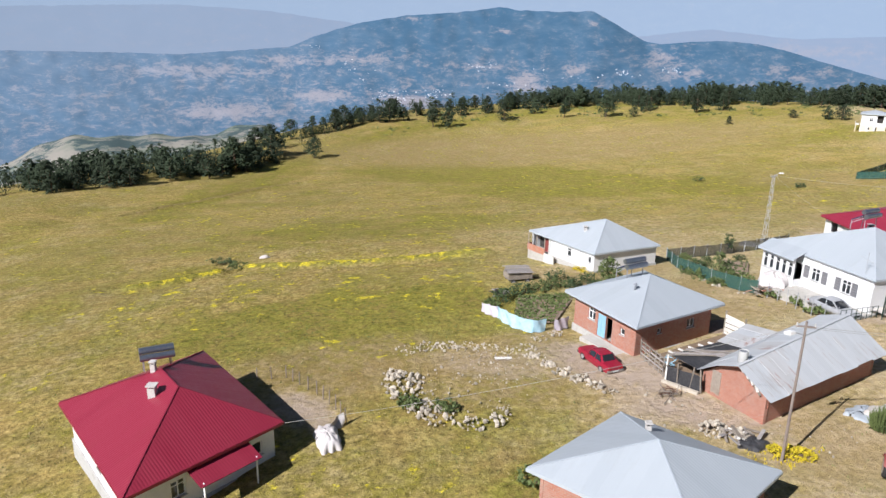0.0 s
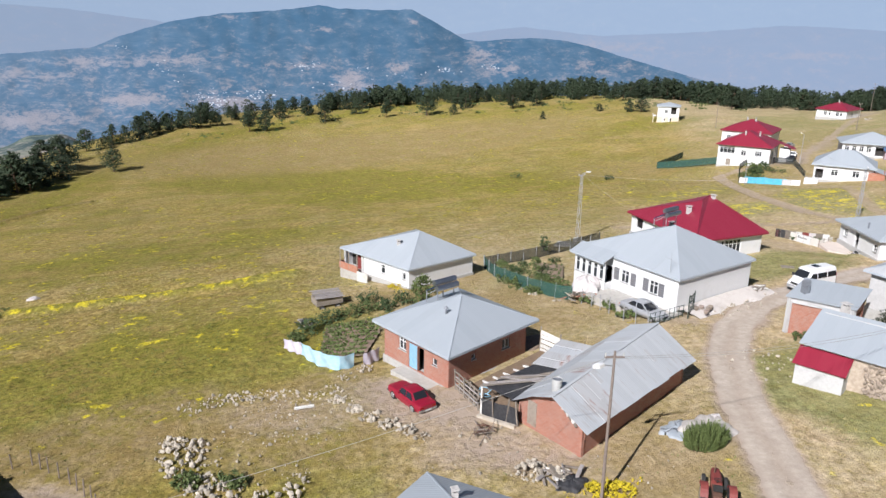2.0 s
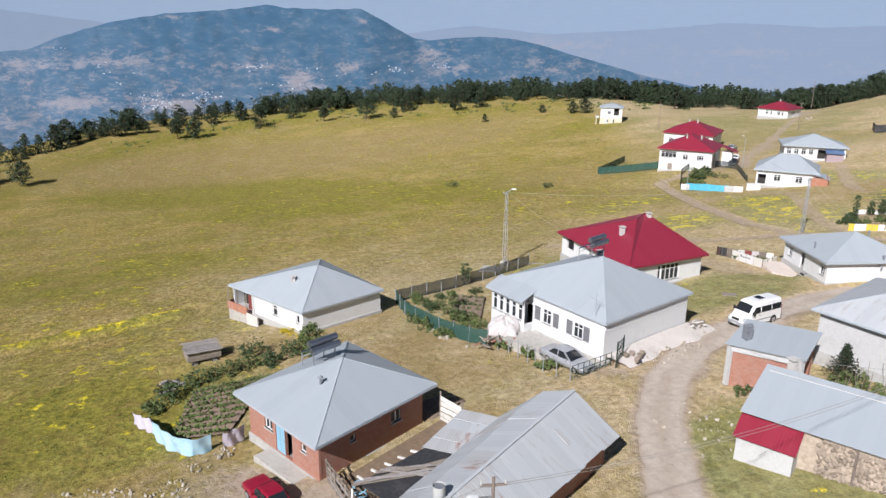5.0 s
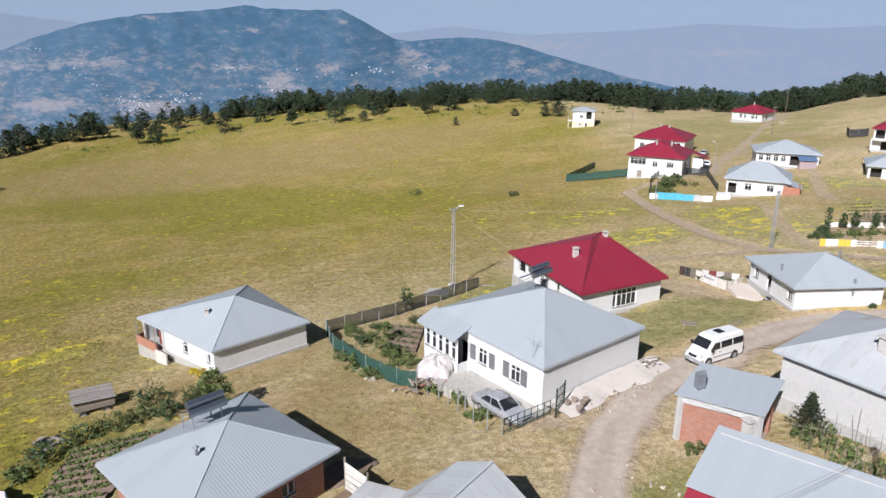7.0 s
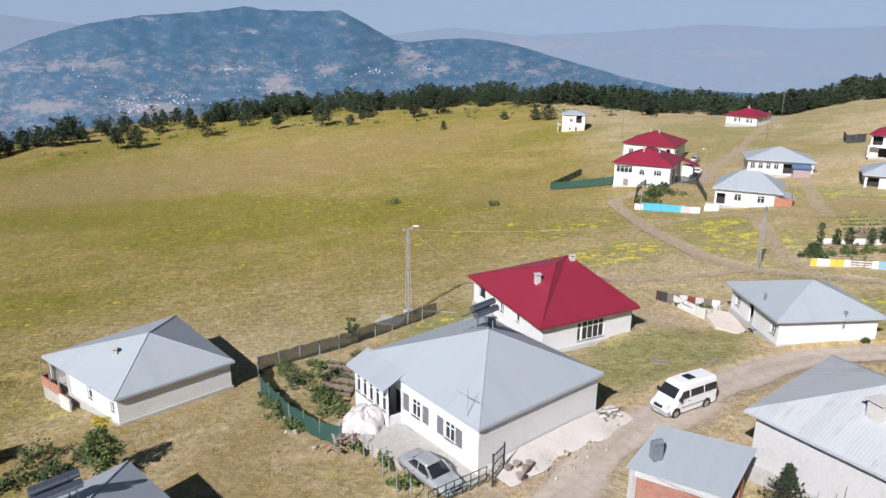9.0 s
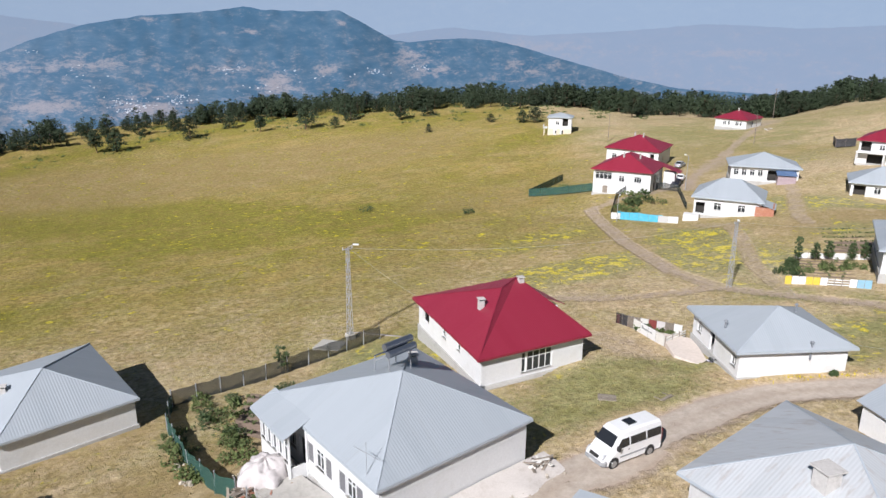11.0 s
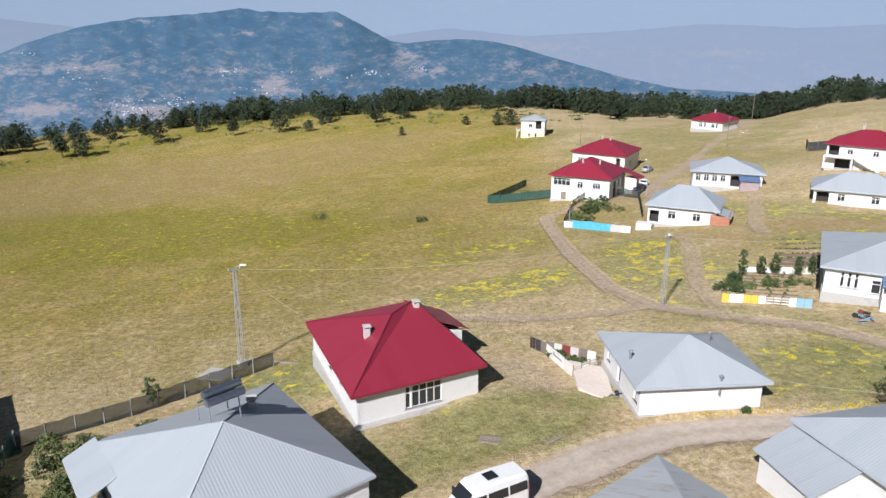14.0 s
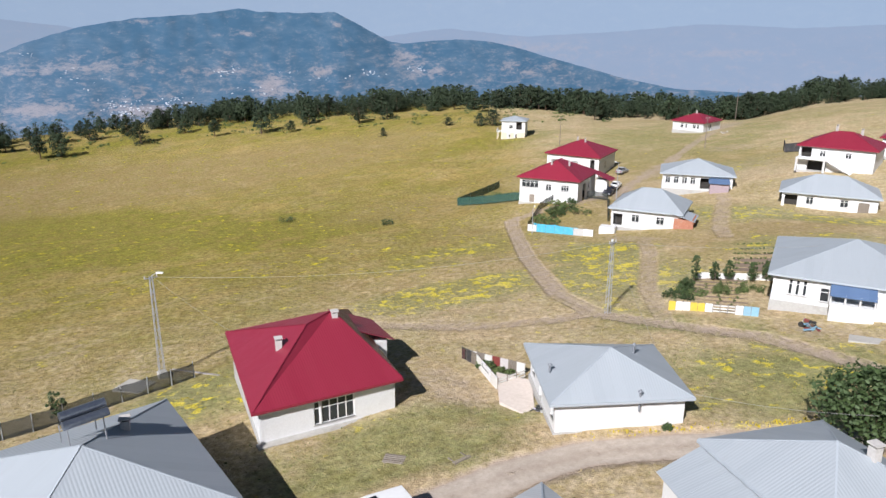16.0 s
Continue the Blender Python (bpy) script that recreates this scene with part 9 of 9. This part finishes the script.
for depth, x, y, h in spots[272:1900]:
    wood_tree(bm, x, y, h, rt, 9)
single("far_woods", bm, NEEDLES, "dark pine wood standing close along the crest", "woods", kind="stuff")
bm = bmesh.new()
for k in range(1500):
    az = rt.uniform(-42, 66)
    d = float(np.interp(az, [a for a, dd in EDGE], [dd for a, dd in EDGE])) + 95 + 430 * rt.random() ** 1.2
    if az < 2 and rt.random() < (0.5 if az < -24 else 0.9):
        continue
    wood_tree(bm, MID[0] + d * math.sin(radians(az)), MID[1] + d * math.cos(radians(az)), rt.uniform(5, 9), rt, 4)
single("far_woods", bm, NEEDLES, "dark pine woods falling away behind the crest", "woods", kind="stuff")

# low green scrub before the wood
bm = bmesh.new()
for k in range(420):
    az = rt.uniform(-12, 34)
    d = float(np.interp(az, [a for a, dd in EDGE], [dd for a, dd in EDGE])) + 8 - 48 * rt.random() ** 1.6
    if math.sin(az * 1.7) + math.sin(az * 0.63 + d * 0.05) < rt.uniform(-1.2, 1.4):
        continue
    x, y = MID[0] + d * math.sin(radians(az)), MID[1] + d * math.cos(radians(az))
    w = rt.uniform(0.6, 1.8)
    for j in range(5):
        leaf_cluster(bm, Vector((x + rt.gauss(0, w), y + rt.gauss(0, w), gz(x, y) + 0.3)), 0.55, 9, rt, 0.3)
single("scrub", bm, LEAVES, "low green juniper scrub before the pine wood", "scrub", kind="stuff")


def bush(label, x, y, rx, ry, h, material, seed, name="bush", n=90, leaf=0.12, group=""):
    """Stems and many leaf clumps with an uneven outline."""
    rs = random.Random(seed)
    hs = thing(name, label, "bush" if name == "bush" else "tree", ground_pose(x, y), rs.uniform(0, 360), group)
    stems, crown = bmesh.new(), bmesh.new()
    for k in range(n):
        a, s = rs.uniform(0, 2 * math.pi), math.sqrt(rs.random())
        z = h * (0.15 + 0.8 * rs.random() * (1 - 0.55 * s * s))
        c = Vector((rx * s * math.cos(a), ry * s * math.sin(a), z))
        if k % 6 == 0:
            tube(stems, (c.x * 0.15, c.y * 0.15, -0.15), c, 0.03, 0.01, 5, cap=False)
        leaf_cluster(crown, c, h * 0.16 * rs.uniform(0.7, 1.3) + 0.08, 10, rs, leaf)
    part("stem", stems, BARK, hs)
    part("foliage", crown, material, hs)
    return hs




def weed_clump(label, x, y, rx, ry, h, material, n, seed):
    """Upright blades and stalks of uneven height, leaning outwards."""
    rs = random.Random(seed)
    hs = thing("weed_clump", label, "weeds", ground_pose(x, y), rs.uniform(0, 30))
    blades, leaves = bmesh.new(), bmesh.new()
    for k in range(n):
        a, d = rs.uniform(0, 2 * math.pi), math.sqrt(rs.random())
        foot = Vector((rx * d * math.cos(a), ry * d * math.sin(a), -0.1))
        up = h * rs.uniform(0.4, 1.15) * (1 - 0.3 * d * d)
        tip = foot + Vector((0.28 * d * math.cos(a) + rs.gauss(0, 0.1), 0.28 * d * math.sin(a) + rs.gauss(0, 0.1), up + 0.1))
        side = Vector((math.cos(a + k), math.sin(a + k), 0)) * rs.uniform(0.018, 0.045)
        mid = foot.lerp(tip, 0.6) + Vector((0, 0, 0.06))
        v = [blades.verts.new(p) for p in (foot - side, foot + side, mid + side * 0.8, tip, mid - side * 0.8)]
        blades.faces.new(v)
        if k % 5 == 0:
            leaf_cluster(leaves, foot.lerp(tip, rs.uniform(0.35, 0.95)), 0.14, 7, rs, 0.06)
    part("blade", blades, material, hs, kind="stuff")
    part("leaf", leaves, material, hs, kind="stuff")


weed_clump("dense spread of tall green weeds on an earth mound", 32.3, 43.5, 1.45, 0.9, 1.5, LEAVES, 900, 1)
for k, (x, y, rx, ry, h, lb, mt) in enumerate(((31.9, 84.0, 1.0, 1.8, 1.1, "green shrub along a garden net fence", LEAVES), (32.3, 81.0, 0.9, 1.6, 1.2, "green shrub along a garden net fence", LEAVES), (33.2, 78.0, 0.8, 1.2, 1.0, "green shrub along a garden net fence", LEAVES), (34.5, 88.0, 1.4, 1.2, 1.3, "leafy shrub inside a fenced garden", DARK_LEAVES), (36.2, 82.0, 1.5, 1.5, 1.4, "leafy shrub inside a fenced garden", LEAVES), (35.6, 79.6, 1.2, 1.2, 1.2, "leafy shrub inside a fenced garden", LEAVES), (38.2, 86.5, 1.6, 1.2, 1.1, "leafy shrub inside a fenced garden", DARK_LEAVES), (36.5, 90.5, 1.2, 0.8, 1.5, "leafy shrub inside a fenced garden", DARK_LEAVES), (41.0, 91.0, 1.5, 0.8, 1.4, "leafy shrub inside a fenced garden", DARK_LEAVES), (37.2, 72.6, 0.6, 1.0, 0.8, "weedy green shrub beside a wire fence", LEAVES), (38.5, 70.2, 0.5, 1.2, 0.7, "weedy green shrub beside a wire fence", LEAVES), (39.0, 67.0, 0.5, 1.3, 0.6, "weedy green shrub beside a wire fence", LEAVES), (15.2, 80.5, 1.4, 1.2, 2.0, "dark leafy bush beside a white house", DARK_LEAVES), (18.8, 79.0, 1.3, 1.3, 2.1, "dark leafy bush beside a white house", DARK_LEAVES), (8.2, 73.4, 1.2, 1.0, 1.9, "dark leafy bush in a kitchen garden", DARK_LEAVES), (10.4, 75.6, 1.3, 1.1, 1.7, "dark leafy bush in a kitchen garden", DARK_LEAVES), (12.6, 76.8, 1.4, 1.0, 1.5, "dark leafy bush in a kitchen garden", LEAVES), (14.6, 77.6, 1.2, 1.0, 1.4, "dark leafy bush in a kitchen garden", LEAVES), (6.9, 71.8, 0.8, 0.9, 0.9, "dark leafy bush in a kitchen garden", LEAVES), (16.6, 77.5, 1.2, 0.9, 1.5, "dark leafy bush in a kitchen garden", DARK_LEAVES), (71.0, 192.2, 2.2, 1.8, 1.7, "round dark bush alone on the meadow", DARK_LEAVES), (89.0, 172.6, 1.3, 1.2, 1.3, "small dark bush alone on the meadow", DARK_LEAVES), (-1.0, 49.2, 1.0, 0.8, 0.9, "green weeds growing among rubble stones", LEAVES), (2.0, 48.4, 1.0, 0.8, 0.8, "green weeds growing among rubble stones", LEAVES), (7.5, 38.8, 1.2, 1.0, 0.9, "green weeds beside a brick house", LEAVES), (50.4, 56.2, 1.2, 0.7, 0.8, "green weeds beside a brick shed", LEAVES), (57.8, 54.6, 1.4, 1.2, 1.3, "leafy shrub behind a brick shed", LEAVES), (60.2, 55.2, 1.0, 0.9, 0.9, "leafy shrub behind a brick shed", LEAVES), (59.0, 53.2, 1.4, 1.3, 0.9, "rows of green beans in a garden", LEAVES), (57.8, 51.2, 1.4, 1.3, 0.9, "rows of green beans in a garden", LEAVES), (59.2, 49.6, 1.4, 1.3, 0.9, "rows of green beans in a garden", LEAVES), (56.6, 48.8, 1.4, 1.3, 0.9, "rows of green beans in a garden", LEAVES), (78.2, 87.6, 1.0, 1.0, 0.9, "green plants in a small yard garden", LEAVES), (77.6, 90.2, 0.9, 1.2, 0.8, "green plants in a small yard garden", DARK_LEAVES), (112, 150, 1.8, 2.0, 1.6, "green plants in a netted garden", LEAVES), (117, 154, 2.0, 2.0, 1.4, "green plants in a netted garden", DARK_LEAVES), (121, 151, 2.0, 2.0, 1.3, "green plants in a netted garden", LEAVES), (113, 182, 2.0, 2.2, 1.2, "green plants in a netted plot", LEAVES), (118, 184, 2.2, 2.0, 1.0, "green plants in a netted plot", LEAVES), (84.8, 73.5, 0.25, 0.25, 0.6, "small dark shrub against a white wall", DARK_LEAVES), (26.0, 100.0, 0.8, 0.8, 0.5, "low weeds beside a white house", LEAVES), (-31, 100.5, 2.2, 0.9, 0.9, "low green scrub on a field bank", DARK_LEAVES), (-27.5, 97, 1.8, 0.9, 0.8, "low green scrub on a field bank", LEAVES), (107.6, 99.6, 1.5, 1.1, 1.0, "green plants in a fenced kitchen garden", LEAVES), (112.3, 97.9, 0.9, 0.9, 0.7, "green plants in a fenced kitchen garden", LEAVES))):
    small = 0.62 if "inside a fenced" in lb else 1.0
    bush(lb, x, y, rx * small, ry * small, h * small, mt, 40 + k, n=48, leaf=0.12 * small)


rs = random.Random(77)
for x, y, r, h in ((104.4, 100.4, 1.0, 1.3), (105.9, 100.6, 1.1, 1.5), (105.4, 98.6, 0.9, 1.0), (107.4, 101.6, 0.9, 1.6), (108.4, 102.8, 0.8, 1.4), (109.3, 103.6, 0.7, 1.2)):
    bush("dark bushy plants in the corner of a kitchen garden", x, y, r, r, h, DARK_LEAVES, int(300 + 10 * x), n=40, leaf=0.12, group="kitchen garden plants")
for k in range(9):
    x, y = 109.0 + 5.2 * k / 8 + rs.uniform(-0.8, 0.8), 99.4 - 1.6 * k / 8 + rs.uniform(-1.6, 1.6)
    bush("tall thin vegetable stalks in a kitchen garden", x, y, 0.45, 0.45, rs.uniform(1.2, 1.9), LEAVES, 330 + k, n=26, leaf=0.09, group="kitchen garden plants")
for k in range(10):
    u = k / 9
    x, y = 113.5 + 9 * u + rs.uniform(-1.5, 1.5), 148.5 + 9 * u + rs.uniform(-3, 3)
    bush("tall green plants in a netted garden", x, y, 1.6, 1.6, rs.uniform(0.9, 1.5), rs.choice((LEAVES, DARK_LEAVES)), 340 + k, n=30, leaf=0.18, group="netted garden plants")
for k in range(9):
    u = k / 8
    x, y = 33.2 + 4.2 * u + rs.uniform(-0.6, 0.6), 90.0 - 10.0 * u + rs.uniform(-1.5, 1.5)
    bush("leafy vegetables beside a green net fence", x, y, 0.9, 0.9, rs.uniform(0.6, 1.3), rs.choice((LEAVES, DARK_LEAVES)), 360 + k, n=34, leaf=0.10, group="fenced garden plants")


def garden_tree(label, x, y, h, spread, material, seed, n=140, leaf=0.13):
    rs = random.Random(seed)
    hs = thing("garden_tree", label, "tree", ground_pose(x, y), 0)
    trunk, crown = bmesh.new(), bmesh.new()
    tube(trunk, (0, 0, -0.3), (0.05, 0, h * 0.4), 0.05 * h * 0.35, 0.03 * h * 0.35, 7, cap=False)
    for k in range(n):
        a, s = rs.uniform(0, 2 * math.pi), rs.random() ** 0.5
        z = h * rs.uniform(0.25, 1.0)
        wd = spread * math.sin(min(1, max(0.1, (z / h - 0.15) / 0.85)) * math.pi) ** 0.6 + 0.1
        c = Vector((wd * s * math.cos(a), wd * s * math.sin(a), z))
        if k % 9 == 0:
            tube(trunk, (0.05, 0, h * 0.3), c, 0.03, 0.012, 5, cap=False)
        leaf_cluster(crown, c, spread * 0.22 + 0.06, 10, rs, leaf)
    part("trunk", trunk, BARK, hs)
    part("crown", crown, material, hs)
    return hs


garden_tree("bushy green fruit tree behind a brick house", 20.1, 75.6, 4.0, 1.25, LEAVES, 8, 150)
bush("clump of bright yellow flowering weeds at a pole foot", 24.1, 40.5, 1.5, 0.9, 0.5, FLOWERS, 11, n=110, leaf=0.09)
bush("tall weeds with yellow flowers by a house corner", 19.0, 85.6, 1.0, 0.7, 0.9, FLOWERS, 9, n=60, leaf=0.08)
garden_tree("slim young tree in a fenced garden", 41.2, 95.6, 2.9, 0.7, DARK_LEAVES, 2, 40)
garden_tree("slim young tree in a fenced garden", 36.4, 86.0, 2.2, 0.7, LEAVES, 3, 40)
garden_tree("large dark green leafy tree behind a grey roof", 95.5, 66.5, 5.2, 3.6, DARK_LEAVES, 4, 520, 0.17)
garden_tree("large dark green leafy tree behind a grey roof", 100.5, 64.5, 4.8, 3.2, DARK_LEAVES, 5, 420, 0.17)
for k, (x, y, h) in enumerate(((110.4, 103.9, 3.7), (112.6, 103.1, 2.6), (114.0, 102.3, 2.8), (115.9, 100.3, 2.7), (117.2, 99.6, 2.8))):
    garden_tree("slender dark green garden tree by a white wall", x, y, h, 0.5, DARK_LEAVES, 60 + k, 60)


def fir(label, x, y, h, spread, seed):
    """A conical fir: whorls of drooping boughs."""
    rs = random.Random(seed)
    hs = thing("fir_tree", label, "tree", ground_pose(x, y, -0.1), 0)
    trunk, crown = bmesh.new(), bmesh.new()
    tube(trunk, (0, 0, -0.3), (0, 0, h), 0.09, 0.015, 7, cap=False)
    for lv in range(13):
        z = h * (0.08 + 0.9 * lv / 13)
        reach = spread * (1 - lv / 13.5)
        for k in range(9):
            a = k * 2 * math.pi / 9 + lv * 0.4 + rs.uniform(-0.2, 0.2)
            l = reach * rs.uniform(0.75, 1.15)
            tip = Vector((math.cos(a) * l, math.sin(a) * l, z + 0.25 * l))
            tube(trunk, (0, 0, z), tip, 0.02, 0.006, 4, cap=False)
            for j in range(4):
                leaf_cluster(crown, Vector((0, 0, z)).lerp(tip, 0.3 + 0.24 * j), 0.13, 4, rs, 0.085)
    part("trunk", trunk, BARK, hs)
    part("crown", crown, NEEDLES, hs)


fir("young conical fir tree before a plastered wall", 58.8, 55.9, 3.3, 1.35, 3)

# bean stakes behind the stone barn
rs = random.Random(31)
hs = thing("bean_stakes", "bare bean stakes standing in a vegetable garden", "stakes", ground_pose(58.4, 52.0))
o = Vector(ground_pose(58.4, 52.0))
sm = post_mesh("stake", 0.018, 2.3, WOOD_POLE, 5)
for k in range(46):
    x, y = 58.2 + rs.uniform(-2.4, 2.2), 51.6 + rs.uniform(-3.8, 3.4)
    share("stake", sm, hs, Matrix.Translation(Vector((x, y, gz(x, y))) - o) @ Euler((rs.uniform(-0.15, 0.15), rs.uniform(-0.15, 0.15), 0)).to_matrix().to_4x4() @ Matrix.Diagonal((1, 1, rs.uniform(0.6, 1.15), 1)))


def crop_rows(label, corners, rows, material, seed, step=0.45):
    """A dug bed with low plants in rows."""
    a, b, c, d = [Vector((*p, 0)) for p in corners]
    o = Vector(ground_pose((a.x + c.x) / 2, (a.y + c.y) / 2))
    rs = random.Random(seed)
    hs = thing("vegetable_bed", label, "garden bed", tuple(o))
    bm = bmesh.new()
    n, m = 14, rows * 4
    grid = []
    for i in range(n + 1):
        row = []
        for j in range(m + 1):
            p = a.lerp(b, i / n).lerp(d.lerp(c, i / n), j / m)
            row.append(bm.verts.new(Vector((p.x, p.y, gz(p.x, p.y) + 0.2 + 0.09 * math.sin(2 * math.pi * j / 4))) - o))
        grid.append(row)
    for i in range(n):
        for j in range(m):
            bm.faces.new((grid[i][j], grid[i + 1][j], grid[i + 1][j + 1], grid[i][j + 1]))
    bmesh.ops.recalc_face_normals(bm, faces=bm.faces)
    part("soil", bm, SOIL, hs)
    bm = bmesh.new()
    for j in range(rows):
        s = (j + 0.25) / rows
        p0, p1 = a.lerp(d, s), b.lerp(c, s)
        k = int((p1 - p0).length / step)
        for i in range(k):
            if rs.random() < 0.15:
                continue
            p = p0.lerp(p1, (i + rs.random() * 0.5) / k)
            leaf_cluster(bm, Vector((p.x, p.y, gz(p.x, p.y) + 0.4)) - o, 0.26, 14, rs, 0.13)
    part("foliage", bm, material, hs, kind="stuff")
    return hs


crop_rows("dug vegetable bed with green potato rows", ((8.6, 66.0), (12.6, 65.2), (16.6, 75.2), (10.0, 74.4)), 9, LEAVES, 1, 0.2)
crop_rows("brown dug plot with low green crop rows", ((117.6, 105.6), (121.8, 101.9), (134.0, 112.6), (127.2, 117.0)), 6, LEAVES, 2, 0.45)
crop_rows("dug bed in a fenced garden", ((36.0, 84.0), (38.2, 81.6), (41.2, 88.5), (38.0, 91.2)), 5, LEAVES, 3, 0.5)
crop_rows("vegetable bed in a fenced kitchen garden", ((103.4, 98.4), (108.6, 92.6), (116.5, 101.8), (112.5, 106.5)), 8, LEAVES, 4, 1.6)
crop_rows("small vegetable bed beside a yard", ((76.9, 92.0), (77.1, 86.4), (79.0, 86.8), (77.8, 91.0)), 3, LEAVES, 5, 0.4)


# flowers and grass, far too many to count
def scatter(name, label, n, zone, material, size, per, seed, mask=None, category="grass", tall=1.0):
    rs = random.Random(seed)
    rnp = np.random.RandomState(seed)
    x0, y0, x1, y1 = zone
    X_, Y_ = rnp.uniform(x0, x1, n), rnp.uniform(y0, y1, n)
    ms = ground_masks(X_, Y_)
    keep = mask(X_, Y_, ms) > rnp.uniform(0, 1, n)
    X_, Y_ = X_[keep], Y_[keep]
    Zs = hill_z(X_, Y_) + rough_noise(X_, Y_) * (1 - 0.75 * np.clip(ms[0][keep] * 1.2, 0, 1))
    verts, faces = [], []
    for x, y, z in zip(X_, Y_, Zs):
        for _ in range(per):
            a, s = rs.uniform(0, 6.28), size * rs.uniform(0.6, 1.4)
            px, py = x + rs.gauss(0, size * 1.2), y + rs.gauss(0, size * 1.2)
            dx, dy, h = math.cos(a) * s * 0.5, math.sin(a) * s * 0.5, s * tall * rs.uniform(0.7, 1.3)
            tx, ty = rs.gauss(0, 0.3) * s, rs.gauss(0, 0.3) * s
            i = len(verts)
            verts += [(px - dx, py - dy, z - 0.03), (px + dx, py + dy, z - 0.03), (px + tx + dx * 0.4, py + ty + dy * 0.4, z + h), (px + tx - dx * 0.4, py + ty - dy * 0.4, z + h)]
            faces.append((i, i + 1, i + 2, i + 3))
    me = bpy.data.meshes.new(name)
    me.from_pydata(verts, [], faces)
    me.materials.append(material)
    return tagged(new(name, me), label, category, kind="stuff")


def patchy(x, y, wl, seed):
    r = np.random.RandomState(seed)
    v = np.zeros_like(x)
    for _ in range(9):
        a, w = r.uniform(0, 6.28), wl * r.uniform(0.5, 1.8)
        v += np.sin((x * np.cos(a) + y * np.sin(a)) * 6.283 / w + r.uniform(0, 6.28))
    return np.clip(0.5 + v / 5, 0, 1)


houses_clear = [(ob.location.x, ob.location.y) for ob in bpy.data.objects if ob.parent is None and ob.name.split(".")[0] in ("house", "barn", "shed", "outbuilding")]


def open_land(x, y):
    k = np.ones_like(x)
    for hx, hy in houses_clear:
        k *= np.hypot(x - hx, y - hy) > 5.0
    return k


scatter("bank_grass", "dark rank grass along a dry field ditch", 60000, (-76, 156, -39, 217), OLIVE_GRASS, 0.24, 2, 4, lambda x, y, m: band(along(x, y, BANKS[0]), 0.5, 0.4), "grass", 1.1)
scatter("meadow_flowers", "patches of yellow meadow flowers", 60000, (-40, 60, 125, 135), FLOWERS, 0.085, 3, 1, lambda x, y, m: np.clip((m[3] * (0.4 + 0.6 * patchy(x, y, 4, 5)) - 0.42) * 4, 0, 1) * np.clip((patchy(x, y, 2.2, 6) - 0.5) * 4, 0, 1) * open_land(x, y), "flowers", 0.9)
scatter("near_flowers", "clumps of bright yellow weeds near poles and walls", 26000, (18, 38, 100, 92), FLOWERS, 0.10, 4, 2, lambda x, y, m: np.maximum.reduce([blob(x, y, 23.8, 40.4, 2.2, 1.3), blob(x, y, 84, 73.6, 6, 0.5, -13), blob(x, y, 93, 70.6, 4, 0.8, -15), blob(x, y, 18.6, 84.6, 1.3, 2.0, 30), blob(x, y, 13.2, 91, 1.0, 0.8), blob(x, y, 38.6, 66.0, 0.5, 0.5)]), "flowers", 1.2)
scatter("dry_grass", "tufts of dry straw-coloured meadow grass", 50000, (-32, 34, 122, 115), STRAW, 0.075, 3, 3, lambda x, y, m: (1 - np.clip(m[0] * 1.6, 0, 1)) * (1 - 0.9 * m[1]) * (0.15 + 0.6 * patchy(x, y, 6, 8)) * open_land(x, y), "grass", 1.0)
scatter("green_grass", "tufts of green meadow grass", 40000, (-32, 34, 122, 115), BLADES, 0.08, 3, 4, lambda x, y, m: (1 - np.clip(m[0] * 1.6, 0, 1)) * np.clip(0.15 + m[1] * 0.8, 0, 1) * patchy(x, y, 5, 9) * open_land(x, y), "grass", 1.0)


def lying_beam(label, a, b, w, material):
    """A long timber lying on the ground."""
    bm = bmesh.new()
    o = Vector((*a, gz(*a)))
    beam(bm, (0, 0, w * 0.5), Vector((*b, gz(*b))) - o + Vector((0, 0, w * 0.5)), w, w)
    single("timber", bm, material, label, "timber", tuple(o))


lying_beam("long bleached timber lying beside a steel pole", (49.9, 104.0), (54.2, 99.9), 0.22, WOOD_PALE)
